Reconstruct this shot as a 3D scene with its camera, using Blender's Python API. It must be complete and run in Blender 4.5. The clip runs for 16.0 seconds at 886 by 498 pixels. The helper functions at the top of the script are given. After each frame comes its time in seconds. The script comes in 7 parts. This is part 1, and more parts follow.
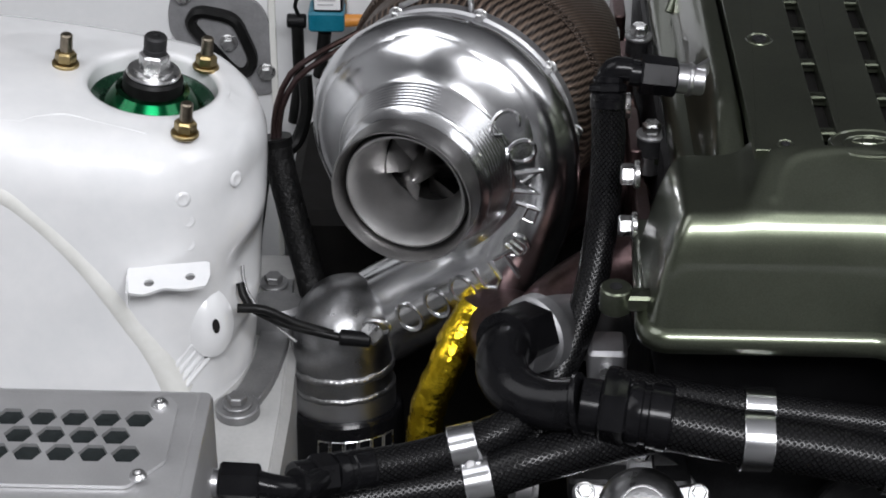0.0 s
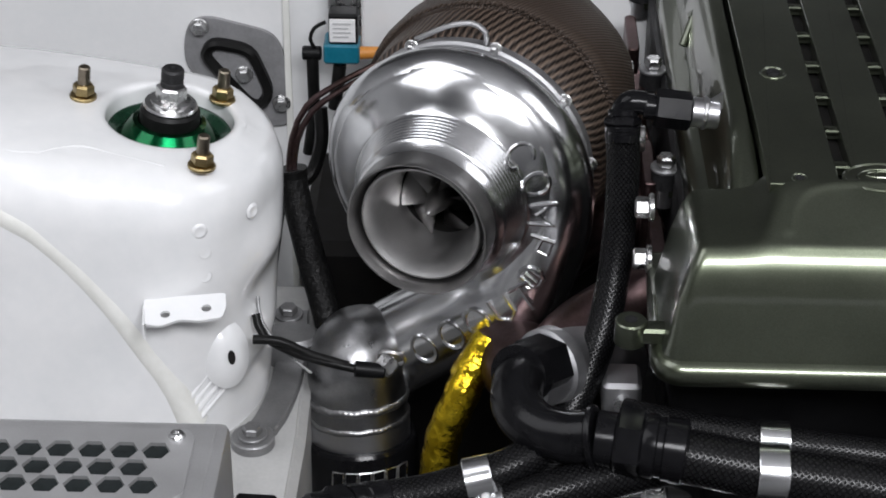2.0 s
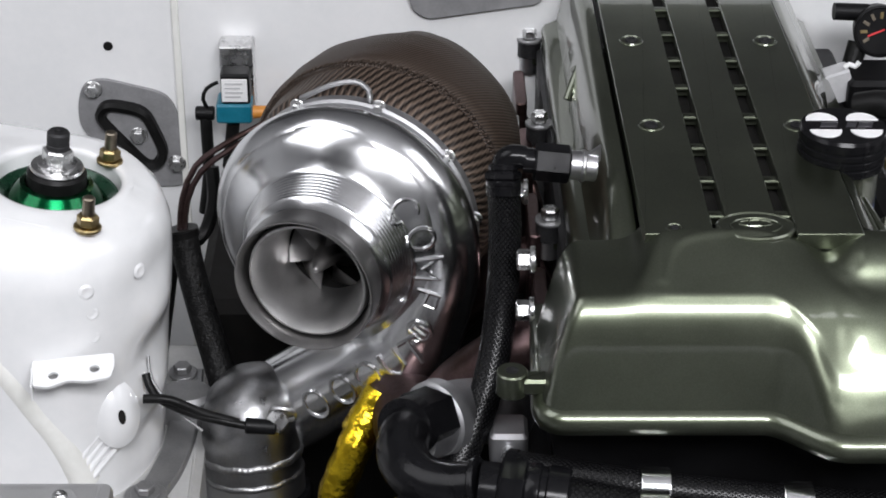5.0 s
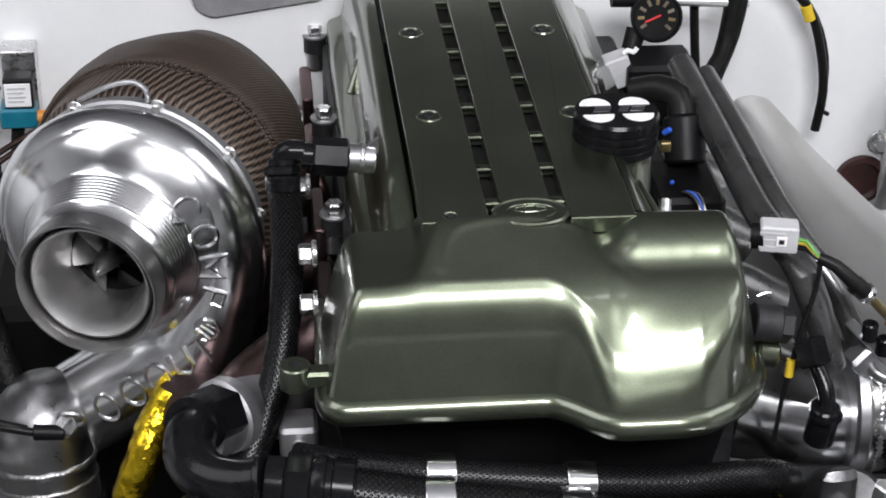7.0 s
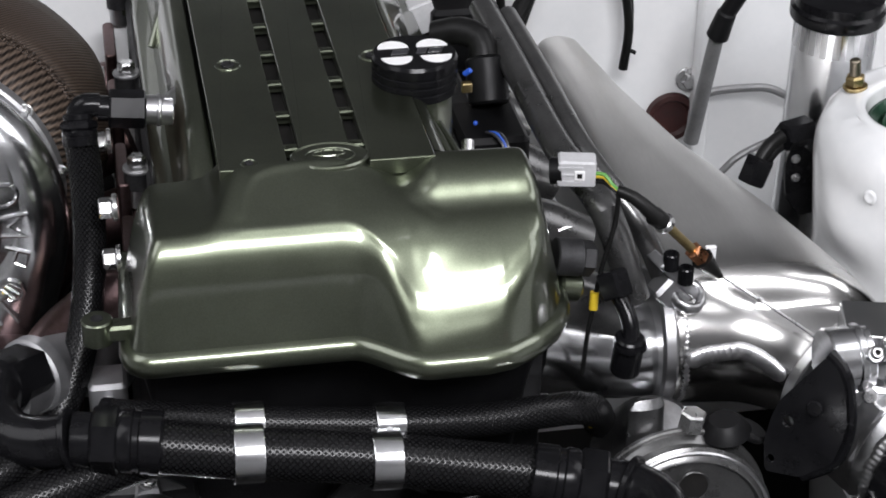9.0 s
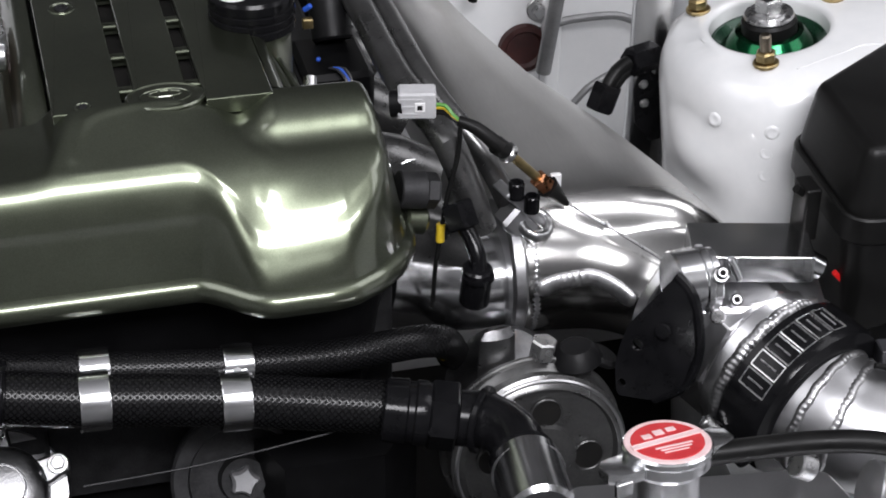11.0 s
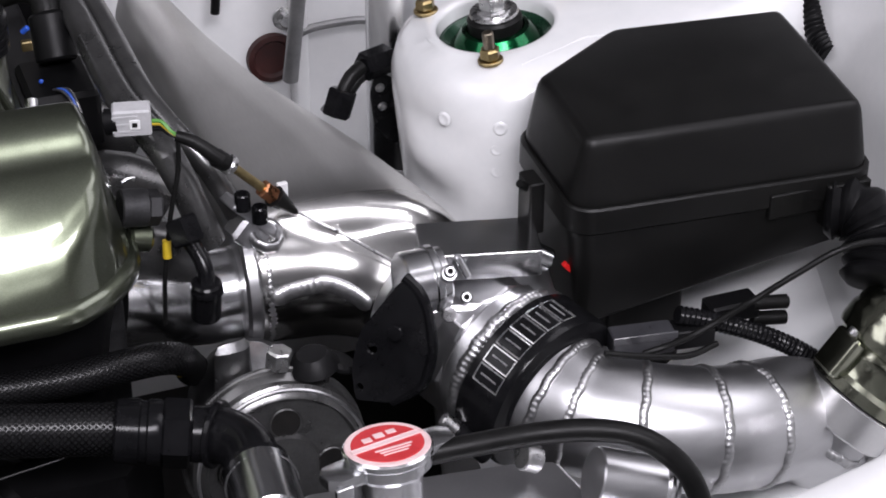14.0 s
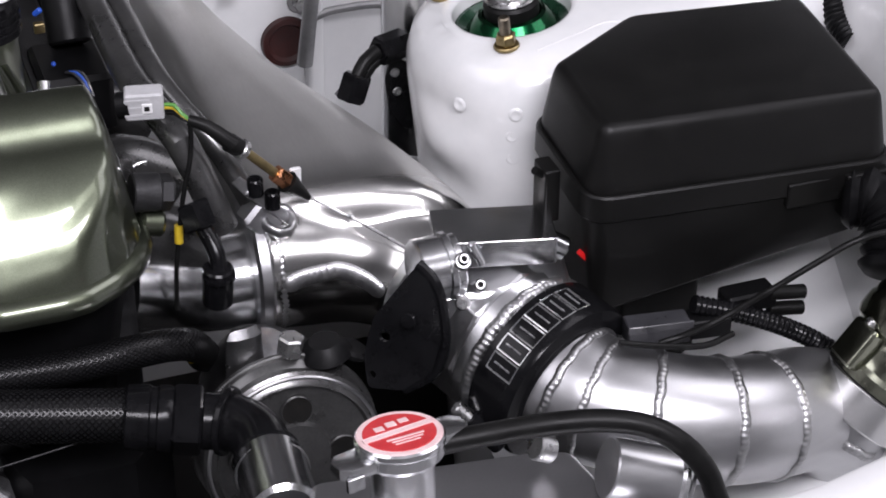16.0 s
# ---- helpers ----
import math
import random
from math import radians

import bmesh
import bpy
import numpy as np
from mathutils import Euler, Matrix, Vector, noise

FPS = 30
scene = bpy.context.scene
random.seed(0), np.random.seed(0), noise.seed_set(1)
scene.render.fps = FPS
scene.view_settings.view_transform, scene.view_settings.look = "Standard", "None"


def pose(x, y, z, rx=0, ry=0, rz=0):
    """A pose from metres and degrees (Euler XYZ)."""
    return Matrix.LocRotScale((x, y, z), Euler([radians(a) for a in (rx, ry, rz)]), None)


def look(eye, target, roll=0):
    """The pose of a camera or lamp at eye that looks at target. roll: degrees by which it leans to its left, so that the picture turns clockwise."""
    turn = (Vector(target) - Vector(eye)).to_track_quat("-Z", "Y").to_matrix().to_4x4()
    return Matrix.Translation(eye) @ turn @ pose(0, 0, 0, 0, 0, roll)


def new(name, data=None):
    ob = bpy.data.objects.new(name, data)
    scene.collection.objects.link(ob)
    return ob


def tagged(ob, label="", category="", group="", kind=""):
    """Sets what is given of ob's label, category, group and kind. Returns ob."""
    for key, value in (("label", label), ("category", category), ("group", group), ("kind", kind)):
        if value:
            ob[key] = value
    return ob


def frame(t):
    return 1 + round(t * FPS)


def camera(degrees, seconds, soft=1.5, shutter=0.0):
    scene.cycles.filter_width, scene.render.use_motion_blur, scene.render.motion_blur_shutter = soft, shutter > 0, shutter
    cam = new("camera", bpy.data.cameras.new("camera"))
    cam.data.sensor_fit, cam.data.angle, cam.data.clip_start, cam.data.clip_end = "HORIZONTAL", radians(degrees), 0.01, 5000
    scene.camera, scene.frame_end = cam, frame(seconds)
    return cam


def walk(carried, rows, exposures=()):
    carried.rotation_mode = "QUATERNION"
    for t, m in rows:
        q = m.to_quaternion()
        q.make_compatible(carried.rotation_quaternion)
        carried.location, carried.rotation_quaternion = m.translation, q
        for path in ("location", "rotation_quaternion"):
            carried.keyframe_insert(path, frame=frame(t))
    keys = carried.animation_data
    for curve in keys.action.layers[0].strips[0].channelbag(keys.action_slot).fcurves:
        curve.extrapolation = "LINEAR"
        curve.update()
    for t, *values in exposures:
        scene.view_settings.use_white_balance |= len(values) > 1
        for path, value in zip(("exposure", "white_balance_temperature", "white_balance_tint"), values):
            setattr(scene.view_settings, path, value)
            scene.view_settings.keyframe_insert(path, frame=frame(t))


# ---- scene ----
# All places are in metres. z = 0 is the top of the engine's centre cover, +y runs from the nose of the car to the firewall.
cam = camera(25.97, 16.0, soft=1.8)
ROWS = [
    (0.0, 0.0054, -0.0030, 0.6189, 1.13, -32.69, 0.51),
    (0.5, 0.0075, -0.0044, 0.6216, 1.27, -32.56, 0.38),
    (1.0, 0.0062, -0.0034, 0.6221, 1.15, -32.39, 0.36),
    (1.5, 0.0042, -0.0046, 0.6222, 1.20, -32.16, 0.46),
    (2.0, 0.0018, -0.0061, 0.6247, 1.49, -31.87, 0.45),
    (2.5, 0.0012, -0.0093, 0.6254, 1.62, -31.45, 0.40),
    (3.0, 0.0001, -0.0127, 0.6276, 1.63, -31.00, 0.41),
    (5.5, 0.0492, -0.0212, 0.6342, -2.10, -30.21, 0.54),
    (6.0, 0.0600, -0.0230, 0.6341, -3.56, -30.23, 0.67),
    (6.5, 0.0676, -0.0264, 0.6332, -5.02, -30.15, 0.87),
    (7.0, 0.0745, -0.0294, 0.6340, -6.47, -30.20, 1.11),
    (7.5, 0.0829, -0.0318, 0.6321, -7.71, -30.29, 1.15),
    (8.0, 0.0912, -0.0347, 0.6294, -8.90, -30.43, 1.23),
    (8.5, 0.1007, -0.0366, 0.6260, -10.29, -30.95, 1.29),
    (9.0, 0.1101, -0.0413, 0.6229, -11.50, -31.20, 1.25),
    (11.5, 0.1522, -0.0475, 0.6126, -16.16, -33.01, 0.87),
    (12.0, 0.1616, -0.0528, 0.6139, -17.03, -32.99, 0.73),
    (12.5, 0.1733, -0.0586, 0.6157, -17.94, -32.83, 0.59),
    (13.0, 0.1886, -0.0620, 0.6152, -19.03, -32.76, 0.54),
    (13.5, 0.2032, -0.0653, 0.6150, -19.98, -32.62, 0.37),
    (14.0, 0.2206, -0.0675, 0.6144, -20.86, -32.57, 0.35),
    (14.5, 0.2367, -0.0698, 0.6165, -21.66, -32.63, 0.23),
    (15.0, 0.2446, -0.0704, 0.6157, -21.84, -32.55, 0.13),
    (15.5, 0.2440, -0.0670, 0.6130, -21.48, -32.70, 0.34),
    (16.0, 0.2249, -0.0570, 0.6091, -20.35, -33.03, 0.50),
]

walk(cam, [(t, pose(x, y, z, 90 + pitch, 0, yaw) @ pose(0, 0, 0, 0, 0, roll)) for t, x, y, z, yaw, pitch, roll in ROWS], [(0, -0.22, 6400, 12.5), (3.2, -0.21, 6400, 12.5), (5.5, 0.03, 6420, 13), (6.5, 0.12, 6430, 13), (7.5, 0.2, 6430, 13), (8, 0.17, 6430, 13), (8.5, 0.08, 6440, 13.5), (9, 0.06, 6440, 13.5), (11.5, -0.14, 6430, 15), (13, -0.14, 6380, 19), (16, -0.14, 6380, 20)])

# ---------------------------------------------------------------- light
world = bpy.data.worlds.new("workshop_air")
world.use_nodes = True
world.node_tree.nodes["Background"].inputs[0].default_value = (0.9, 0.95, 1.0, 1)
world.node_tree.nodes["Background"].inputs[1].default_value = 0.25
scene.world = world
scene.view_settings.exposure = 0.0


def lamp_panel(x, y, z, sx, sy, watts, target):
    data = bpy.data.lights.new("light_panel", "AREA")
    data.shape, data.size, data.size_y, data.energy, data.color = "RECTANGLE", sx, sy, watts, (0.975, 0.985, 1.0)
    ob = new("light_panel", data)
    ob.matrix_world = look((x, y, z), target)
    return tagged(ob, "white rectangular area light, front ceiling lamp and two added side fills", "light", kind="structure")


lamp_panel(0.40, -0.80, 1.75, 1.4, 0.55, 76, (0.38, 1.1, -0.1))
# two added side fills that brighten the white panels, no known lamps
lamp_panel(-1.20, 0.9, 2.1, 1.5, 2.6, 36, (-0.3, 1.5, -0.1))
lamp_panel(2.05, 0.8, 2.1, 1.5, 2.6, 38, (0.9, 1.5, -0.1))

# ---------------------------------------------------------------- materials


class Nodes:
    def __init__(self, name):
        self.m = bpy.data.materials.new(name)
        self.m.use_nodes = True
        self.t = self.m.node_tree
        self.b = self.t.nodes["Principled BSDF"]
        self.out = self.t.nodes["Material Output"]

    def n(self, kind, **props):
        node = self.t.nodes.new(kind)
        for k, v in props.items():
            if k == "operation":
                node.operation = v
            elif k == "feature":
                node.feature = v
            elif k == "wave_type":
                node.wave_type = v
            elif k == "bands_direction":
                node.bands_direction = v
            elif k == "uv_map":
                node.uv_map = v
        return node

    def link(self, a, b):
        self.t.links.new(a, b)

    def coords(self, kind="Object", scale=(1, 1, 1)):
        tc = self.n("ShaderNodeTexCoord")
        mp = self.n("ShaderNodeMapping")
        mp.inputs["Scale"].default_value = scale
        self.link(tc.outputs[kind], mp.inputs[0])
        return mp.outputs[0]

    def noise(self, scale, detail=4, rough=0.55, vec=None):
        t = self.n("ShaderNodeTexNoise")
        t.inputs["Scale"].default_value = scale
        t.inputs["Detail"].default_value = detail
        t.inputs["Roughness"].default_value = rough
        self.link(vec if vec is not None else self.coords(), t.inputs["Vector"])
        return t.outputs["Fac"]

    def ramp(self, fac, stops):
        r = self.n("ShaderNodeValToRGB")
        e = r.color_ramp.elements
        while len(e) < len(stops):
            e.new(0.5)
        for el, (p, c) in zip(e, stops):
            el.position = p
            el.color = (*c, 1) if len(c) == 3 else c
        self.link(fac, r.inputs[0])
        return r.outputs[0]

    def span(self, fac, lo, hi, a=0.3, b=0.7):
        r = self.n("ShaderNodeMapRange")
        r.inputs[1].default_value, r.inputs[2].default_value = a, b
        r.inputs[3].default_value, r.inputs[4].default_value = lo, hi
        self.link(fac, r.inputs[0])
        return r.outputs[0]

    def math(self, op, a, b):
        m = self.n("ShaderNodeMath", operation=op)
        for s, v in zip(m.inputs, (a, b)):
            if isinstance(v, (int, float)):
                s.default_value = v
            else:
                self.link(v, s)
        return m.outputs[0]

    def bump(self, height, strength=0.2, dist=0.001):
        b = self.n("ShaderNodeBump")
        b.inputs["Strength"].default_value, b.inputs["Distance"].default_value = strength, dist
        self.link(height, b.inputs["Height"])
        self.link(b.outputs[0], self.b.inputs["Normal"])


def surface(name, c1, c2, rough=(0.3, 0.45), metal=0.0, scale=30, coat=0.0, bump=0.1, bump_scale=400, dist=0.0005, coat_rough=0.05, stretch=(1, 1, 1)):
    k = Nodes(name)
    v = k.coords("Object", stretch)
    big, fine = k.noise(scale, 5, 0.6, v), k.noise(bump_scale, 3, 0.6, v)
    both = k.math("ADD", k.math("MULTIPLY", big, 0.7), k.math("MULTIPLY", fine, 0.3))
    k.link(k.ramp(both, [(0.32, c1), (0.68, c2)]), k.b.inputs["Base Color"])
    k.link(k.span(big, rough[0], rough[1]), k.b.inputs["Roughness"])
    k.b.inputs["Metallic"].default_value = metal
    k.b.inputs["Coat Weight"].default_value = coat
    k.b.inputs["Coat Roughness"].default_value = coat_rough
    if bump:
        k.bump(fine, bump, dist)
    if max(c2) < 0.05 and not metal:
        k.b.inputs["Specular IOR Level"].default_value = 0.16
    return k.m


white_paint = surface("white_car_paint", (0.72, 0.73, 0.735), (0.79, 0.79, 0.79), (0.3, 0.45), 0, 9, 0.8, 0.05, 120, 0.0006)
kw = Nodes("wavy_white_paint")
wave_at = kw.coords("Object", (1, 1, 1))
broad, spots = kw.noise(16, 2, 0.45, wave_at), kw.noise(90, 3, 0.6, wave_at)
kw.link(kw.ramp(kw.math("ADD", kw.math("MULTIPLY", broad, 0.6), kw.math("MULTIPLY", spots, 0.4)), [(0.32, (0.72, 0.73, 0.735)), (0.68, (0.79, 0.79, 0.79))]), kw.b.inputs["Base Color"])
kw.link(kw.span(spots, 0.3, 0.42), kw.b.inputs["Roughness"])
kw.b.inputs["Coat Weight"].default_value = 0.9
kw.b.inputs["Coat Roughness"].default_value = 0.05
kw.bump(broad, 0.5, 0.006)
kw.link(kw.b.inputs["Normal"].links[0].from_socket, kw.b.inputs["Coat Normal"])
pressed_white = kw.m
seam_sealer = surface("seam_sealer", (0.68, 0.68, 0.64), (0.76, 0.76, 0.73), (0.4, 0.6), 0, 40, 0.2, 0.3, 150, 0.001)
turned = surface("polished_compressor_cover", (0.66, 0.67, 0.68), (0.77, 0.77, 0.78), (0.16, 0.25), 1, 25, 0, 0.05, 160, 0.0004)
polished = surface("polished_aluminium", (0.68, 0.69, 0.70), (0.78, 0.78, 0.79), (0.15, 0.26), 1, 25, 0, 0.03, 90, 0.0004)
machined = surface("machined_aluminium", (0.68, 0.68, 0.69), (0.76, 0.76, 0.77), (0.30, 0.36), 1, 30, 0, 0.06, 700, 0.0002)
satin_alu = surface("brushed_aluminium", (0.5, 0.5, 0.51), (0.58, 0.58, 0.59), (0.30, 0.38), 1, 14, 0, 0.08, 500, 0.0003, stretch=(1, 1, 6))
kp = Nodes("satin_plenum_aluminium")
grain = kp.noise(520, 3, 0.6, kp.coords("Object", (1, 0.15, 1)))
cloud = kp.noise(11, 4, 0.6)
kp.link(kp.ramp(kp.math("ADD", kp.math("MULTIPLY", cloud, 0.7), kp.math("MULTIPLY", grain, 0.3)), [(0.32, (0.61, 0.605, 0.59)), (0.68, (0.71, 0.705, 0.69))]), kp.b.inputs["Base Color"])
kp.b.inputs["Metallic"].default_value = 1.0
along = kp.n("ShaderNodeSeparateXYZ")
kp.link(kp.coords(), along.inputs[0])
kp.link(kp.math("ADD", kp.span(along.outputs[1], 0.15, 0.42, -0.190, -0.105), kp.math("MULTIPLY", cloud, 0.06)), kp.b.inputs["Roughness"])
kp.bump(grain, 0.05, 0.0002)
plenum_alu = kp.m
rail_metal = surface("dark_grey_rail", (0.09, 0.09, 0.09), (0.16, 0.16, 0.158), (0.24, 0.36), 0.8, 40, 0.2, 0.08, 500, 0.0003)
satin_bright = surface("polished_elbow", (0.7, 0.7, 0.7), (0.78, 0.78, 0.78), (0.26, 0.32), 1, 12, 0, 0.03, 300, 0.0002)
cast_alu = surface("cast_aluminium", (0.36, 0.36, 0.37), (0.5, 0.5, 0.51), (0.42, 0.6), 1, 40, 0, 0.35, 900, 0.0005)
bell_inner = surface("satin_inlet_bell", (0.44, 0.435, 0.43), (0.53, 0.525, 0.52), (0.36, 0.46), 1, 60, 0, 0.08, 900, 0.0002)
cast_bright = surface("glossy_casting", (0.24, 0.24, 0.245), (0.34, 0.34, 0.345), (0.26, 0.40), 1, 60, 0, 0.35, 500, 0.0005)
# greyer than the white of the other body panels
grey_white = surface("rail_grey_white", (0.36, 0.36, 0.355), (0.47, 0.47, 0.46), (0.45, 0.6), 0, 22, 0.1, 0.12, 300, 0.0005)
bell_metal = surface("bead_blasted_bell", (0.30, 0.295, 0.29), (0.40, 0.39, 0.385), (0.30, 0.40), 1, 60, 0, 0.08, 900, 0.0002)
weld_metal = surface("weld_bead", (0.40, 0.40, 0.41), (0.54, 0.54, 0.54), (0.3, 0.45), 1, 120, 0, 0.2, 700, 0.0004)
grey_steel = surface("grey_coated_steel", (0.2, 0.2, 0.205), (0.3, 0.3, 0.3), (0.35, 0.55), 0.7, 50, 0, 0.15, 600, 0.0003)
box_alu = surface("grey_aluminium_sheet", (0.5, 0.5, 0.505), (0.6, 0.6, 0.605), (0.4, 0.55), 0.75, 18, 0, 0.15, 800, 0.0003)
zinc = surface("zinc_plated_steel", (0.55, 0.55, 0.55), (0.75, 0.75, 0.75), (0.2, 0.4), 1, 120, 0, 0.1, 900, 0.0002)
brass_zinc = surface("yellow_zinc", (0.28, 0.21, 0.1), (0.44, 0.35, 0.18), (0.28, 0.45), 1, 160, 0, 0.1, 900, 0.0002)
bronze = surface("bronze_zinc", (0.2, 0.17, 0.13), (0.32, 0.28, 0.22), (0.28, 0.45), 1, 160, 0, 0.1, 900, 0.0002)
copper = surface("copper", (0.6, 0.26, 0.12), (0.75, 0.36, 0.2), (0.2, 0.4), 1, 120, 0, 0.1, 700, 0.0002)
black_ano = surface("black_anodised", (0.0035, 0.0035, 0.004), (0.008, 0.008, 0.009), (0.15, 0.24), 0.0, 50, 0.05, 0.08, 900, 0.0002)
black_plastic = surface("black_plastic", (0.003, 0.003, 0.0034), (0.007, 0.007, 0.0075), (0.36, 0.47), 0, 40, 0, 0.25, 1400, 0.0003)
box_plastic = surface("fuse_box_plastic", (0.004, 0.004, 0.0039), (0.0075, 0.0074, 0.0071), (0.36, 0.44), 0, 30, 0, 0.2, 1400, 0.0003)
box_plastic.node_tree.nodes["Principled BSDF"].inputs["Specular IOR Level"].default_value = 0.22
rubber = surface("black_rubber", (0.004, 0.004, 0.004), (0.010, 0.010, 0.0098), (0.32, 0.46), 0, 60, 0, 0.2, 700, 0.0004)
# near-black colour in place of the shade inside holes, gaps and under the engine
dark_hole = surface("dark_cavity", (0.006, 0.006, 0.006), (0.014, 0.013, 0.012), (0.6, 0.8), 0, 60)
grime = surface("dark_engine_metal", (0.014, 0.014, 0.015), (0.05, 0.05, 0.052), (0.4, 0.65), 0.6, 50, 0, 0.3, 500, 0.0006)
green_ano = surface("green_anodised", (0.0, 0.06, 0.02), (0.004, 0.11, 0.036), (0.12, 0.25), 1, 80, 0.3, 0.03)
dark_green = surface("dark_green_top", (0.004, 0.03, 0.014), (0.008, 0.05, 0.024), (0.2, 0.35), 0.4, 60, 0.3)
teal = surface("teal_plastic", (0.0, 0.11, 0.17), (0.01, 0.16, 0.23), (0.3, 0.45), 0, 90)
paper = surface("label_paper", (0.7, 0.7, 0.7), (0.82, 0.82, 0.82), (0.5, 0.6), 0, 60)
grey_plastic = surface("pale_grey_plastic", (0.40, 0.40, 0.41), (0.50, 0.50, 0.51), (0.35, 0.5), 0, 80)
red_print = surface("red_print", (0.5, 0.03, 0.035), (0.64, 0.05, 0.055), (0.3, 0.4), 0, 90, 0.4)
pink_print = surface("faded_white_print", (0.72, 0.5, 0.5), (0.85, 0.66, 0.66), (0.35, 0.45), 0, 90, 0.3)
smoke_plastic = surface("smoky_plastic", (0.022, 0.022, 0.025), (0.045, 0.045, 0.05), (0.25, 0.4), 0, 80, 0.3)
orange = surface("orange_plastic", (0.6, 0.22, 0.03), (0.7, 0.3, 0.06), (0.4, 0.5), 0, 90)
yellow = surface("yellow_tape", (0.55, 0.38, 0.015), (0.66, 0.47, 0.03), (0.4, 0.5), 0, 90)
red_plastic = surface("red_plastic", (0.6, 0.01, 0.01), (0.75, 0.02, 0.02), (0.3, 0.4), 0, 90)
wire_green = surface("green_wire", (0.04, 0.2, 0.02), (0.09, 0.28, 0.04), (0.4, 0.5), 0, 90)
wire_glint_blue = surface("blue_wire_and_glint", (0.01, 0.06, 0.42), (0.03, 0.12, 0.55), (0.4, 0.5), 0, 90)
grey_rubber = surface("grey_gasket_sheet", (0.16, 0.16, 0.165), (0.24, 0.24, 0.245), (0.5, 0.65), 0, 60)
concrete = surface("workshop_floor", (0.22, 0.22, 0.22), (0.34, 0.34, 0.33), (0.3, 0.5), 0, 3, 0, 0.1, 40)
# tones of the unseen room: pale for bounce, dark for reflections in upward faces
plaster = surface("pale_bounce_wall", (0.52, 0.52, 0.53), (0.60, 0.60, 0.605), (0.7, 0.9), 0, 2, 0, 0.1, 60)
dark_wall = surface("dark_reflection_wall", (0.09, 0.09, 0.09), (0.12, 0.12, 0.119), (0.7, 0.9), 0, 2, 0, 0.1, 60)
bov_gold = surface('pale_olive_anodised', (0.27, 0.28, 0.215), (0.36, 0.37, 0.295), (0.12, 0.22), 1, 60, 0, 0.05)
heat_metal = surface("heat_tinted_steel", (0.075, 0.045, 0.035), (0.16, 0.11, 0.115), (0.28, 0.45), 1, 22, 0, 0.1, 300)


def cover_paint():
    k = Nodes("olive_metallic_paint")
    flake = k.n("ShaderNodeTexVoronoi", feature="F1")
    flake.inputs["Scale"].default_value = 1800
    k.link(k.coords(), flake.inputs["Vector"])
    sep = k.n("ShaderNodeSeparateColor")
    k.link(flake.outputs["Color"], sep.inputs[0])
    big = k.noise(12, 3)
    mix = k.math("ADD", k.math("MULTIPLY", sep.outputs[0], 0.22), k.math("MULTIPLY", big, 0.78))
    k.link(k.ramp(mix, [(0.2, (0.088, 0.101, 0.069)), (0.8, (0.164, 0.182, 0.132))]), k.b.inputs["Base Color"])
    k.b.inputs["Metallic"].default_value = 0.95
    k.link(k.span(big, 0.30, 0.35), k.b.inputs["Roughness"])
    k.b.inputs["Coat Weight"].default_value = 1.0
    k.b.inputs["Coat Roughness"].default_value = 0.045
    k.bump(k.noise(70, 2), 0.04, 0.0006)
    return k.m


def braid(name, dark, light, turns, pitch, share):
    """Woven sleeve on UV coordinates: u runs once round the tube, v is metres along it."""
    k = Nodes(name)
    uv = k.n("ShaderNodeUVMap", uv_map="along")
    s = k.n("ShaderNodeSeparateXYZ")
    k.link(uv.outputs[0], s.inputs[0])
    u = k.math("MULTIPLY", s.outputs[0], turns)
    v = k.math("MULTIPLY", s.outputs[1], 1.0 / pitch)
    a = k.math("SINE", k.math("MULTIPLY", k.math("ADD", u, v), 6.2832), 0)
    b = k.math("SINE", k.math("MULTIPLY", k.math("SUBTRACT", u, v), 6.2832), 0)
    weave = k.math("MAXIMUM", a, b)
    over = k.math("ADD", k.math("MULTIPLY", weave, 0.5), 0.5)
    fleck = k.math("MULTIPLY", over, k.span(k.noise(300, 2), 0.5, 1.1))
    k.link(k.ramp(fleck, [(share, dark), (min(share + 0.2, 1.0), light)]), k.b.inputs["Base Color"])
    k.link(k.span(over, 0.75, 0.25), k.b.inputs["Roughness"])
    k.b.inputs["Specular IOR Level"].default_value = 0.24
    k.bump(over, 0.18, 0.0008)
    return k.m


def titan_weave(name, c1, c2, turns, pitch):
    k = Nodes(name)
    uv = k.n("ShaderNodeUVMap", uv_map="along")
    s = k.n("ShaderNodeSeparateXYZ")
    k.link(uv.outputs[0], s.inputs[0])
    wob = k.math("MULTIPLY", k.noise(18, 2), 0.35)
    u = k.math("MULTIPLY", s.outputs[0], turns)
    v = k.math("MULTIPLY", s.outputs[1], 1.0 / pitch)
    a = k.math("SINE", k.math("MULTIPLY", k.math("ADD", k.math("ADD", u, v), wob), 6.2832), 0)
    b = k.math("SINE", k.math("MULTIPLY", u, 12.5664), 0)
    w = k.math("ADD", k.math("MULTIPLY", a, 0.36), k.math("MULTIPLY", b, 0.14))
    h = k.math("ADD", w, 0.5)
    k.link(k.ramp(h, [(0.2, c1), (0.85, c2)]), k.b.inputs["Base Color"])
    k.b.inputs["Roughness"].default_value = 0.45
    k.b.inputs["Metallic"].default_value = 0.35
    k.bump(h, 0.6, 0.0015)
    return k.m


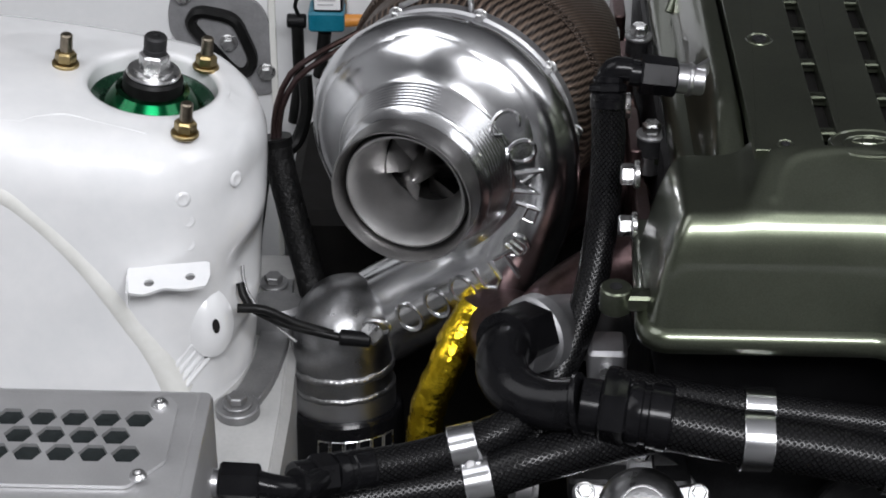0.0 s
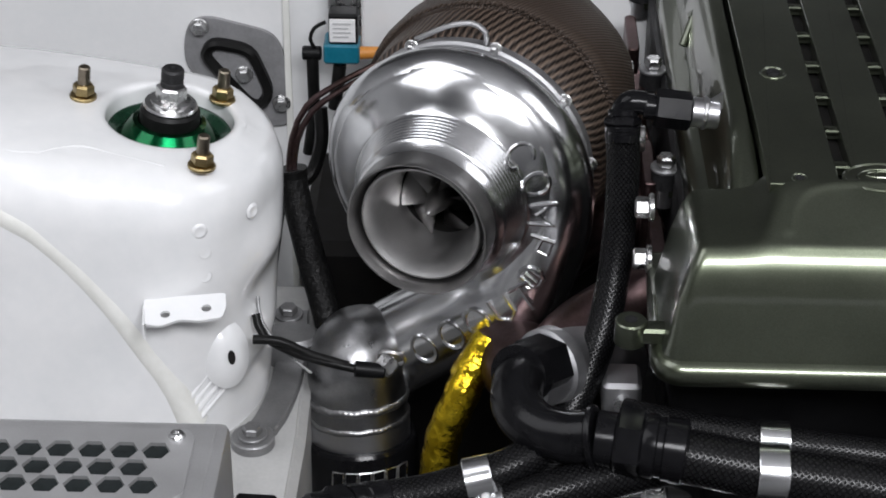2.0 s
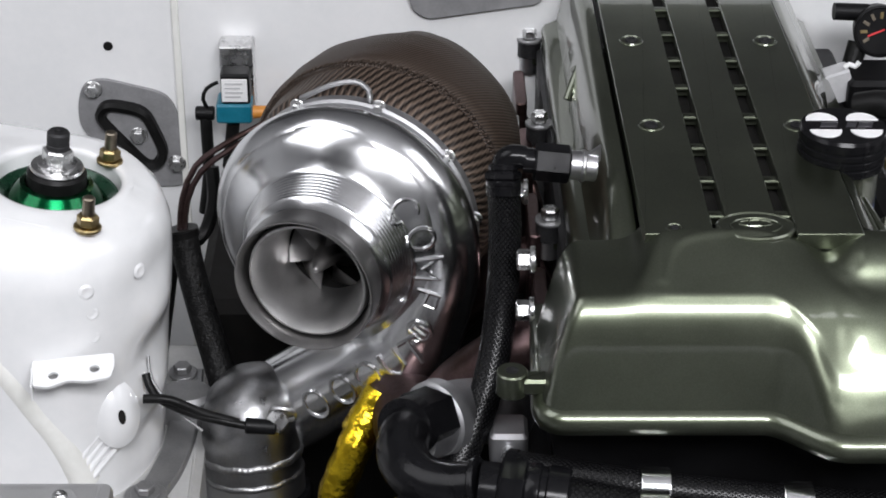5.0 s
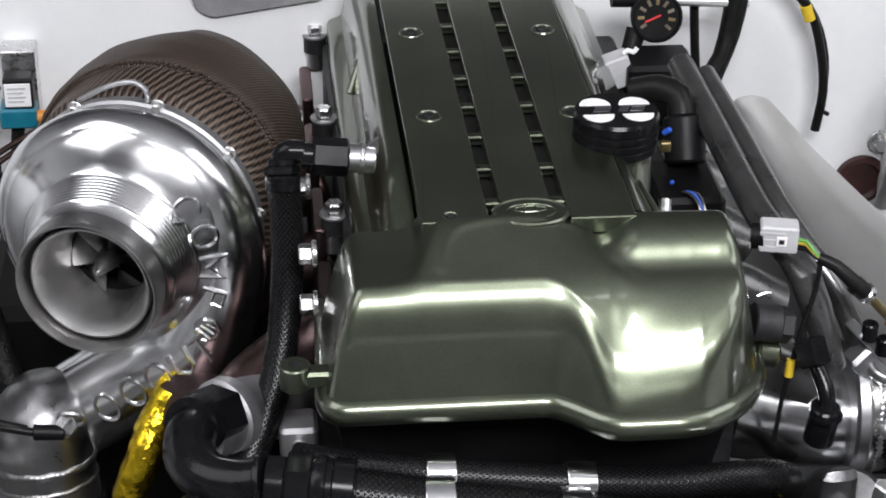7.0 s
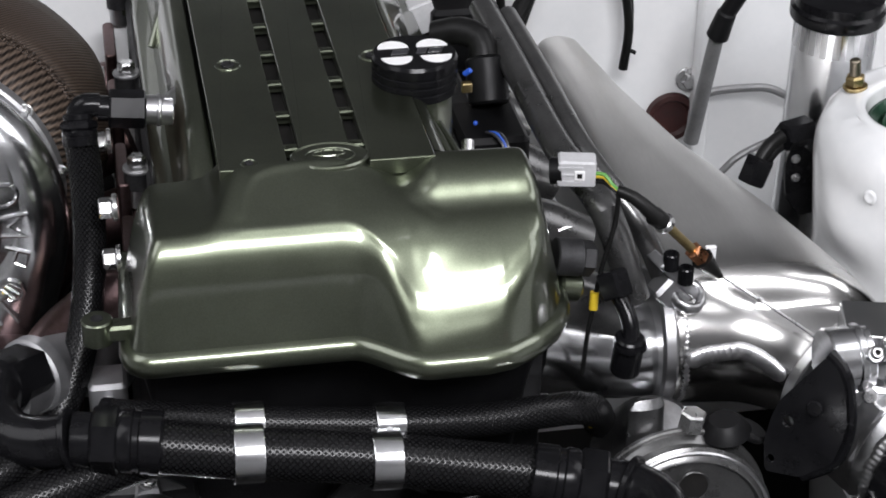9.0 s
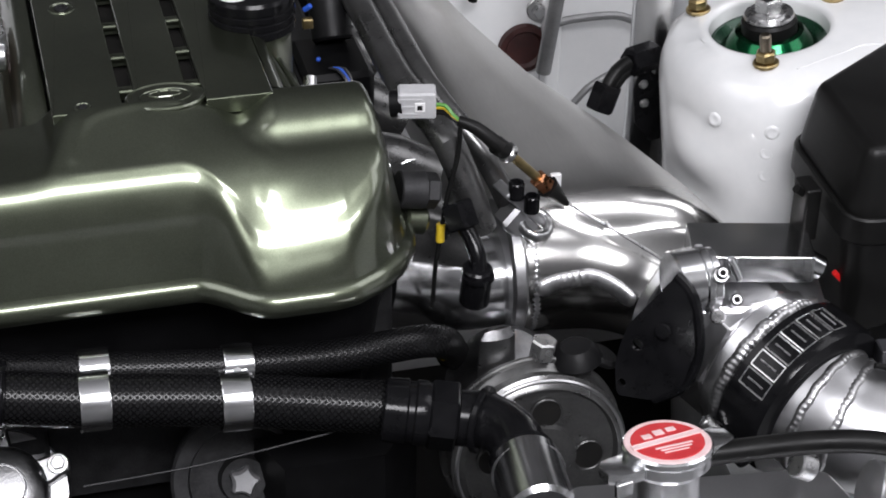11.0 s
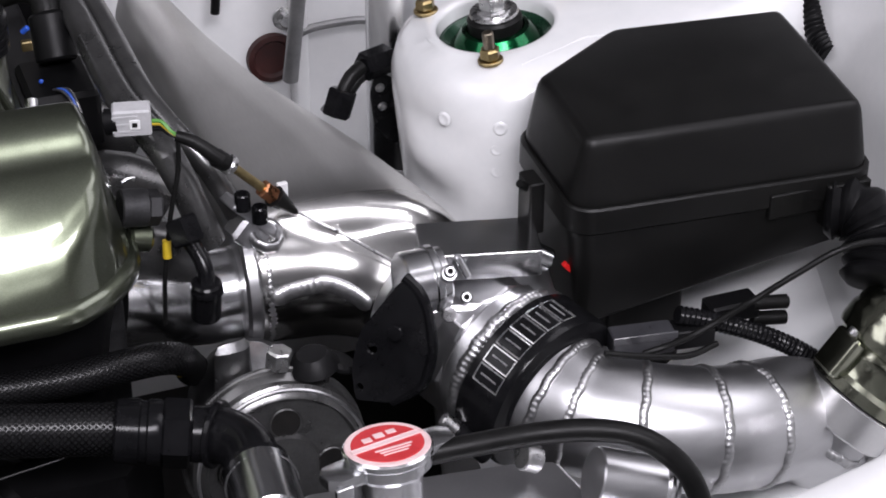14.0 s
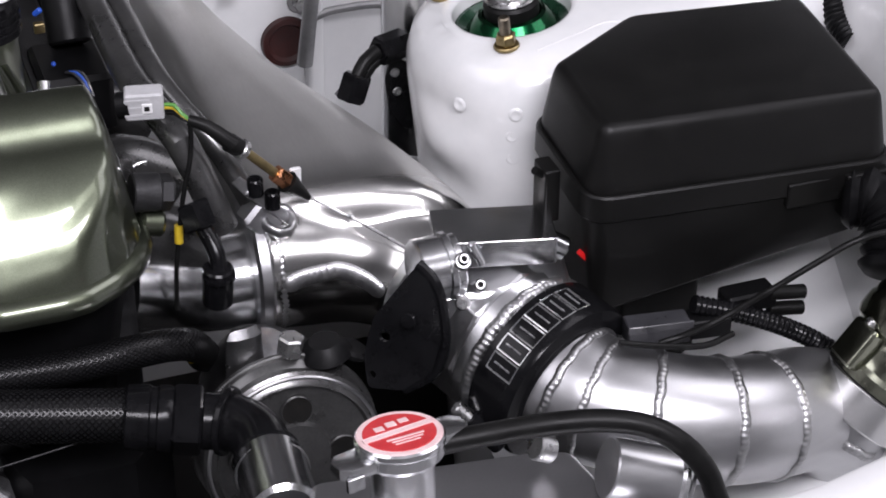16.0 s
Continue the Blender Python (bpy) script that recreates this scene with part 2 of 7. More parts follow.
def gold_foil():
    k = Nodes("gold_foil")
    c = k.noise(60, 4)
    k.link(k.ramp(c, [(0.3, (0.70, 0.46, 0.015)), (0.7, (0.92, 0.68, 0.04))]), k.b.inputs["Base Color"])
    k.b.inputs["Metallic"].default_value = 1
    k.b.inputs["Roughness"].default_value = 0.2
    cr = k.n("ShaderNodeTexVoronoi", feature="F1")
    cr.inputs["Scale"].default_value = 150
    k.link(k.coords(), cr.inputs["Vector"])
    k.bump(k.math("ADD", cr.outputs["Distance"], k.noise(260, 3)), 0.6, 0.0012)
    return k.m


olive = cover_paint()
braid_black = braid("braided_nylon", (0.003, 0.003, 0.0033), (0.007, 0.007, 0.0078), 22, 0.0046, 0.75)
fire_sleeve = surface("black_fire_sleeve", (0.004, 0.004, 0.004), (0.012, 0.012, 0.012), (0.25, 0.5), 0, 90, 0, 0.9, 260, 0.0022)
titan_big = titan_weave("titanium_weave", (0.016, 0.011, 0.008), (0.082, 0.056, 0.041), 240, 0.0055)
titan_strap = titan_weave("titanium_strap_weave", (0.008, 0.005, 0.004), (0.15, 0.11, 0.085), 105, 0.02)
gold = gold_foil()

# ---------------------------------------------------------------- building tools
BASES = {}


def thing(name, base, label, category, group="", kind=""):
    ob = new(name)
    ob.location = base
    ob.empty_display_size = 0.02
    BASES[ob] = Vector(base)
    return tagged(ob, label, category, group, kind)


def finish(bm, name, material, smooth=40, uv=None):
    me = bpy.data.meshes.new(name)
    bmesh.ops.recalc_face_normals(bm, faces=bm.faces)
    bm.to_mesh(me)
    bm.free()
    me.materials.append(material)
    for p in me.polygons:
        p.use_smooth = True
    if smooth < 180:
        me.set_sharp_from_angle(angle=radians(smooth))
    return me


def part(name, bm, material, parent, label="", smooth=30):
    base = BASES[parent]
    if name.startswith("weld"):
        smooth = 80
    bmesh.ops.translate(bm, verts=bm.verts, vec=-base)
    ob = new(name, finish(bm, name, material, smooth))
    ob.parent = parent
    BASES[ob] = base
    if label:
        ob["label"] = label
    return ob


def piece(name, bm, material, label, category="", kind="structure", smooth=40):
    ob = new(name, finish(bm, name, material, smooth))
    BASES[ob] = Vector((0, 0, 0))
    return tagged(ob, label, category, kind=kind)


def frame_on(axis, up=(0, 0, 1)):
    """A turn whose z runs along axis."""
    z = Vector(axis).normalized()
    u = Vector(up)
    if abs(z.dot(u)) > 0.98:
        u = Vector((0, 1, 0))
    x = u.cross(z).normalized()
    y = z.cross(x)
    return Matrix((x, y, z)).transposed().to_4x4()


def place(at, axis, up=(0, 0, 1)):
    return Matrix.Translation(at) @ frame_on(axis, up)


def lathe(profile, m=None, seg=48, bm=None, closed=False, uv=False):
    """Turns (radius, height) pairs about z, then moves the result by m."""
    bm = bm or bmesh.new()
    m = m or Matrix()
    layer = bm.loops.layers.uv.get("along") or bm.loops.layers.uv.new("along")
    run = [0.0]
    for (r0, z0), (r1, z1) in zip(profile, profile[1:]):
        run.append(run[-1] + math.hypot(r1 - r0, z1 - z0))
    rings = []
    for r, z in profile:
        if r < 1e-6:
            rings.append([bm.verts.new(m @ Vector((0, 0, z)))])
        else:
            rings.append([bm.verts.new(m @ Vector((r * math.cos(2 * math.pi * k / seg), r * math.sin(2 * math.pi * k / seg), z))) for k in range(seg)])
    pairs = list(zip(range(len(rings)), range(1, len(rings))))
    if closed:
        pairs.append((len(rings) - 1, 0))
    for i, j in pairs:
        a, b = rings[i], rings[j]
        for k in range(seg):
            l = (k + 1) % seg
            if len(a) == 1 and len(b) == 1:
                continue
            vs = [a[0], b[k], b[l]] if len(a) == 1 else [a[k], a[l], b[0]] if len(b) == 1 else [a[k], a[l], b[l], b[k]]
            uvs = [(k / seg, run[i]), (k / seg, run[j]), ((k + 1) / seg, run[j])] if len(a) == 1 else [(k / seg, run[i]), ((k + 1) / seg, run[i]), (k / seg, run[j])] if len(b) == 1 else [(k / seg, run[i]), ((k + 1) / seg, run[i]), ((k + 1) / seg, run[j]), (k / seg, run[j])]
            f = bm.faces.new(vs)
            for loop, w in zip(f.loops, uvs):
                loop[layer].uv = w
    return bm


def rod(a, b, r, r2=None, bm=None, seg=20, bevel=0.0):
    """A round bar from a to b with closed ends."""
    a, b = Vector(a), Vector(b)
    h = (b - a).length
    r2 = r if r2 is None else r2
    c = min(bevel, h / 3)
    prof = [(0, 0), (r - c, 0), (r, c), (r2, h - c), (r2 - c, h), (0, h)] if c else [(0, 0), (r, 0), (r2, h), (0, h)]
    return lathe(prof, place(a, b - a), seg, bm)


def hexbar(a, b, r, bm=None, bevel=0.0015):
    return rod(a, b, r, None, bm, 6, bevel)


def ring(at, axis, r_out, r_in, h, bm=None, seg=36, c=0.001):
    return lathe([(r_in, 0), (r_out - c, 0), (r_out, c), (r_out, h - c), (r_out - c, h), (r_in, h)], place(at, axis), seg, bm, closed=True)


def smooth_path(points, step=0.006):
    """Catmull-Rom through the points, evenly stepped."""
    p = [Vector(q) for q in points]
    p = [2 * p[0] - p[1], *p, 2 * p[-1] - p[-2]]
    out = []
    for i in range(1, len(p) - 2):
        a, b, c, d = p[i - 1 : i + 3]
        n = max(2, int((c - b).length / step))
        for k in range(n):
            t = k / n
            out.append(0.5 * (2 * b + (c - a) * t + (2 * a - 5 * b + 4 * c - d) * t * t + (3 * b - a - 3 * c + d) * t ** 3))
    out.append(p[-2])
    return out


def tube(points, radius, bm=None, seg=20, step=0.006, caps=True, raw=False):
    """A tube along a smooth path; radius is a number or a function of the share of the way."""
    bm = bm or bmesh.new()
    layer = bm.loops.layers.uv.get("along") or bm.loops.layers.uv.new("along")
    path = [Vector(q) for q in points] if raw else smooth_path(points, step)
    n = len(path)
    rad = radius if callable(radius) else (lambda s: radius)
    run = [0.0]
    for a, b in zip(path, path[1:]):
        run.append(run[-1] + (b - a).length)
    tang = [(path[min(i + 1, n - 1)] - path[max(i - 1, 0)]).normalized() for i in range(n)]
    side = tang[0].orthogonal().normalized()
    rings = []
    for i in range(n):
        side = (side - tang[i] * side.dot(tang[i])).normalized()
        other = tang[i].cross(side)
        r = rad(run[i] / run[-1])
        rings.append([bm.verts.new(path[i] + r * (math.cos(2 * math.pi * k / seg) * side + math.sin(2 * math.pi * k / seg) * other)) for k in range(seg)])
    for i in range(n - 1):
        for k in range(seg):
            l = (k + 1) % seg
            f = bm.faces.new((rings[i][k], rings[i][l], rings[i + 1][l], rings[i + 1][k]))
            for loop, w in zip(f.loops, ((k / seg, run[i]), ((k + 1) / seg, run[i]), ((k + 1) / seg, run[i + 1]), (k / seg, run[i + 1]))):
                loop[layer].uv = w
    if caps:
        bm.faces.new(rings[0][::-1])
        bm.faces.new(rings[-1])
    return bm


def weld(at, axis, r, w=0.0035, bm=None, beads=None, arc=1.0, start=0.0):
    """A ring of overlapping weld beads."""
    bm = bm or bmesh.new()
    m = place(at, axis)
    beads = beads or max(12, int(2 * math.pi * r / 0.0042))
    n, mseg = beads * 4, 6
    rings = []
    for i in range(n + 1 if arc < 1 else n):
        a = start + 2 * math.pi * arc * i / n
        ph = (i % 4) / 4
        lump = 1.0 - 0.35 * ph
        shift = 0.3 * w * math.sin(i * 0.37) * 0.4
        c = Vector((math.cos(a), math.sin(a), 0))
        rings.append([bm.verts.new(m @ (c * (r + 0.6 * w * lump * math.cos(2 * math.pi * k / mseg)) + Vector((0, 0, shift + w * (0.8 + 0.2 * lump) * math.sin(2 * math.pi * k / mseg))))) for k in range(mseg)])
    for i in range(len(rings) - (1 if arc < 1 else 0)):
        a, b = rings[i], rings[(i + 1) % len(rings)]
        for k in range(mseg):
            bm.faces.new((a[k], a[(k + 1) % mseg], b[(k + 1) % mseg], b[k]))
    return bm


def rounded(points, times=3):
    """Corner cutting of a closed outline."""
    for _ in range(times):
        out = []
        for (ax, ay), (bx, by) in zip(points, points[1:] + points[:1]):
            out += [(0.75 * ax + 0.25 * bx, 0.75 * ay + 0.25 * by), (0.25 * ax + 0.75 * bx, 0.25 * ay + 0.75 * by)]
        points = out
    return points


def chamfered(points, d):
    """Cuts each corner of a closed outline by d on both sides, twice softened."""
    out = []
    n = len(points)
    for i in range(n):
        p, a, b = Vector(points[i]), Vector(points[i - 1]), Vector(points[(i + 1) % n])
        u, v = (a - p), (b - p)
        du, dv = min(d, u.length * 0.45), min(d, v.length * 0.45)
        q, r = p + u.normalized() * du, p + v.normalized() * dv
        for t in (0, 0.25, 0.5, 0.75, 1):
            w = (1 - t) ** 2 * q + 2 * t * (1 - t) * p + t * t * r
            out.append((w.x, w.y))
    return out


def loft(outline, levels, bm=None, m=None, warp=None, top=True, bottom=True):
    """Stacks a closed outline at (height, inset) levels. An inset moves it inwards along its normals."""
    bm = bm or bmesh.new()
    m = m or Matrix()
    n = len(outline)
    area = sum(outline[i][0] * outline[(i + 1) % n][1] - outline[(i + 1) % n][0] * outline[i][1] for i in range(n))
    sgn = 1 if area > 0 else -1
    norms = []
    for i in range(n):
        t = Vector(outline[(i + 1) % n]) - Vector(outline[i - 1])
        t.normalize()
        norms.append(Vector((-t.y, t.x)) * sgn)
    rings = []
    for z, inset in levels:
        rg = []
        for i in range(n):
            p = Vector(outline[i]) + norms[i] * inset
            q = Vector((p.x, p.y, z))
            rg.append(bm.verts.new(m @ (warp(q) if warp else q)))
        rings.append(rg)
    for a, b in zip(rings, rings[1:]):
        for k in range(n):
            bm.faces.new((a[k], a[(k + 1) % n], b[(k + 1) % n], b[k]))
    if bottom:
        bm.faces.new(rings[0][::-1])
    if top == "dome":
        last = rings[-1]
        mid = sum((v.co for v in last), Vector()) / n
        for share in (0.8, 0.55, 0.3, 0.12):
            rg = [bm.verts.new(mid + (v.co - mid) * share) for v in rings[-1]]
            for k in range(n):
                bm.faces.new((last[k], last[(k + 1) % n], rg[(k + 1) % n], rg[k]))
            last = rg
        bm.faces.new(last)
    elif top:
        bm.faces.new(rings[-1])
    return bm


def holed_plate(outline, holes, thickness, m, bm=None):
    """A flat plate with openings through it; top at height 0 of m, thickness downwards."""
    bm = bm or bmesh.new()
    start = len(bm.faces)
    edges = []
    for loop in [outline, *holes]:
        vs = [bm.verts.new((x, y, 0)) for x, y in loop]
        edges += [bm.edges.new((vs[i], vs[(i + 1) % len(vs)])) for i in range(len(vs))]
    got = bmesh.ops.triangle_fill(bm, use_beauty=True, use_dissolve=False, edges=edges)
    faces = [f for f in got["geom"] if isinstance(f, bmesh.types.BMFace)]
    ext = bmesh.ops.extrude_face_region(bm, geom=faces, use_keep_orig=True)
    low = [v for v in ext["geom"] if isinstance(v, bmesh.types.BMVert)]
    bmesh.ops.translate(bm, verts=low, vec=(0, 0, -thickness))
    bmesh.ops.transform(bm, matrix=m, verts=bm.verts)
    return bm


def circle(cx, cy, r, n=20, sy=1.0, start=0.0):
    return [(cx + r * math.cos(start + 2 * math.pi * k / n), cy + r * sy * math.sin(start + 2 * math.pi * k / n)) for k in range(n)]


def rect(x0, y0, x1, y1, d=0.004):
    return chamfered([(x0, y0), (x1, y0), (x1, y1), (x0, y1)], d)


def block(x0, y0, z0, x1, y1, z1, d=0.004, e=0.002, bm=None, m=None):
    return loft(rect(x0, y0, x1, y1, d), [(z0, e), (z0 + e, 0), (z1 - e, 0), (z1, e)], bm, m)


def plate(outline, thickness, m, bm=None, e=0.0006):
    return loft(outline, [(0, e), (e, 0), (thickness - e, 0), (thickness, e)], bm, m)


def bolt(parent, at, axis, r, h, material, name="bolt", washer=1.45, socket=False):
    a = Vector(axis).normalized()
    at = Vector(at)
    bm = rod(at, at + a * h * 0.28, r * washer, None, None, 20, 0.0006)
    hexbar(at + a * h * 0.28, at + a * h, r, bm, 0.001)
    return part(name, bm, material, parent)


def sheet(outline, m, bm=None):
    bm = bm or bmesh.new()
    bm.faces.new([bm.verts.new(m @ Vector((x, y, 0))) for x, y in outline])
    return bm



# ---------------------------------------------------------------- the room and the car's body
bm = bmesh.new()
for x0, y0, x1, y1 in ((-3.0, -3.0, 3.5, 4.5),):
    sheet([(x0, y0), (x1, y0), (x1, y1), (x0, y1)], Matrix.Translation((0, 0, -0.92)), bm)
piece("floor", bm, concrete, "grey concrete workshop floor")
# unseen ceiling and walls, added to shape bounce light and reflections
piece("ceiling", block(-3.0, -3.0, 2.35, 3.5, 4.5, 2.45), plaster, "plain pale unseen ceiling, added for bounce light and reflections")
piece("wall_front", block(-3.0, -3.1, -0.92, 3.5, -3.0, 2.35), plaster, "plain unseen wall, added for bounce light and reflections")
# kept dark so the tops of the covers reflect little
piece("wall_back", block(-3.0, 4.5, -0.92, 3.5, 4.6, 2.35), dark_wall, "plain unseen wall, added for bounce light and reflections")
piece("wall_left", block(-3.1, -3.0, -0.92, -3.0, 4.5, 2.35), plaster, "plain unseen wall, added for bounce light and reflections")
piece("wall_right", block(3.5, -3.0, -0.92, 3.6, 4.5, 2.35), plaster, "plain unseen wall, added for bounce light and reflections")

FW = 1.58  # front face of the firewall
piece("wall_firewall", block(-1.0, FW, -0.75, 1.5, FW + 0.05, 0.045, 0.003, 0.003), white_paint, "white painted steel firewall of the engine bay", "firewall")
piece("trim_firewall_seam", block(-0.186, FW - 0.006, -0.5, -0.180, FW - 0.0005, 0.044, 0.001, 0.001), seam_sealer, "vertical sealed seam on the white firewall", "seam")
# undertray takes the cavity colour, so the shade below the engine is painted on
piece("trim_bay_floor", block(-0.5, 0.7, -0.66, 1.2, FW, -0.62), dark_hole, "undertray beneath the engine, near-black in place of shade", "undertray")


def strut_tower(cx, cy, cz, side, nuts):
    """side: +1 where the engine lies towards +x."""
    c = Vector((cx, cy, cz))
    t = thing("strut_tower", (cx, cy, -0.6), "white painted suspension strut tower with a green top mount", "strut tower", "strut towers")
    R, RX = 0.098, 0.086
    # tower body: a drum that widens downwards and runs out to the wing
    out = []
    for k in range(64):
        a = 2 * math.pi * k / 64
        x, y = RX * math.cos(a), R * 1.02 * math.sin(a)
        if x * side < 0:
            x *= 3.5
            y *= 1.0 + 0.35 * min(1.0, abs(x) / 0.3)
        out.append((x, y))

    def lean(q):
        g = max(0.0, -q.z) / 0.4
        ang = math.atan2(q.y, q.x * side)
        push = 0.0060 * math.exp(-((ang + 0.42) / 0.34) ** 2) * math.sin((q.z + 0.02) * 84) * min(1.0, max(0.0, (-q.z - 0.015) / 0.03)) if -0.2 < q.z else 0.0
        q = Vector((q.x * (1 + push / 0.1), q.y * (1 + push / 0.1), q.z))
        tilt = -side * 0.13 * q.x * max(0.0, 1.0 + q.z / 0.2)
        return Vector((cx + q.x * (1 + 0.0 * g) - side * 0.035 * g, cy + q.y * (1 + 0.10 * g) - 0.03 * g, cz + q.z + tilt))

    lv = [(-0.5, 0.0), (-0.3, 0.0)] + [(-0.2 + 0.01 * k, 0.0) for k in range(15)] + [(-0.05, 0.0), (-0.04, 0.0005), (-0.03, 0.002), (-0.014, 0.008), (-0.004, 0.018), (0.0, 0.03)]
    bm = loft(out, lv, warp=lean, top=False, bottom=False)
    # flat top with the round opening
    n = 64
    edge = [v for v in bm.verts][-n:]
    hole_r = 0.0465
    last = edge
    for r, dz in ((0.056, 0.0012), (0.051, 0.0022), (hole_r + 0.001, 0.0008), (hole_r, -0.003), (hole_r - 0.0005, -0.02)):
        rg = []
        for k in range(n):
            a = 2 * math.pi * k / n
            rg.append(bm.verts.new((cx + r * math.cos(a), cy + r * math.sin(a), cz + dz - side * 0.13 * r * math.cos(a))))
        for k in range(n):
            bm.faces.new((last[k], last[(k + 1) % n], rg[(k + 1) % n], rg[k]))
        last = rg
    part("tower_body", bm, pressed_white, t, smooth=60)
    m = Matrix.Translation(c) @ Matrix.Rotation(radians(7.4 * side), 4, "Y")
    part("top_mount", lathe([(0.0465, -0.012), (0.044, -0.012), (0.036, -0.018), (0.033, -0.020), (0.029, -0.010), (0.023, -0.004), (0, -0.003)], m, 48), dark_green, t, "dark green top mount")
    part("green_collar", lathe([(0.040, -0.022), (0.040, -0.019), (0.027, -0.003), (0.0235, -0.002), (0.0215, -0.004)], m, 48), green_ano, t, "green anodised collar")
    part("bearing", lathe([(0.0220, -0.003), (0.0220, 0.006), (0.020, 0.0085), (0, 0.0085)], m, 36), rubber, t, "black bearing")
    part("washer", lathe([(0, 0.0085), (0.0190, 0.0085), (0.0200, 0.010), (0.0190, 0.012), (0.0145, 0.0125), (0.0145, 0.0145), (0.0, 0.0145)], m, 36), zinc, t, "silver washer")
    ax = Vector((side * 0.13, 0, 1)).normalized()
    part("centre_nut", hexbar(c + ax * 0.0145, c + ax * 0.026, 0.0114), zinc, t, "silver hexagon nut")
    part("adjuster_knob", lathe([(0, 0.025), (0.0084, 0.025), (0.0084, 0.0295), (0.0076, 0.030), (0.0076, 0.0315), (0.0084, 0.032), (0.0084, 0.0385), (0.0072, 0.040), (0.0035, 0.040), (0.003, 0.0385), (0, 0.0385)], m, 24), grime, t, "dark grey damper adjuster")
    for ox, oy in nuts:
        at = c + Vector((side * ox, oy, 0.0005 - 0.13 * ox))
        up = Vector((side * 0.13, 0, 1)).normalized()
        part("stud_nut", hexbar(at + up * 0.003, at + up * 0.012, 0.0080, rod(at, at + up * 0.0032, 0.0100, None, None, 20, 0.0008)), brass_zinc, t, "yellow zinc flange nut")
        part("stud", rod(at, at + up * 0.026, 0.0048, 0.0045, None, 14, 0.001), bronze, t, "bronze coloured stud")
    for k, (ang, dz) in enumerate(((-65, -0.041), (-62, -0.059), (-61, -0.078), (-35, -0.043), (-34, -0.068))):
        a = radians(ang if side > 0 else 180 - ang)
        g = -dz / 0.4
        at = Vector((cx + RX * math.cos(a) - side * 0.035 * g, cy + R * 1.02 * (1 + 0.1 * g) * math.sin(a) - 0.03 * g, cz + dz))
        nrm = Vector((math.cos(a), math.sin(a), 0.1))
        part("spot_weld", lathe([(0.0060, -0.0012), (0.0046, -0.0001), (0.0036, 0.0001), (0.0028, -0.0002), (0.0, -0.0003)], place(at, nrm), 24), white_paint, t, "dimpled spot weld", 80)
    # folded edge of the upper sheet
    fold = [(-0.30, -0.052, 0.031), (-0.20, -0.066, 0.023), (-0.093, -0.077, 0.011), (-0.072, -0.069, 0.0095), (-0.052, -0.061, 0.008), (-0.029, -0.065, 0.004), (0.007, -0.071, -0.001)]
    part("sheet_edge", tube([(cx + side * x, cy + y, cz + z - 0.0004) for x, y, z in fold], lambda s_: 0.0019 - 0.001 * s_, None, 8, 0.006), white_paint, t)
    return t


strut_tower(-0.232, 1.237, -0.039, 1, ((-0.065, 0.010), (0.034, 0.034), (0.0325, -0.068)))
strut_tower(0.750, 1.209, -0.055, -1, ((-0.062, 0.019), (0.041, 0.047), (0.026, -0.056)))

# unseen nose panel before the radiator, closes the bay and reflects into front faces
piece("trim_slam_reflector", loft(chamfered([(-0.62, 0.30), (1.15, 0.30), (1.15, 0.52), (0.9, 0.56), (0.3, 0.56), (-0.62, 0.60)], 0.02), [(-0.6, 0), (-0.11, 0), (-0.10, 0.006)]), white_paint, "unseen white slam panel at the nose, added to reflect into front faces", "body panel")
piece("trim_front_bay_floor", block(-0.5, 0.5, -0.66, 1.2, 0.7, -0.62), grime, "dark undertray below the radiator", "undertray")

# added near-black block, keeps the gap behind the turbo from showing lit grey
piece("trim_dark_backing_block", block(-0.16, 1.40, -0.6, 0.12, FW - 0.001, -0.25, 0.02, 0.01), dark_hole, "added near-black block that darkens the gap low behind the turbo", "heat shield")

# ---------------------------------------------------------------- turbocharger
HUB = Vector((-0.022, 1.255, -0.094))
AX = Vector((-0.31, -0.95, 0)).normalized()
TM = place(HUB, AX)  # z towards the inlet, x to the engine, y up
turbo = thing("turbocharger", (0.0, 1.3, -0.2), "large polished aluminium turbocharger with an open inlet and raised lettering", "turbocharger")


SCROLL = ((110, 0.078, 0.021), (200, 0.081, 0.0235), (265, 0.077, 0.0245), (318, 0.0765, 0.0262), (349, 0.0765, 0.0285), (372, 0.0775, 0.0312), (386, 0.080, 0.0335), (402, 0.088, 0.0360), (413, 0.098, 0.0385))


def scroll_at(turn):
    """Radius of the scroll's middle line and of its tube after so many degrees."""
    return [float(np.interp(turn, [p[0] for p in SCROLL], [p[k] for p in SCROLL])) for k in (1, 2)]


bm = bmesh.new()
A1 = radians(-413)
d_out = TM.to_3x3() @ Vector((math.sin(A1), -math.cos(A1), 0.1)).normalized()
end = TM @ Vector((0.101 * math.cos(A1), 0.101 * math.sin(A1), -0.004))
knots, girth = [], []
for turn in range(110, 392, 12):
    rc, r = scroll_at(turn)
    knots.append(TM @ Vector((rc * math.cos(radians(-turn)), rc * math.sin(radians(-turn)), -0.004)))
    girth.append(r)
knots += [end + d_out * k for k in (0.012, 0.05, 0.095, 0.142)]
girth += [0.0382, 0.0388, 0.0390, 0.0390]
far = [0.0]
for a, b in zip(knots, knots[1:]):
    far.append(far[-1] + (b - a).length)
path = smooth_path(knots, 0.005)
tube(path, lambda q: float(np.interp(q * far[-1], far, girth)), bm, 32, caps=True, raw=True)
volute_end = path[-1]
part("compressor_scroll", bm, turned, turbo, "polished aluminium compressor scroll", 60)
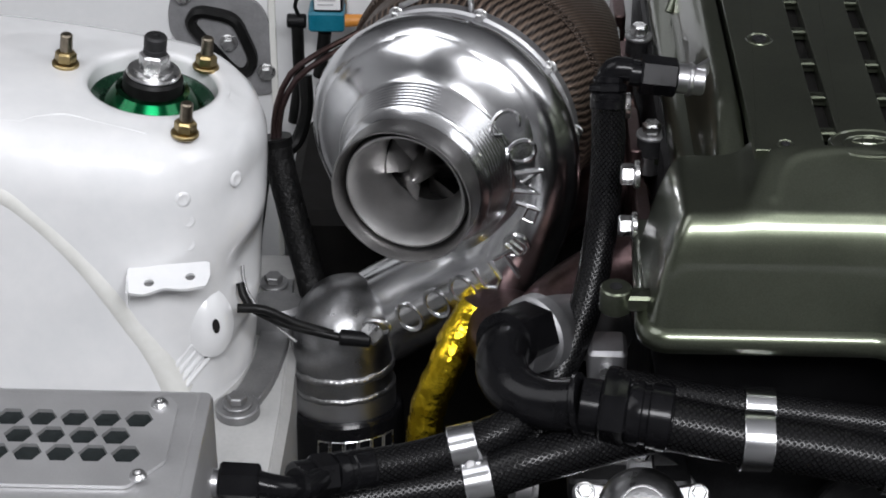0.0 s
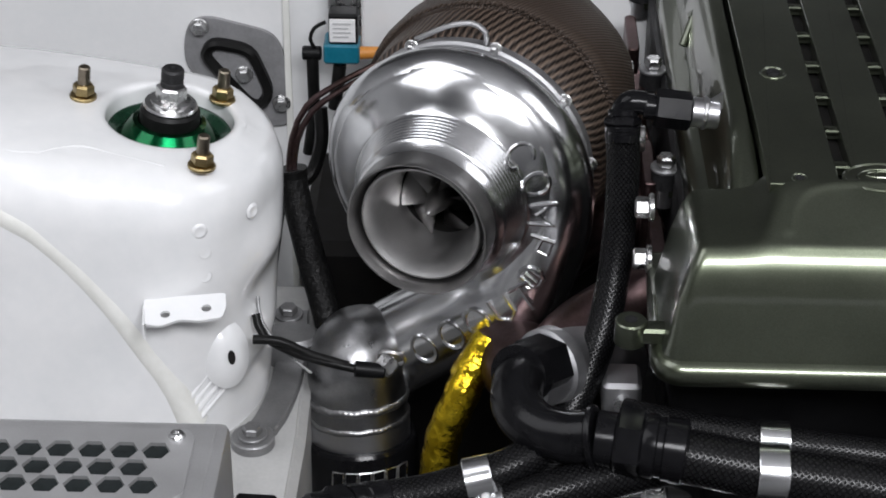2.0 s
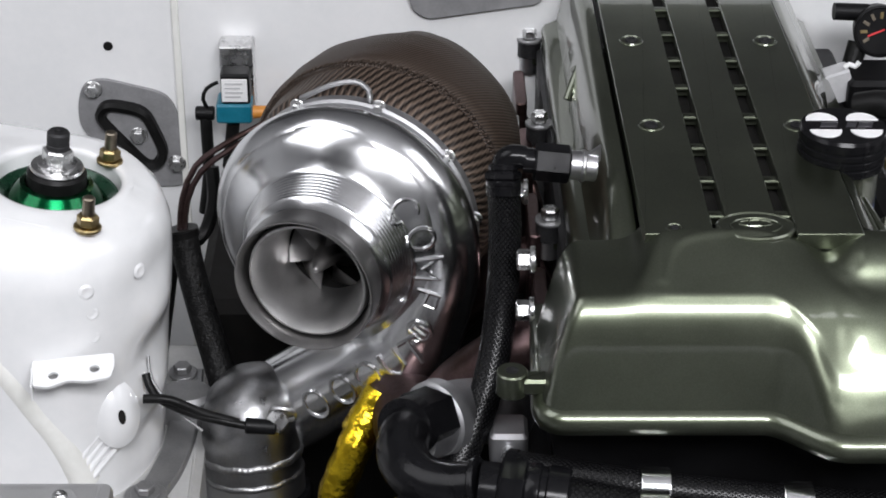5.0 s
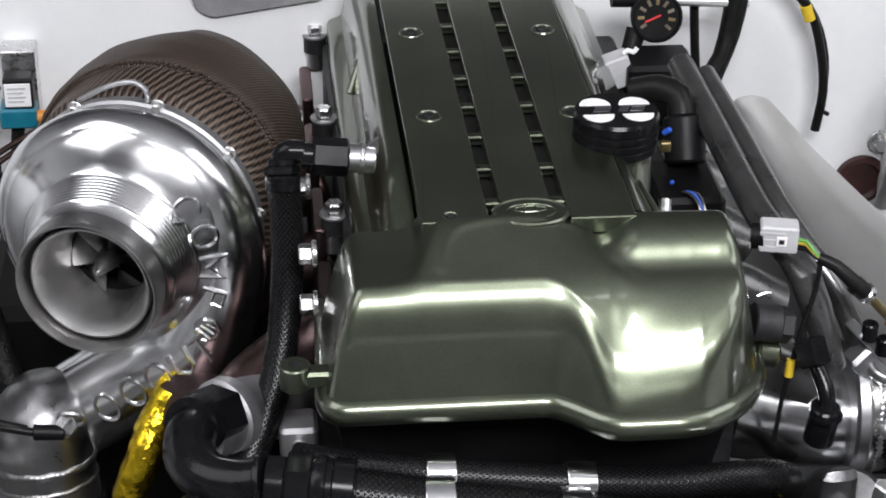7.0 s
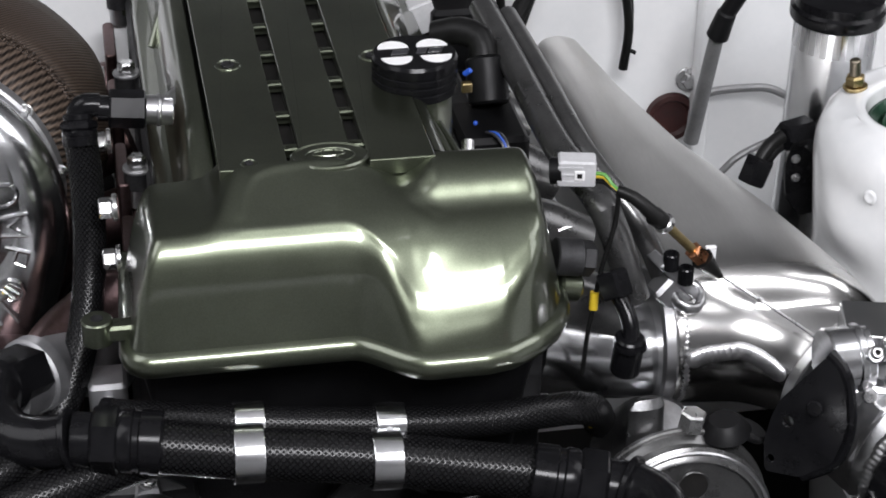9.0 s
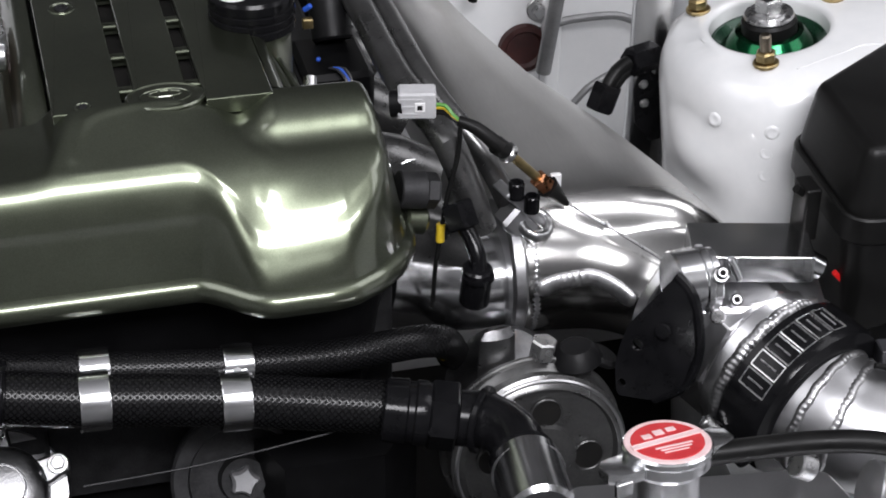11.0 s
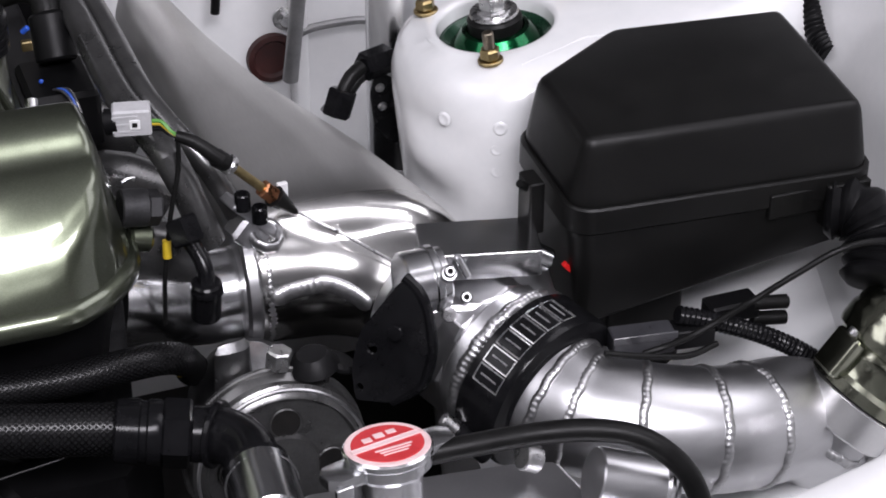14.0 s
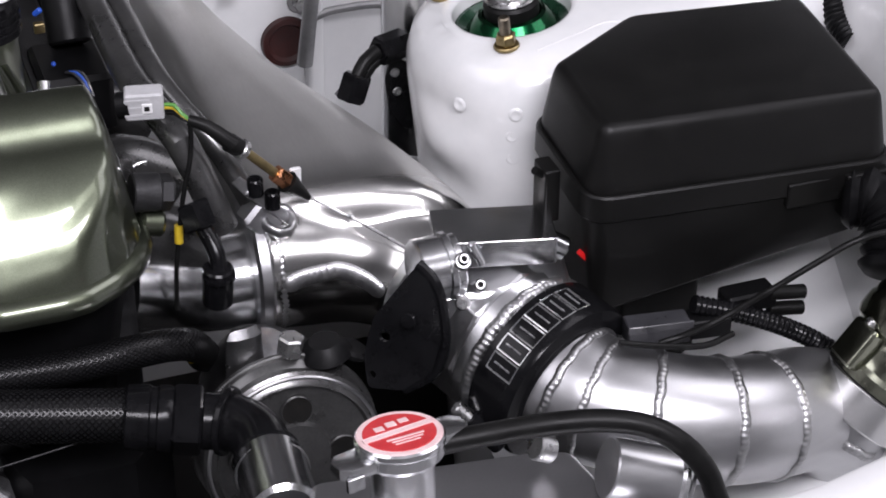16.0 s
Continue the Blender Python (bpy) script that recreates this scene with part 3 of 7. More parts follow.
# cover between the scroll and the inlet, with turned steps
prof = [(0.030, -0.03), (0.085, -0.03), (0.0975, -0.018), (0.1000, -0.005), (0.0988, 0.0050), (0.0950, 0.0130), (0.0895, 0.0190), (0.0825, 0.0240), (0.0755, 0.0282), (0.0700, 0.0313), (0.0672, 0.0338)]
r, z = 0.0672, 0.0338
for k in range(8):
    prof += [(r - 0.0004, z + 0.0012), (r - 0.0006, z + 0.0024), (r - 0.0011, z + 0.0027)]
    r, z = r - 0.0011, z + 0.0027
prof += [(0.0570, 0.0580), (0.0548, 0.0610), (0.0536, 0.0650)]
part("inlet_cover", lathe(prof, TM, 96), turned, turbo, "turned aluminium inlet cover", 50)
part("inlet_lip", lathe([(0.0536, 0.0650), (0.0530, 0.0720), (0.0532, 0.0800), (0.0538, 0.0845), (0.0534, 0.0858), (0.0522, 0.0858), (0.0498, 0.0800), (0.0484, 0.072), (0.0474, 0.060)], TM, 96), bell_metal, turbo, "dull grey turned inlet lip", 50)
part("inlet_gap", lathe([(0.0471, 0.0665), (0.0425, 0.0655)], TM, 60), dark_hole, turbo, "dark anti-surge gap")
part("inner_bell", lathe([(0.0460, 0.066), (0.0462, 0.0745), (0.0455, 0.0770), (0.0440, 0.0772), (0.0416, 0.073), (0.0385, 0.064), (0.0362, 0.052), (0.0338, 0.043), (0.0322, 0.036), (0.0316, 0.030)], TM, 72), bell_inner, turbo, "grey machined inlet bell", 50)
part("throat", lathe([(0.0316, 0.031), (0.0314, 0.0), (0, -0.002)], TM, 48), dark_hole, turbo, "dark throat behind the wheel")
wheel = part("compressor_wheel", lathe([(0.0, 0.0625), (0.0022, 0.0605), (0.0052, 0.053), (0.0078, 0.044), (0.0092, 0.037), (0.0112, 0.028), (0.016, 0.014), (0.028, 0.004), (0.0, 0.002)], TM, 40), bell_metal, turbo, "grey billet compressor wheel")
for k in range(6):
    bm = bmesh.new()
    rows = []
    for i in range(7):
        u = i / 6
        row = []
        for j in range(5):
            w = j / 4
            rr = 0.0072 + (0.0312 - 0.0072) * w
            h = 0.0405 - 0.0035 * w - u * 0.017
            ang = 2 * math.pi * k / 6 + 0.35 - 0.92 * u
            row.append((rr, ang, h))
        rows.append(row)
    for off in (0, 1):
        grid = [[bm.verts.new(TM @ Vector((rr * math.cos(a + off * 0.0009 / rr), rr * math.sin(a + off * 0.0009 / rr), h))) for rr, a, h in row] for row in rows]
        for i in range(6):
            for j in range(4):
                bm.faces.new((grid[i][j], grid[i][j + 1], grid[i + 1][j + 1], grid[i + 1][j]))
    part("blade", bm, bell_metal, wheel, "", 20)
# raised characters along the scroll, drawn as plain raised loops and bars


def raised_mark(ang, rad, w, h, style, lift=0.0):
    """A plain raised outline on the scroll's front."""
    bm = bmesh.new()
    k = 0.0019
    if style == "loop":
        pts = [(w * 0.5 * math.cos(t), h * 0.5 * math.sin(t)) for t in np.linspace(0, 2 * math.pi, 20)]
    elif style == "arch":
        pts = [(w * 0.5 * math.cos(t), h * 0.5 * math.sin(t)) for t in np.linspace(0.7, 5.6, 16)]
    elif style == "zig":
        pts = [(-w / 2, -h / 2), (-w / 2, h / 2), (0, -h / 4), (w / 2, h / 2), (w / 2, -h / 2)]
    elif style == "bar":
        pts = [(0, -h / 2), (0, h / 2)]
    else:
        pts = [(-w / 2, -h / 2), (-w / 2, h / 2), (w / 2, h / 2), (w / 2, 0), (-w / 2, 0)]
    rc, r = scroll_at(360 - ang if ang > -110 else -ang)
    out = []
    for x, y in pts:
        rr = rad + y
        a = radians(ang) - x / rad
        d = max(-0.98, min(0.98, (rr - rc) / r))
        lift_ = max(-0.004 + r * math.sqrt(1 - d * d), float(np.interp(rr, [0.0570, 0.0672, 0.0700, 0.0755, 0.0825, 0.0895, 0.0950, 0.0988], [0.0580, 0.0338, 0.0313, 0.0282, 0.0240, 0.0190, 0.0130, 0.005])))
        out.append(TM @ Vector((rr * math.cos(a), rr * math.sin(a), lift_ - 0.0003)))
    tube(out, k, bm, 6, 0.002, True, raw=style in ("zig", "box"))
    part("raised_mark", bm, turned, turbo)


for ang, style, w, rad in ((36, "arch", 0.0165, 0.0735), (17, "loop", 0.0165, 0.0752), (-2, "zig", 0.017, 0.0780), (-20.5, "box", 0.011, 0.0815)):
    raised_mark(ang, rad, w, 0.0175, style)
raised_mark(-39, 0.0915, 0.018, 0.018, "loop")
for k in range(3):
    raised_mark(-36 - 3 * k, 0.0915, 0.003, 0.012, "bar")
for k, style in ((-0.010, "bar"), (0.011, "arch"), (0.036, "box"), (0.061, "box"), (0.088, "loop")):
    bm = bmesh.new()
    u, v = d_out, TM.to_3x3() @ Vector((-0.6, 0.8, 0.0))
    o = end + d_out * k + TM.to_3x3() @ Vector((0.0, 0.0, 0.0381))
    if style == "bar":
        loop = [o + u * 0.009 + v * 0.011, o - u * 0.009 + v * 0.011, o + v * 0.011, o - v * 0.011]
    elif style == "arch":
        loop = [o + u * 0.0078 + v * 0.011, o + u * 0.0078 - v * 0.005, o - v * 0.011, o - u * 0.0078 - v * 0.005, o - u * 0.0078 + v * 0.011]
    else:
        loop = [o + u * 0.0088 * math.cos(t) + v * 0.0118 * math.sin(t) for t in np.linspace(0, 2 * math.pi, 20)]
    tube(loop, 0.0019, bm, 6, raw=True)
    part("raised_mark", bm, turned, turbo)
# flange behind the scroll, bolts and clamp tabs
part("back_plate", lathe([(0.04, -0.026), (0.096, -0.026), (0.098, -0.028), (0.098, -0.036), (0.094, -0.038), (0.05, -0.038)], TM, 72), cast_alu, turbo, "cast back plate")
for ang in (8, 40, 78, 118, 160, 200):
    a = radians(ang)
    c = TM @ Vector((0.0975 * math.cos(a), 0.0975 * math.sin(a), -0.03))
    bolt(turbo, c, AX, 0.0036, 0.006, zinc, "clamp_bolt", 1.6)
# woven heat blanket over the turbine housing
prof = [(0.094, -0.036), (0.1, -0.045), (0.102, -0.058), (0.103, -0.075), (0.101, -0.082)]
part("blanket_strap", lathe([(r_ + 0.001 * math.sin(i * 2), z_) for i, (r_, z_) in enumerate(prof)], TM, 96), titan_strap, turbo, "brown woven titanium strap", 80)


def blanket():
    bm = lathe([(0.1, -0.08), (0.106, -0.083), (0.1075, -0.095), (0.107, -0.12), (0.104, -0.145), (0.095, -0.17), (0.078, -0.188), (0.05, -0.197), (0, -0.198)], TM, 96)
    for v in bm.verts:
        q = TM.inverted() @ v.co
        a = math.atan2(q.y, q.x)
        f = 1 + 0.018 * math.sin(3 * a + 9 * q.z) + 0.012 * math.sin(7 * a - 30 * q.z)
        v.co = TM @ Vector((q.x * f, q.y * f, q.z))
    return bm


part("heat_blanket", blanket(), titan_big, turbo, "brown woven titanium heat blanket", 80)
part("rear_bump", lathe([(0.045, -0.17), (0.047, -0.2), (0.044, -0.222), (0.034, -0.232), (0, -0.234)], TM @ Matrix.Translation((-0.004, 0.034, 0.012)), 48), titan_big, turbo, "woven cover over the exhaust outlet", 80)
bm = bmesh.new()
for k in range(150):
    a = 2 * math.pi * k / 150
    p = TM @ Vector((0.1068 * math.cos(a), 0.1068 * math.sin(a), -0.083 + 0.001 * math.sin(k * 1.7)))
    q = TM @ Vector((0.1062 * math.cos(a + 0.03), 0.1062 * math.sin(a + 0.03), -0.0795))
    rod(p, q, 0.0012, None, bm, 5)
part("blanket_stitching", bm, titan_strap, turbo, "thick sewn edge")
# wire clip on top of the scroll
c0 = [TM @ Vector(p) for p in ((-0.045, 0.09, -0.035), (-0.02, 0.105, -0.035), (0.0, 0.111, -0.034), (0.012, 0.107, -0.03), (0.012, 0.098, -0.03))]
part("wire_clip", tube(c0, 0.0022, None, 10, 0.004), satin_alu, turbo, "bent silver wire clip")

# charge pipe from the scroll, down to its black clamp
pipe = thing("charge_pipe", (-0.095, 1.200, -0.327), "dull aluminium charge pipe elbow with weld seams", "pipe")
E2, E3, E4 = Vector((-0.096, 1.237, -0.249)), Vector((-0.097, 1.227, -0.279)), Vector((-0.095, 1.220, -0.315))
part("elbow", tube([tuple(volute_end - d_out * 0.006), tuple(volute_end + d_out * 0.012), tuple(E2), tuple(E3), tuple(E4)], lambda s: 0.0372 + 0.0020 * min(1, s * 2), None, 40, 0.005), cast_bright, pipe, "dull cast elbow", 60)
part("weld_seam", weld(volute_end, d_out, 0.0368), weld_metal, pipe)
part("weld_seam", weld(E3, (E4 - E3), 0.0392), weld_metal, pipe)
part("weld_seam", weld(E3 + (E4 - E3) * 0.45, (E4 - E3), 0.0395, 0.0028), weld_metal, pipe)
part("pipe_end", rod(E3 + (E4 - E3) * 0.5, E4, 0.0402, 0.0402, None, 48), satin_alu, pipe, "polished pipe end")
dn = (E4 - E3).normalized()
clampL = thing("pipe_clamp", E4 + dn * 0.05, "black anodised pipe clamp with silver outlined marks", "clamp", "pipe clamps")
part("clamp_band", lathe([(0.0405, 0), (0.0445, 0.0005), (0.046, 0.003), (0.046, 0.05), (0.0445, 0.053), (0.0405, 0.053)], place(E4 - dn * 0.003, dn), 56), black_ano, clampL)

# ---------------------------------------------------------------- exhaust side of the bay


def on_wall(points):
    return [(p[0], p[2]) for p in points]


def wall_m(y):
    """Plan x, y of an outline become world x, z on a wall at y; thickness grows towards the nose."""
    return Matrix(((1, 0, 0, 0), (0, 0, -1, y), (0, 1, 0, 0), (0, 0, 0, 1)))


# gasketed cover plate on the firewall
cover = thing("firewall_cover", (-0.227, 1.580, -0.216), "grey plate with a black rubber grommet bolted on the firewall", "cover plate")
o = on_wall([(-0.278, 1.579, -0.144), (-0.272, 1.579, -0.122), (-0.255, 1.579, -0.116), (-0.197, 1.579, -0.131), (-0.187, 1.579, -0.147), (-0.179, 1.579, -0.215), (-0.186, 1.579, -0.228), (-0.215, 1.579, -0.228), (-0.277, 1.579, -0.169)])
part("plate", plate(chamfered(o, 0.012), 0.004, wall_m(FW - 0.0005)), grey_rubber, cover)
o2 = on_wall([(-0.265, 1.575, -0.153), (-0.253, 1.575, -0.135), (-0.213, 1.575, -0.143), (-0.195, 1.575, -0.190), (-0.205, 1.575, -0.207), (-0.221, 1.575, -0.207)])
part("grommet", loft(chamfered(o2, 0.014), [(0, 0), (0.008, 0.0), (0.012, 0.003), (0.010, 0.008), (0.005, 0.010)], None, wall_m(FW - 0.004), top=False), rubber, cover, "black rubber grommet")
part("inner_plate", plate(chamfered([(0.5 * (a[0] - sum(q[0] for q in o2) / 6) * 1.5 + sum(q[0] for q in o2) / 6, 0.5 * (a[1] - sum(q[1] for q in o2) / 6) * 1.5 + sum(q[1] for q in o2) / 6) for a in o2], 0.01), 0.005, wall_m(FW - 0.004)), grey_rubber, cover)
for p in ((-0.262, 1.574, -0.126), (-0.190, 1.574, -0.202), (-0.223, 1.572, -0.172)):
    bolt(cover, p, (0, -1, 0), 0.0065, 0.008, zinc, "bolt", 1.3)

# boost control solenoid on its bracket
sol = thing("solenoid_valve", (-0.134, 1.560, -0.155), "teal and black solenoid valve with a white label", "solenoid valve")
b0, b1 = (-0.143, 1.555, -0.075), (-0.113, 1.555, -0.139)
part("bracket", block(b0[0], 1.553, b1[2], b1[0], FW, b0[2], 0.002, 0.001), zinc, sol, "grey bracket")
b0, b1 = (-0.141, 1.530, -0.092), (-0.115, 1.530, -0.122)
part("coil", block(b0[0], 1.532, b1[2], b1[0], 1.553, b0[2], 0.003, 0.002), black_plastic, sol, "black coil")
b0, b1 = (-0.140, 1.530, -0.096), (-0.117, 1.530, -0.118)
lab = part("label", block(b0[0], 1.5305, b1[2], b1[0], 1.5318, b0[2], 0.001, 0.0003), paper, sol, "white paper label")
for k in range(4):
    z = b0[2] - 0.004 - k * 0.0042
    part("print_line", block(b0[0] + 0.003, 1.5298, z - 0.0008, b1[0] - 0.004 - 0.002 * (k % 2), 1.5303, z + 0.0008, 0.0002, 0.0001), grey_plastic, lab)
b0, b1 = (-0.146, 1.530, -0.121), (-0.114, 1.530, -0.140)
part("valve_body", block(b0[0], 1.53, b1[2], b1[0], 1.56, b0[2], 0.003, 0.002), teal, sol, "teal valve body")
part("fitting", rod((-0.114, 1.545, -0.135), (-0.093, 1.545, -0.134), 0.006, 0.005), orange, sol, "orange hose stub")
part("fitting", rod((-0.149, 1.545, -0.136), (-0.166, 1.545, -0.136), 0.0065, 0.0065, None, 16, 0.001), black_plastic, sol, "black elbow")
part("fitting", tube([(-0.157, 1.545, -0.138), (-0.157, 1.545, -0.162), (-0.158, 1.550, -0.199), (-0.164, 1.550, -0.241)], 0.0055), rubber, sol, "black hose")
part("fitting", tube([(-0.132, 1.540, -0.144), (-0.134, 1.540, -0.160), (-0.138, 1.540, -0.188)], 0.006), rubber, sol, "black hose")
part("cable", tube([(-0.144, 1.540, -0.103), (-0.154, 1.540, -0.109), (-0.158, 1.540, -0.120), (-0.154, 1.545, -0.133)], 0.0018), rubber, sol)

flap = thing("rubber_flap", (0.083, 1.570, -0.052), "dark grey rubber flap fixed high on the firewall", "flap")
o = on_wall([(0.022, 1.575, -0.021), (0.030, 1.575, -0.049), (0.044, 1.575, -0.057), (0.144, 1.575, -0.042), (0.154, 1.575, -0.022)])
part("flap_sheet", plate(chamfered(o, 0.006), 0.005, wall_m(FW - 0.0005)), grey_rubber, flap)
hole = thing("firewall_plug", (-0.246, 1.580, -0.086), "small black plug in the white firewall", "plug")
part("plug_head", lathe([(0.0045, 0), (0.004, 0.0012), (0, 0.0015)], place((-0.246, 1.580, -0.086), (0, -1, 0)), 20), rubber, hole)

# sleeved hose and brown wires beside the turbo
sleeve = thing("sleeved_hose", (-0.121, 1.270, -0.245), "hose in a black woven fire sleeve", "hose")
part("sleeve", tube([(-0.155, 1.330, -0.135), (-0.150, 1.320, -0.160), (-0.139, 1.300, -0.195), (-0.123, 1.270, -0.239), (-0.114, 1.250, -0.275)], 0.0118, None, 24), fire_sleeve, sleeve)
part("sleeve_end", rod((-0.155, 1.330, -0.134), (-0.154, 1.329, -0.140), 0.0128), rubber, sleeve)
wires = thing("brown_wires", (-0.152, 1.330, -0.129), "pair of brown translucent sensor wires", "wires")
for k in (-1, 1):
    part("wire", tube([(-0.153, 1.330, -0.135), (-0.150, 1.335, -0.111), (-0.138, 1.340, -0.087), (-0.115, 1.340, -0.068), (-0.084, 1.345, -0.050), (-0.062, 1.350, -0.037)], 0.0025, bmesh.new(), 8, 0.01) if k < 0 else tube([(-0.157, 1.330, -0.135), (-0.154, 1.335, -0.109), (-0.142, 1.340, -0.082), (-0.117, 1.340, -0.062), (-0.084, 1.345, -0.045), (-0.062, 1.350, -0.033)], 0.0025, bmesh.new(), 8, 0.01), heat_metal, wires)
harness = thing("black_harness", (-0.142, 1.360, -0.161), "black wiring loom behind the turbo", "wires")
part("loom", tube([(-0.139, 1.420, -0.125), (-0.138, 1.410, -0.152), (-0.147, 1.400, -0.179), (-0.169, 1.380, -0.190), (-0.174, 1.340, -0.215), (-0.175, 1.300, -0.234)], 0.006, None, 12), rubber, harness)

# welded tab on the tower
tab = thing("tower_tab", (-0.208, 1.110, -0.137), "white painted steel tab welded on the strut tower", "bracket")
c = Vector((-0.209, 1.115, -0.131))
o = [(-0.029, 0.018), (-0.029, -0.007), (-0.018, -0.010), (-0.004, -0.005), (0.010, -0.008), (0.026, -0.006), (0.029, 0.004), (0.029, 0.018)]
bm = holed_plate(chamfered(o, 0.003), [circle(-0.014, 0.001, 0.0036, 16), circle(0.015, 0.004, 0.0036, 16)], 0.0022, Matrix.Translation(c) @ Matrix.Rotation(radians(12), 4, "X") @ Matrix.Rotation(radians(8), 4, "Z"))
part("tab_plate", bm, white_paint, tab)
part("tab_lip", block(-0.030, -0.012, -0.012, -0.0285, 0.012, 0.001, 0.0005, 0.0005, None, Matrix.Translation(c) @ Matrix.Rotation(radians(8), 4, "Z")), white_paint, tab)
dim = thing("tower_drain", (-0.184, 1.145, -0.188), "oval drain boss with a black slot in the white tower", "drain hole")
bm = lathe([(0.032, -0.0080), (0.026, -0.0040), (0.020, -0.0008), (0.013, 0.0018), (0.006, 0.0030), (0, 0.0031)], place((-0.185, 1.142, -0.186), (0.45, -0.85, 0.25)) @ Matrix.Diagonal((0.58, 0.85, 0.8, 1)), 32)
part("boss", bm, white_paint, dim, smooth=80)
part("slot", lathe([(0.0048, 0.0024), (0, 0.0031)], place((-0.183, 1.142, -0.186), (0.45, -0.85, 0.25)) @ Matrix.Diagonal((0.6, 1.2, 1, 1)), 16), dark_hole, dim, "black slot")

# inner wing with creases, and the frame rail
bm = bmesh.new()
NX, NY = 24, 14
rows = []
for i in range(NX + 1):
    u = i / NX
    row = []
    for j in range(NY + 1):
        v = j / NY
        x = -0.62 + 0.46 * u
        y = 0.80 + 0.40 * v
        z = -0.34 + 0.10 * v - 0.05 * u + 0.02 * math.sin(v * 3) * (1 - u)
        row.append(bm.verts.new((x, y, z)))
    rows.append(row)
for a, b in zip(rows, rows[1:]):
    for j in range(NY):
        bm.faces.new((a[j], a[j + 1], b[j + 1], b[j]))
piece("wall_inner_wing_left", bm, white_paint, "white painted inner wing panel beside the strut tower", "inner wing", smooth=60)
seam = thing("panel_seam", (-0.244, 1.128, -0.179), "brushed seam sealer down the side of the strut tower", "seam")
part("bead", tube([(-0.46, 1.168, -0.018), (-0.40, 1.150, -0.036), (-0.335, 1.1410, -0.067), (-0.309, 1.1390, -0.084), (-0.274, 1.1370, -0.124), (-0.242, 1.1350, -0.175), (-0.225, 1.1345, -0.209), (-0.214, 1.1345, -0.24)], 0.0132, None, 20, 0.006), seam_sealer, seam)
for k in range(4):
    part("brush_ridge", tube([(-0.214 + 0.002 * k, 1.128, -0.216 - 0.006 * k), (-0.203 + 0.004 * k, 1.1365 + 0.002 * k, -0.203 - 0.005 * k), (-0.188 + 0.004 * k, 1.1435 + 0.003 * k, -0.190 - 0.004 * k)], lambda s_: 0.0026 - 0.0018 * s_, None, 8, 0.006), white_paint, seam)
rail = thing("frame_rail", (-0.161, 1.127, -0.270), "grey-white chassis rail beside the engine", "chassis rail")
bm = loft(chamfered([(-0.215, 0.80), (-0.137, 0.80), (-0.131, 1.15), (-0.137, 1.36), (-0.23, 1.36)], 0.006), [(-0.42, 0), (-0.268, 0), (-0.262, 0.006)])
part("rail_body", bm, grey_white, rail)
part("top_flange", loft(chamfered([(-0.208, 0.86), (-0.143, 0.86), (-0.138, 1.14), (-0.143, 1.33), (-0.22, 1.33)], 0.008), [(-0.264, 0), (-0.2605, 0), (-0.2598, 0.0008)]), grey_white, rail)
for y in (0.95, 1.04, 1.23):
    part("flange_spot", lathe([(0.006, -0.0004), (0.005, 0.0004), (0.003, 0.0), (0, 0.0)], Matrix.Translation((-0.150, y, -0.2598)), 20), grey_white, rail)
brace = thing("grey_brace", (-0.168, 1.142, -0.260), "grey flat steel brace bolted to the chassis rail", "brace")
pts = [(-0.169, 1.134, -0.258), (-0.159, 1.161, -0.258), (-0.152, 1.203, -0.257), (-0.151, 1.257, -0.257), (-0.154, 1.306, -0.257)]
sm = smooth_path(pts, 0.01)
left = [(p.x - 0.0115, p.y) for p in sm]
right = [(p.x + 0.0115, p.y) for p in sm]
part("brace_strip", loft(left + right[::-1], [(-0.262, 0), (-0.254, 0), (-0.253, 0.001)]), grey_steel, brace)
part("brace_foot", rod((pts[0][0], pts[0][1], -0.262), (pts[0][0], pts[0][1], -0.252), 0.0165, None, None, 32, 0.001), grey_steel, brace)
bolt(brace, (pts[0][0], pts[0][1], -0.252), (0, 0, 1), 0.0075, 0.009, grey_steel, "bolt", 1.5)
bolt(brace, (pts[-1][0] - 0.004, pts[-1][1] - 0.01, -0.252), (0, 0, 1), 0.0075, 0.009, grey_steel, "bolt", 1.6)

# oil cooler box with a honeycomb lid
vent = thing("vented_box", (-0.28, 0.86, -0.2), "grey aluminium box with a honeycomb vented lid", "vented box")
ZB = -0.088
part("box_shell", loft(chamfered([(-0.46, 0.70), (-0.152, 0.70), (-0.152, 0.934), (-0.46, 0.934)], 0.007), [(-0.2, 0), (ZB - 0.004, 0), (ZB - 0.001, 0.0012), (ZB, 0.004)]), box_alu, vent)
lid_o = chamfered([(-0.45, 0.845), (-0.45, 0.922), (-0.176, 0.922), (-0.171, 0.914), (-0.171, 0.862), (-0.190, 0.838), (-0.43, 0.838)], 0.003)
hx = []
P = 0.0192
for r_ in range(3):
    for k in range(12):
        x = -0.1925 - P * k - (0.0110 if r_ == 1 else 0.0025 if r_ == 2 else 0)
        y = 0.9 - 0.0165 * r_
        hx.append(circle(x, y, 0.0087, 6))
part("honeycomb_lid", holed_plate(lid_o, hx, 0.0025, Matrix.Translation((0, 0, ZB + 0.003))), box_alu, vent, "perforated grey lid")
part("mesh_behind", block(-0.44, 0.85, ZB + 0.0002, -0.18, 0.915, ZB + 0.0004, 0.001, 0.0001), surface("dark_core", (0.008, 0.01, 0.01), (0.02, 0.025, 0.026), (0.5, 0.7), 0, 300), vent, "dark cooler core behind the lid")
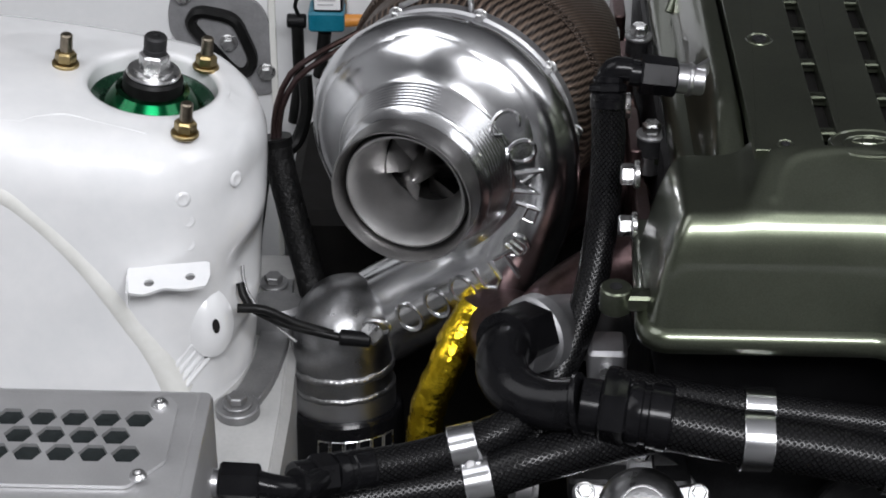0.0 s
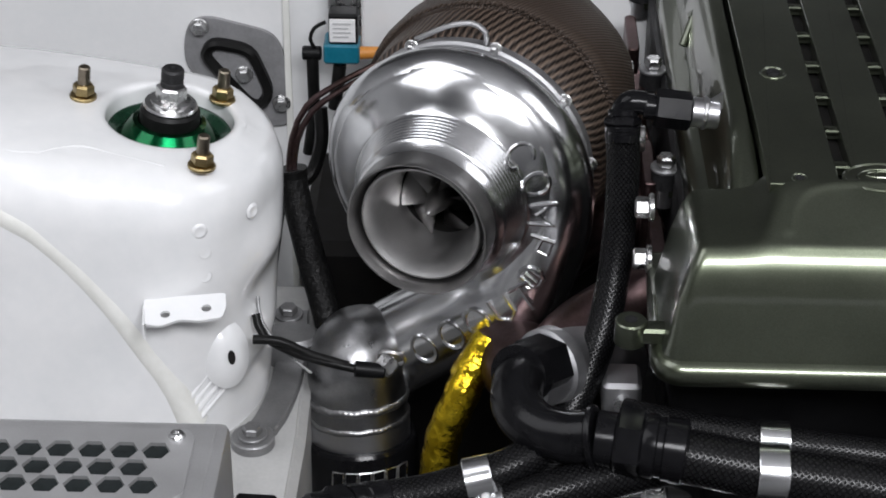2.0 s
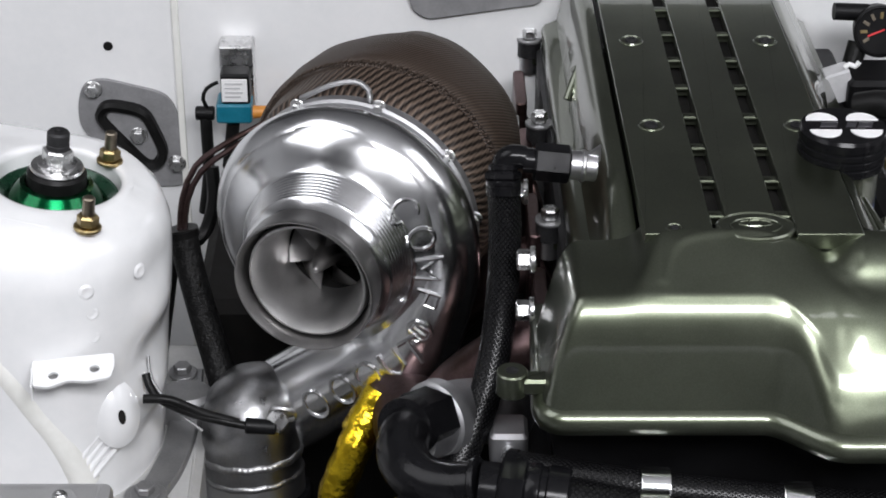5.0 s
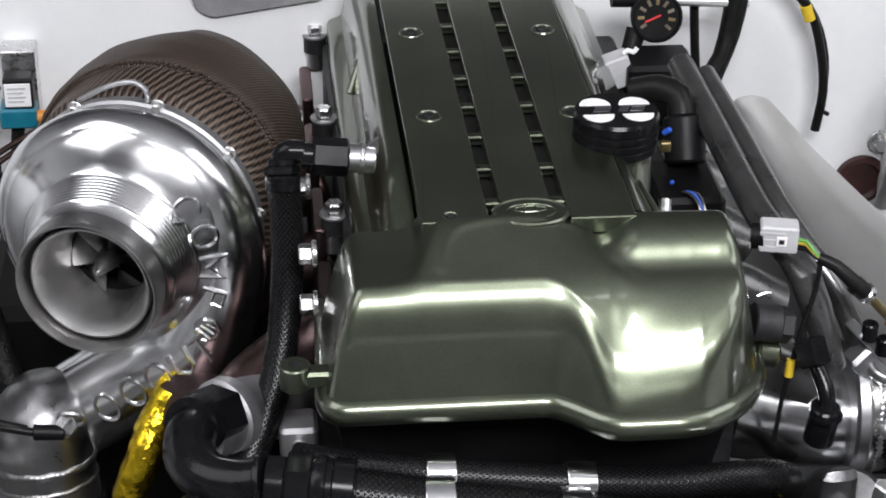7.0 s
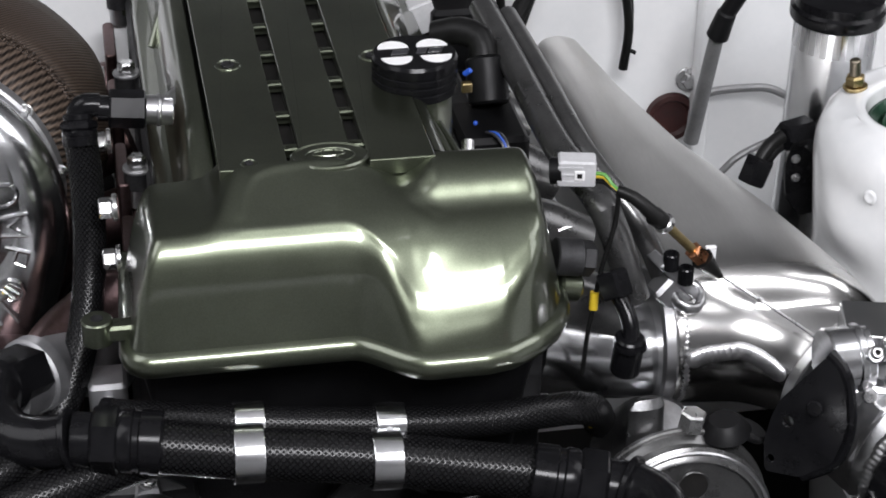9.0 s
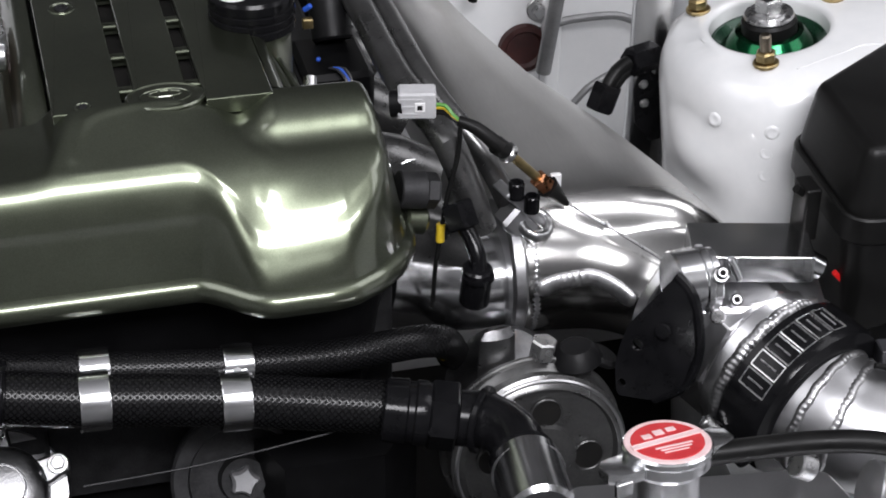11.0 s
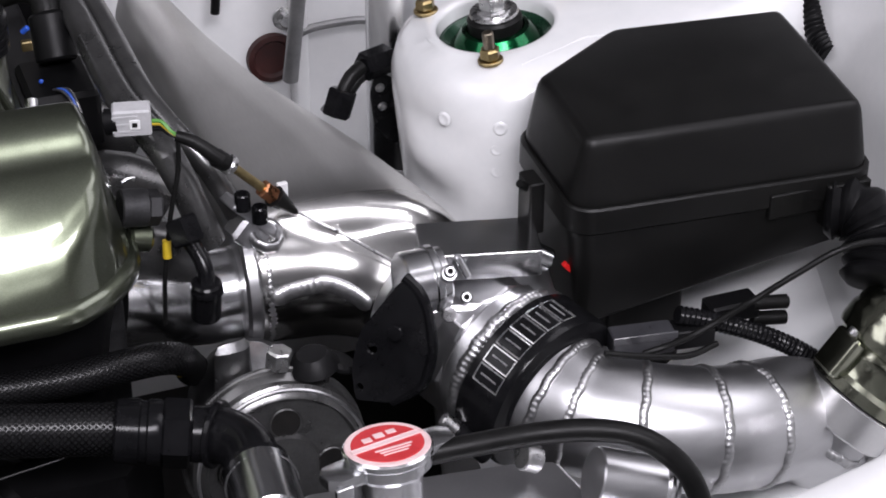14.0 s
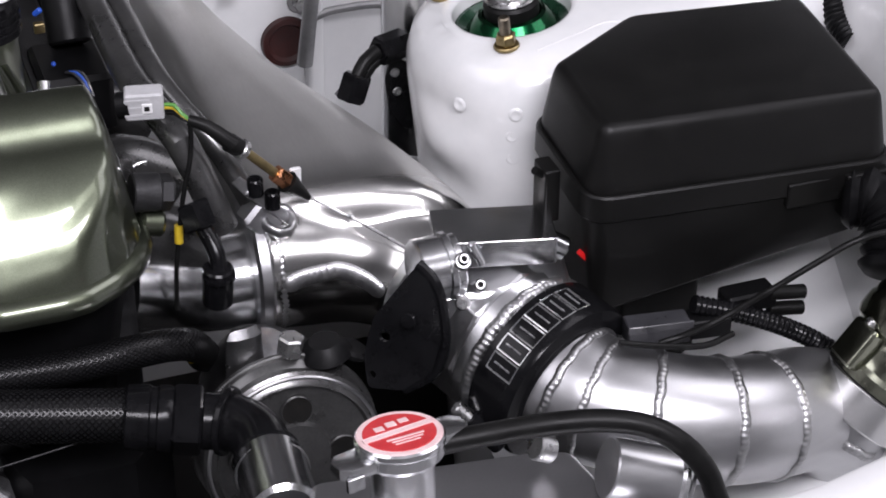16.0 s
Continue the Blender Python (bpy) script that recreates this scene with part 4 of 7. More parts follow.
for x, y in ((-0.182, 0.914), (-0.1845, 0.8465)):
    part("dome_screw", lathe([(0.0052, 0), (0.005, 0.0015), (0.0035, 0.0032), (0.0018, 0.0034), (0.0015, 0.0018), (0, 0.0018)], Matrix.Translation((x, y, ZB + 0.003)), 24), zinc, vent, "dome head screw")
part("weld_run", tube([(-0.160, 0.80, ZB - 0.001), (-0.160, 0.93, ZB - 0.001)], 0.0015, None, 6), box_alu, vent)

# fittings and braided hoses


def an_fitting(name, a, b, r, parent=None, label="black anodised hose fitting", mat=None):
    """Socket, hexagon and collar between a and b."""
    mat = mat or black_ano
    a, b = Vector(a), Vector(b)
    d = (b - a)
    t = thing(name, a, label, "hose fitting") if parent is None else parent
    part("collar", rod(a, a + d * 0.22, r * 0.86, r * 0.86, None, 32, 0.0008), mat, t)
    part("hexagon", hexbar(a + d * 0.22, a + d * 0.52, r * 1.06, None, 0.0018), mat, t)
    part("socket", lathe([(0, d.length * 0.52), (r * 0.95, d.length * 0.52), (r, d.length * 0.56), (r, d.length * 0.66), (r * 0.93, d.length * 0.68), (r * 0.93, d.length * 0.74), (r, d.length * 0.76), (r * 0.97, d.length * 0.98), (r * 0.9, d.length), (0, d.length)], place(a, d), 32), mat, t)
    return t


def braided(name, pts, r, label="black braided nylon hose", seg=24):
    t = thing(name, pts[0], label, "hose", "braided hoses")
    part("sheath", tube(pts, r, None, seg, 0.006), braid_black, t)
    for a, b in ((pts[0], pts[1]), (pts[-1], pts[-2])):
        a, b = Vector(a), Vector(b)
        part("end_collar", rod(a, a + (b - a).normalized() * 0.008, r * 1.05, None, None, 28, 0.001), black_ano, t, "smooth black end collar")
    return t


# upright hose between turbo and engine
braided("braided_hose", [(0.096, 1.185, -0.011), (0.098, 1.180, -0.053), (0.096, 1.165, -0.101), (0.089, 1.140, -0.142), (0.077, 1.115, -0.174), (0.059, 1.090, -0.204)], 0.0119)
fit1 = an_fitting("hose_fitting", (0.096, 1.190, -0.001), (0.096, 1.180, -0.022), 0.0125)
part("elbow", tube([(0.111, 1.190, 0.004), (0.102, 1.190, 0.005), (0.097, 1.190, 0.002), (0.096, 1.190, -0.005)], 0.0084), black_ano, fit1)
fa, fb = Vector((0.110, 1.190, 0.002)), Vector((0.147, 1.190, -0.002))
part("nut", hexbar(fa + (fb - fa) * 0.2, fa + (fb - fa) * 0.9, 0.0138), black_ano, fit1)
part("nut_collar", rod(fa, fa + (fb - fa) * 0.25, 0.0092), black_ano, fit1)
bung = thing("weld_bung", fb, "silver breather bung welded to the cam cover", "bung")
part("bung_body", rod(fa + (fb - fa) * 0.88, fb + (fb - fa) * 0.42, 0.0105, 0.0105, None, 24, 0.001), satin_alu, bung)
part("weld_ring", weld(fb + (fb - fa) * 0.15, (fb - fa), 0.0108, 0.002), weld_metal, bung)
part("gusset", loft([(0, 0), (0.016, 0.0), (0.016, 0.012)], [(-0.002, 0), (0.002, 0)], None, Matrix.Translation(fb + Vector((0.002, 0, 0.004))) @ Matrix.Rotation(radians(90), 4, "X")), satin_alu, bung)

# gold foiled drain hose
gh = thing("gold_hose", (-0.036, 1.170, -0.302), "hose wrapped in crinkled gold foil", "hose")
part("wrap", tube([(0.008, 1.200, -0.205), (-0.004, 1.190, -0.222), (-0.016, 1.175, -0.246), (-0.027, 1.170, -0.275), (-0.032, 1.165, -0.309), (-0.033, 1.160, -0.339)], lambda s: 0.0140 + 0.0005 * math.sin(47 * s), None, 28, 0.004), gold, gh)
part("foil_band", tube([(-0.007, 1.190, -0.226), (-0.010, 1.187, -0.233)], 0.0142, None, 24, 0.004), gold, gh)
# exhaust manifold behind the hose
man = thing("exhaust_manifold", (0.09, 1.3, -0.25), "heat-tinted steel exhaust manifold with bolted flanges", "manifold")
for k in range(4):
    y = 1.17 + 0.115 * k
    part("runner", tube([(0.135, y, -0.135), (0.10, y, -0.15), (0.06, y + 0.02, -0.2), (0.04, y + 0.04, -0.27)], 0.021, None, 24), heat_metal, man)
    part("port_flange", block(0.120, y - 0.035, -0.175, 0.130, y + 0.035, -0.095, 0.006, 0.001), heat_metal, man)
part("collector", tube([(0.055, 1.14, -0.215), (0.03, 1.19, -0.22), (0.0, 1.28, -0.24)], 0.032, None, 28), heat_metal, man)
for p in ((0.118, 1.394, -0.074), (0.118, 1.251, -0.057), (0.118, 1.144, -0.053), (0.118, 1.136, -0.090)):
    bolt(man, p, (-1, 0, 0), 0.0075, 0.013, zinc, "flange_bolt", 1.3)
for n_, p in enumerate(((0.136, 1.581, -0.082), (0.136, 1.416, -0.085), (0.136, 1.259, -0.089))):
    post = thing("cover_bolt", (p[0], p[1], p[2] - 0.022), "olive painted cam cover bolt with a rubber sealing washer", "bolt", "cam cover bolts")
    q = Vector(p)
    part("lug", block(q.x, q.y - 0.008, q.z - 0.020, 0.150, q.y + 0.008, q.z - 0.006, 0.003, 0.002), olive, post, "olive lug of the cover")
    part("spacer", rod(q + Vector((0, 0, -0.028)), q + Vector((0, 0, -0.012)), 0.0085), satin_alu, post)
    part("seal", rod(q + Vector((0, 0, -0.012)), q + Vector((0, 0, 0.002)), 0.0105), grime, post)
    part("flange", rod(q + Vector((0, 0, 0.002)), q + Vector((0, 0, 0.005)), 0.0115, None, None, 24, 0.0008), grey_steel, post)
    part("head", hexbar(q + Vector((0, 0, 0.005)), q + Vector((0, 0, 0.014)), 0.0072), zinc, post)

# large black elbow on the coolant outlet
out = thing("coolant_outlet", (0.061, 1.130, -0.186), "cast aluminium coolant outlet", "housing")
part("casting", tube([(0.028, 1.085, -0.161), (0.048, 1.110, -0.167), (0.074, 1.140, -0.180), (0.105, 1.170, -0.203)], lambda s: 0.0255 - 0.002 * s, None, 32), cast_alu, out)
part("rim", rod((0.046, 1.108, -0.166), (0.055, 1.118, -0.168), 0.0285, None, None, 40, 0.002), cast_alu, out)
lug = (0.101, 1.100, -0.188)
part("lug", block(lug[0] - 0.014, lug[1], lug[2] - 0.012, lug[0] + 0.014, lug[1] + 0.03, lug[2] + 0.014, 0.005, 0.003), cast_alu, out)
part("lug_bolt", rod((lug[0], lug[1] - 0.006, lug[2]), (lug[0], lug[1], lug[2]), 0.006), zinc, out)
elb = thing("black_elbow", (0.039, 1.030, -0.161), "large black anodised elbow fitting", "hose fitting")
part("nut", hexbar((0.048, 1.100, -0.156), (0.029, 1.072, -0.145), 0.0225, None, 0.002), black_ano, elb)
part("nut_ring", rod((0.032, 1.075, -0.146), (0.026, 1.065, -0.142), 0.0215), black_ano, elb)
part("bend", tube([(0.033, 1.075, -0.147), (0.026, 1.055, -0.142), (0.026, 1.030, -0.143), (0.038, 1.010, -0.145), (0.058, 1.000, -0.144), (0.077, 0.995, -0.139)], 0.0178, None, 36), black_ano, elb)
part("ring", rod((0.073, 0.996, -0.141), (0.077, 0.995, -0.140), 0.0215, None, None, 36, 0.001), black_ano, elb)
an_fitting("hose_fitting", (0.076, 0.995, -0.140), (0.135, 0.985, -0.142), 0.0215)
H1 = [(0.125, 0.985, -0.144), (0.160, 0.983, -0.150), (0.189, 0.980, -0.154), (0.234, 0.977, -0.159), (0.279, 0.973, -0.165), (0.337, 0.968, -0.175), (0.398, 0.960, -0.184)]
braided("braided_hose", H1, 0.0182)
H2 = [(0.096, 1.030, -0.148), (0.148, 1.012, -0.145), (0.192, 1.000, -0.144), (0.237, 0.997, -0.148), (0.286, 0.993, -0.151), (0.349, 0.995, -0.157), (0.394, 1.000, -0.159), (0.421, 1.010, -0.166), (0.441, 1.030, -0.185), (0.455, 1.060, -0.218)]
braided("braided_hose", H2, 0.0118)


def p_clamp(a, b, ra, rb, w, axis, label="polished steel double hose clamp"):
    """Two bands joined by a bolted bridge; a is the upper hose's centre, b the lower's."""
    a, b = Vector(a), Vector(b)
    t = thing("hose_clamp", b, label, "clamp", "hose clamps")
    x = Vector(axis).normalized()
    for c, r in ((a, ra), (b, rb)):
        part("band", lathe([(r + 0.0003, -w / 2), (r + 0.0018, -w / 2), (r + 0.0022, -w / 2 + 0.0006), (r + 0.0022, w / 2 - 0.0006), (r + 0.0018, w / 2), (r + 0.0003, w / 2)], place(c, x), 40, closed=True), polished, t)
    mid = a + (b - a) * (ra / (ra + rb))
    n = x.cross((b - a)).normalized()
    if n.y > 0:
        n = -n
    part("bridge", block(-w / 2, -0.008, -0.001, w / 2, 0.008, 0.001, 0.001, 0.0004, None, place(mid + n * 0.009, n, (b - a).normalized())), polished, t)
    part("screw", rod(mid + n * 0.0095, mid + n * 0.0135, 0.0042, 0.0034, None, 16, 0.0008), zinc, t)
    return t


p_clamp((0.192, 1.000, -0.144), (0.189, 0.980, -0.154), 0.0120, 0.0186, 0.020, (1, 0, -0.05))
p_clamp((0.286, 0.993, -0.151), (0.280, 0.973, -0.165), 0.0120, 0.0186, 0.020, (1, 0, -0.06))

# hoses from the vented box
bx = thing("hose_fitting", (-0.162, 0.900, -0.132), "black anodised fitting on a silver bung", "hose fitting")
part("bung", rod((-0.166, 0.905, -0.136), (-0.148, 0.905, -0.137), 0.0095, 0.0085, None, 24, 0.001), satin_alu, bx)
part("hexagon", hexbar((-0.148, 0.905, -0.136), (-0.123, 0.905, -0.137), 0.0125), black_ano, bx)
part("bend", tube([(-0.125, 0.905, -0.137), (-0.110, 0.905, -0.141), (-0.097, 0.915, -0.147), (-0.089, 0.930, -0.152)], 0.0085), black_ano, bx)
part("ring", rod((-0.103, 0.908, -0.142), (-0.100, 0.910, -0.144), 0.012), black_ano, bx)
an_fitting("hose_fitting", (-0.105, 0.925, -0.150), (-0.061, 0.955, -0.164), 0.0135)
braided("braided_hose", [(-0.064, 0.955, -0.165), (-0.029, 0.968, -0.167), (0.008, 0.985, -0.165), (0.037, 1.000, -0.160), (0.064, 1.030, -0.166)], 0.0130)
braided("braided_hose", [(-0.101, 0.945, -0.192), (-0.065, 0.955, -0.190), (-0.028, 0.962, -0.187), (0.012, 0.970, -0.183), (0.048, 0.975, -0.171), (0.089, 0.990, -0.168), (0.123, 1.005, -0.169), (0.155, 1.020, -0.175)], 0.0150)
p_clamp((0.001, 0.980, -0.165), (0.011, 0.968, -0.183), 0.0133, 0.0153, 0.018, (1, 0.1, 0.22))

# sensor lead on the charge pipe
sens_w = thing("sensor_lead", (-0.077, 1.150, -0.200), "black sensor plug and lead on the charge pipe", "sensor")
part("lead", tube([(-0.167, 1.170, -0.167), (-0.160, 1.160, -0.180), (-0.135, 1.150, -0.188), (-0.106, 1.150, -0.197), (-0.089, 1.150, -0.201)], 0.0032), rubber, sens_w)
part("lead", tube([(-0.167, 1.150, -0.176), (-0.147, 1.150, -0.177), (-0.126, 1.150, -0.188), (-0.098, 1.152, -0.199)], 0.0035), rubber, sens_w)
part("lead", tube([(-0.166, 1.180, -0.158), (-0.163, 1.170, -0.172), (-0.148, 1.160, -0.190), (-0.125, 1.150, -0.205)], 0.0013), grey_steel, sens_w, "bare wire")
part("plug", rod((-0.093, 1.150, -0.200), (-0.070, 1.150, -0.202), 0.0062, 0.0055, None, 20, 0.001), black_plastic, sens_w)
part("sensor_nut", hexbar((-0.073, 1.152, -0.203), (-0.066, 1.160, -0.198), 0.0085), zinc, sens_w)
part("sensor_ring", weld((-0.066, 1.162, -0.198), (0.1, 0.6, 0.3), 0.010, 0.002), weld_metal, sens_w)
gl = thing("grey_pod", (-0.150, 1.250, -0.236), "grey plastic pod beside the chassis rail", "bracket")
p0 = (-0.151, 1.250, -0.241)
part("pod_body", loft(circle(0, 0, 0.024, 28, 0.8), [(-0.03, 0), (0, 0), (0.004, 0.004)], None, Matrix.Translation(p0)), grey_steel, gl)

# compressor below the hoses
comp = thing("air_con_compressor", (0.125, 1.060, -0.260), "cast aluminium compressor with bolted lugs", "compressor")
cc = Vector((0.123, 1.005, -0.236))
m_ = place(cc, (0, -0.65, 0.76))
part("body", lathe([(0, -0.020), (0.034, -0.020), (0.0445, -0.021), (0.046, -0.024), (0.046, -0.1), (0, -0.1)], m_, 48), cast_bright, comp)
part("domed_cover", lathe([(0, 0.005), (0.014, 0.0046), (0.022, 0.0030), (0.0275, 0.0), (0.0305, -0.005), (0.0325, -0.021)], m_, 48), cast_bright, comp, "domed cast cover", 50)
part("face_ring", ring(m_ @ Vector((0, 0, 0.0036)), (0, -0.65, 0.76), 0.0165, 0.0150, 0.0014), cast_bright, comp)
for k in range(5):
    a = radians(18 + 72 * k)
    wedge = [(0.020 * math.cos(a - 0.62), 0.020 * math.sin(a - 0.62)), (0.047 * math.cos(a - 0.16), 0.047 * math.sin(a - 0.16)), (0.050 * math.cos(a), 0.050 * math.sin(a)), (0.047 * math.cos(a + 0.16), 0.047 * math.sin(a + 0.16)), (0.020 * math.cos(a + 0.62), 0.020 * math.sin(a + 0.62))]
    part("lug", loft(chamfered(wedge, 0.003), [(-0.03, 0), (-0.009, 0), (-0.007, 0.002)], None, m_), cast_bright, comp)
    bolt(comp, m_ @ Vector((0.041 * math.cos(a), 0.041 * math.sin(a), -0.007)), (0, -0.65, 0.76), 0.0055, 0.007, zinc, "bolt", 1.3)
up = Vector((0.118, 1.045, -0.229))
part("manifold_block", block(-0.045, -0.02, -0.02, 0.04, 0.02, 0.0, 0.006, 0.003, None, Matrix.Translation(up)), grime, comp)
tube_end = thing("silver_pipe", (0.043, 1.000, -0.218), "small silver coolant pipe end with a crimped collar", "pipe")
part("pipe", rod((0.033, 1.000, -0.217), (0.048, 1.005, -0.218), 0.010, None, None, 24), satin_alu, tube_end)
part("collar", rod((0.043, 1.003, -0.217), (0.046, 1.004, -0.218), 0.0125), zinc, tube_end)

# silver outlined marks on the clamp, as slanted plain outlines
dnn = (E4 - E3).normalized()
Mc = place(E4 - dnn * 0.003, dnn)
for k in range(6):
    bm = bmesh.new()
    loop = []
    for da, h in ((0.0, 0.014), (0.2, 0.014), (0.17, 0.028), (-0.03, 0.028), (0.0, 0.014)):
        best = -0.42 + 0.235 * k + da
        w = (Mc.to_3x3().inverted() @ Vector((math.sin(best), -math.cos(best), 0)))
        w.z = 0
        w.normalize()
        loop.append(Mc @ Vector((w.x * 0.0462, w.y * 0.0462, h)))
    tube(loop, 0.0007, bm, 5, raw=True)
    part("outline_mark", bm, zinc, clampL, "silver outlined mark" if k == 0 else "")

# ---------------------------------------------------------------- engine
engine = thing("engine", (0.26, 1.35, -0.6), "straight-six engine with olive metallic painted covers", "engine")
# centre cover with two rows of slots, built from strips round the openings
Y0, Y1 = 1.088, 1.572
ZT = 0.0
SL, SR, SW = 0.238, 0.283, 0.0052


def strip(x0, x1, y0, y1, bm, zt=ZT, zb=-0.012):
    block(x0, y0, zb, x1, y1, zt, 0.0008, 0.0008, bm)


for x0, x1 in ((0.1866, SL - SW), (SL + SW, SR - SW), (SR + SW, 0.3334)):
    part("cover_panel", block(x0, Y0, -0.012, x1, 1.574, ZT, 0.0006, 0.0006), olive, engine, "flat olive cover panel")
for x in (SL, SR):
    openings = [[(x - SW * 0.98, max(1.0915, 1.116 + 0.0504 * k - 0.0405)), (x + SW * 0.98, max(1.0915, 1.116 + 0.0504 * k - 0.0405)), (x + SW * 0.98, 1.116 + 0.0504 * k - 0.002), (x - SW * 0.98, 1.116 + 0.0504 * k - 0.002)] for k in range(10)]
    part("slot_groove", holed_plate([(x - SW - 0.0003, Y0), (x + SW + 0.0003, Y0), (x + SW + 0.0003, 1.574), (x - SW - 0.0003, 1.574)], openings, 0.004, Matrix.Translation((0, 0, -0.0035))), olive, engine, "olive groove with openings")
    for k in range(10):
        y = 1.116 + 0.0504 * k
        part("slot_bridge", block(x - SW, y - 0.002, -0.006, x + SW, y + 0.003, -0.0008, 0.0006, 0.0012), olive, engine)
bm = bmesh.new()
strip(0.2, 0.299, Y0 + 0.002, Y1, bm, -0.011, -0.02)
part("slot_floor", bm, dark_hole, engine, "dark gap beneath the slots")
for x in (0.207, 0.315):
    for k in range(0 if x < 0.3 else 1, 4):
        y = 1.096 + 0.1525 * k
        bm = lathe([(0.0098, 0.0002), (0.0092, 0.0013), (0.0084, 0.0014), (0.0076, 0.0005), (0.0074, 0.0003), (0, 0.0003)], Matrix.Translation((x, y, ZT)) @ Matrix.Scale(0.6 if k == 0 else 1.0, 4), 28)
        scr = part("screw_well", bm, olive, engine)
        part("socket_screw", lathe([(0.0052, 0.0004), (0.005, 0.0019), (0.0028, 0.002), (0.0026, 0.0006), (0, 0.0006)], Matrix.Translation((x, y, ZT)) @ Matrix.Scale(0.6 if k == 0 else 1.0, 4), 12), grime, scr, "dark socket screw")
# oval badge at the front of the centre cover, marks left as plain ovals
bm = lathe([(0.027, -0.002), (0.027, 0.0004), (0.0255, 0.0014), (0.0240, 0.0006), (0, 0.0009)], Matrix.Translation((0.262, 1.098, 0)) @ Matrix.Diagonal((1, 0.7, 1, 1)), 48)
badge = part("badge", bm, olive, engine, "raised oval badge")
for sx, sy, dy in ((0.017, 0.010, 0), (0.005, 0.009, 0), (0.011, 0.004, 0.003)):
    loop = [Vector((0.262 + sx * math.cos(t), 1.098 + dy + sy * math.sin(t), 0.0009)) for t in np.linspace(0, 2 * math.pi, 28)]
    part("badge_ring", tube(loop, 0.0007, None, 6, raw=True), olive, badge)

# cam covers beside it: rounded rails


def ease(t):
    t = min(1.0, max(0.0, t))
    return t * t * (3 - 2 * t)


def cam_cover(x0, x1, name):
    bm = bmesh.new()
    s = 1 if x0 < 0.26 else -1
    inner = x1 if s > 0 else x0
    sec = [(inner, -0.05), (inner, -0.010), (inner - s * 0.002, -0.0045), (inner - s * 0.009, -0.0035), (inner - s * 0.014, -0.0075), (inner - s * 0.019, -0.022), (inner - s * 0.023, -0.044), (inner - s * 0.026, -0.057), (inner - s * 0.036, -0.061), (inner - s * 0.0385, -0.065), (inner - s * 0.0385, -0.086), (inner - s * 0.034, -0.089)]
    rows = [[bm.verts.new((x, y, min(z, top))) for x, z in sec] for y, top in ((1.10, -0.028), (1.13, -0.016), (1.16, -0.008), (1.20, -0.003), (1.574, -0.003))]
    for a, b in zip(rows, rows[1:]):
        for k in range(len(sec) - 1):
            bm.faces.new((a[k], a[k + 1], b[k + 1], b[k]))
    return part(name, bm, olive, engine, "olive cam cover rail", 50)


cam_cover(0.126, 0.185, "cam_cover")
bm = bmesh.new()
rows = []
for k in range(24):
    y = 1.099 + (1.574 - 1.099) * k / 23
    wave = 0.010 * ease((y - 1.27) / 0.12)
    sec = [(0.3325, -0.012), (0.3345, -0.0015), (0.3385, -0.0022), (0.343, -0.006), (0.347 + wave * 0.4, -0.016), (0.3505 + wave, -0.034 + wave), (0.358 + wave, -0.050), (0.372 + wave, -0.058), (0.376 + wave, -0.066), (0.377 + wave, -0.085)]
    rows.append([bm.verts.new((x, y, z)) for x, z in sec])
for a, b in zip(rows, rows[1:]):
    for k in range(9):
        bm.faces.new((a[k], a[k + 1], b[k + 1], b[k]))
part("cam_cover", bm, olive, engine, "olive cam cover flank falling to the coils", 50)
part("cylinder_head", block(0.142, 1.06, -0.3, 0.41, 1.574, -0.083, 0.006, 0.003), grime, engine, "dark cylinder head")
part("engine_block", block(0.12, 1.09, -0.6, 0.42, 1.574, -0.3, 0.01, 0.005), grime, engine, "dark engine block")

# front cover: a rounded hood with a bulge over the intake side
FLANGE = -0.0915


def soft_min(a, b, k):
    m = max(k - abs(a - b), 0.0) / k
    return min(a, b) - m * m * k * 0.25


def nose(x):
    """Front edge of the cover in plan."""
    y = 1.013 - 0.031 * ease((x - 0.262) / 0.052)
    y += float(np.interp(x, [0.350, 0.365, 0.385, 0.401, 0.410, 0.4145, 0.4165], [0.0, 0.003, 0.015, 0.031, 0.046, 0.060, 0.085]))
    r = 0.014
    if x < 0.118 + r:
        y += r - math.sqrt(max(0.0, r * r - (0.118 + r - x) ** 2))
    return y


RIM = np.array([(x, nose(x)) for x in np.linspace(0.118, 0.4165, 3000)] + [(0.118, 1.02 + 0.0005 * k) for k in range(240)] + [(0.4165, 1.06 + 0.0005 * k) for k in range(170)])


BULGE = [(0, 0.0), (0.004, 0.0098), (0.010, 0.0204), (0.016, 0.0295), (0.022, 0.0376), (0.028, 0.0446), (0.034, 0.0506), (0.042, 0.0574), (0.052, 0.0640), (0.066, 0.0697), (0.085, 0.0716), (0.2, 0.0716)]
HOUSING = [(1.046, -0.0235), (1.053, -0.0212), (1.0580, -0.0178), (1.0610, -0.0135), (1.0648, -0.0090), (1.0700, -0.0052), (1.0770, -0.0022), (1.0850, -0.0008), (1.12, -0.0006)]


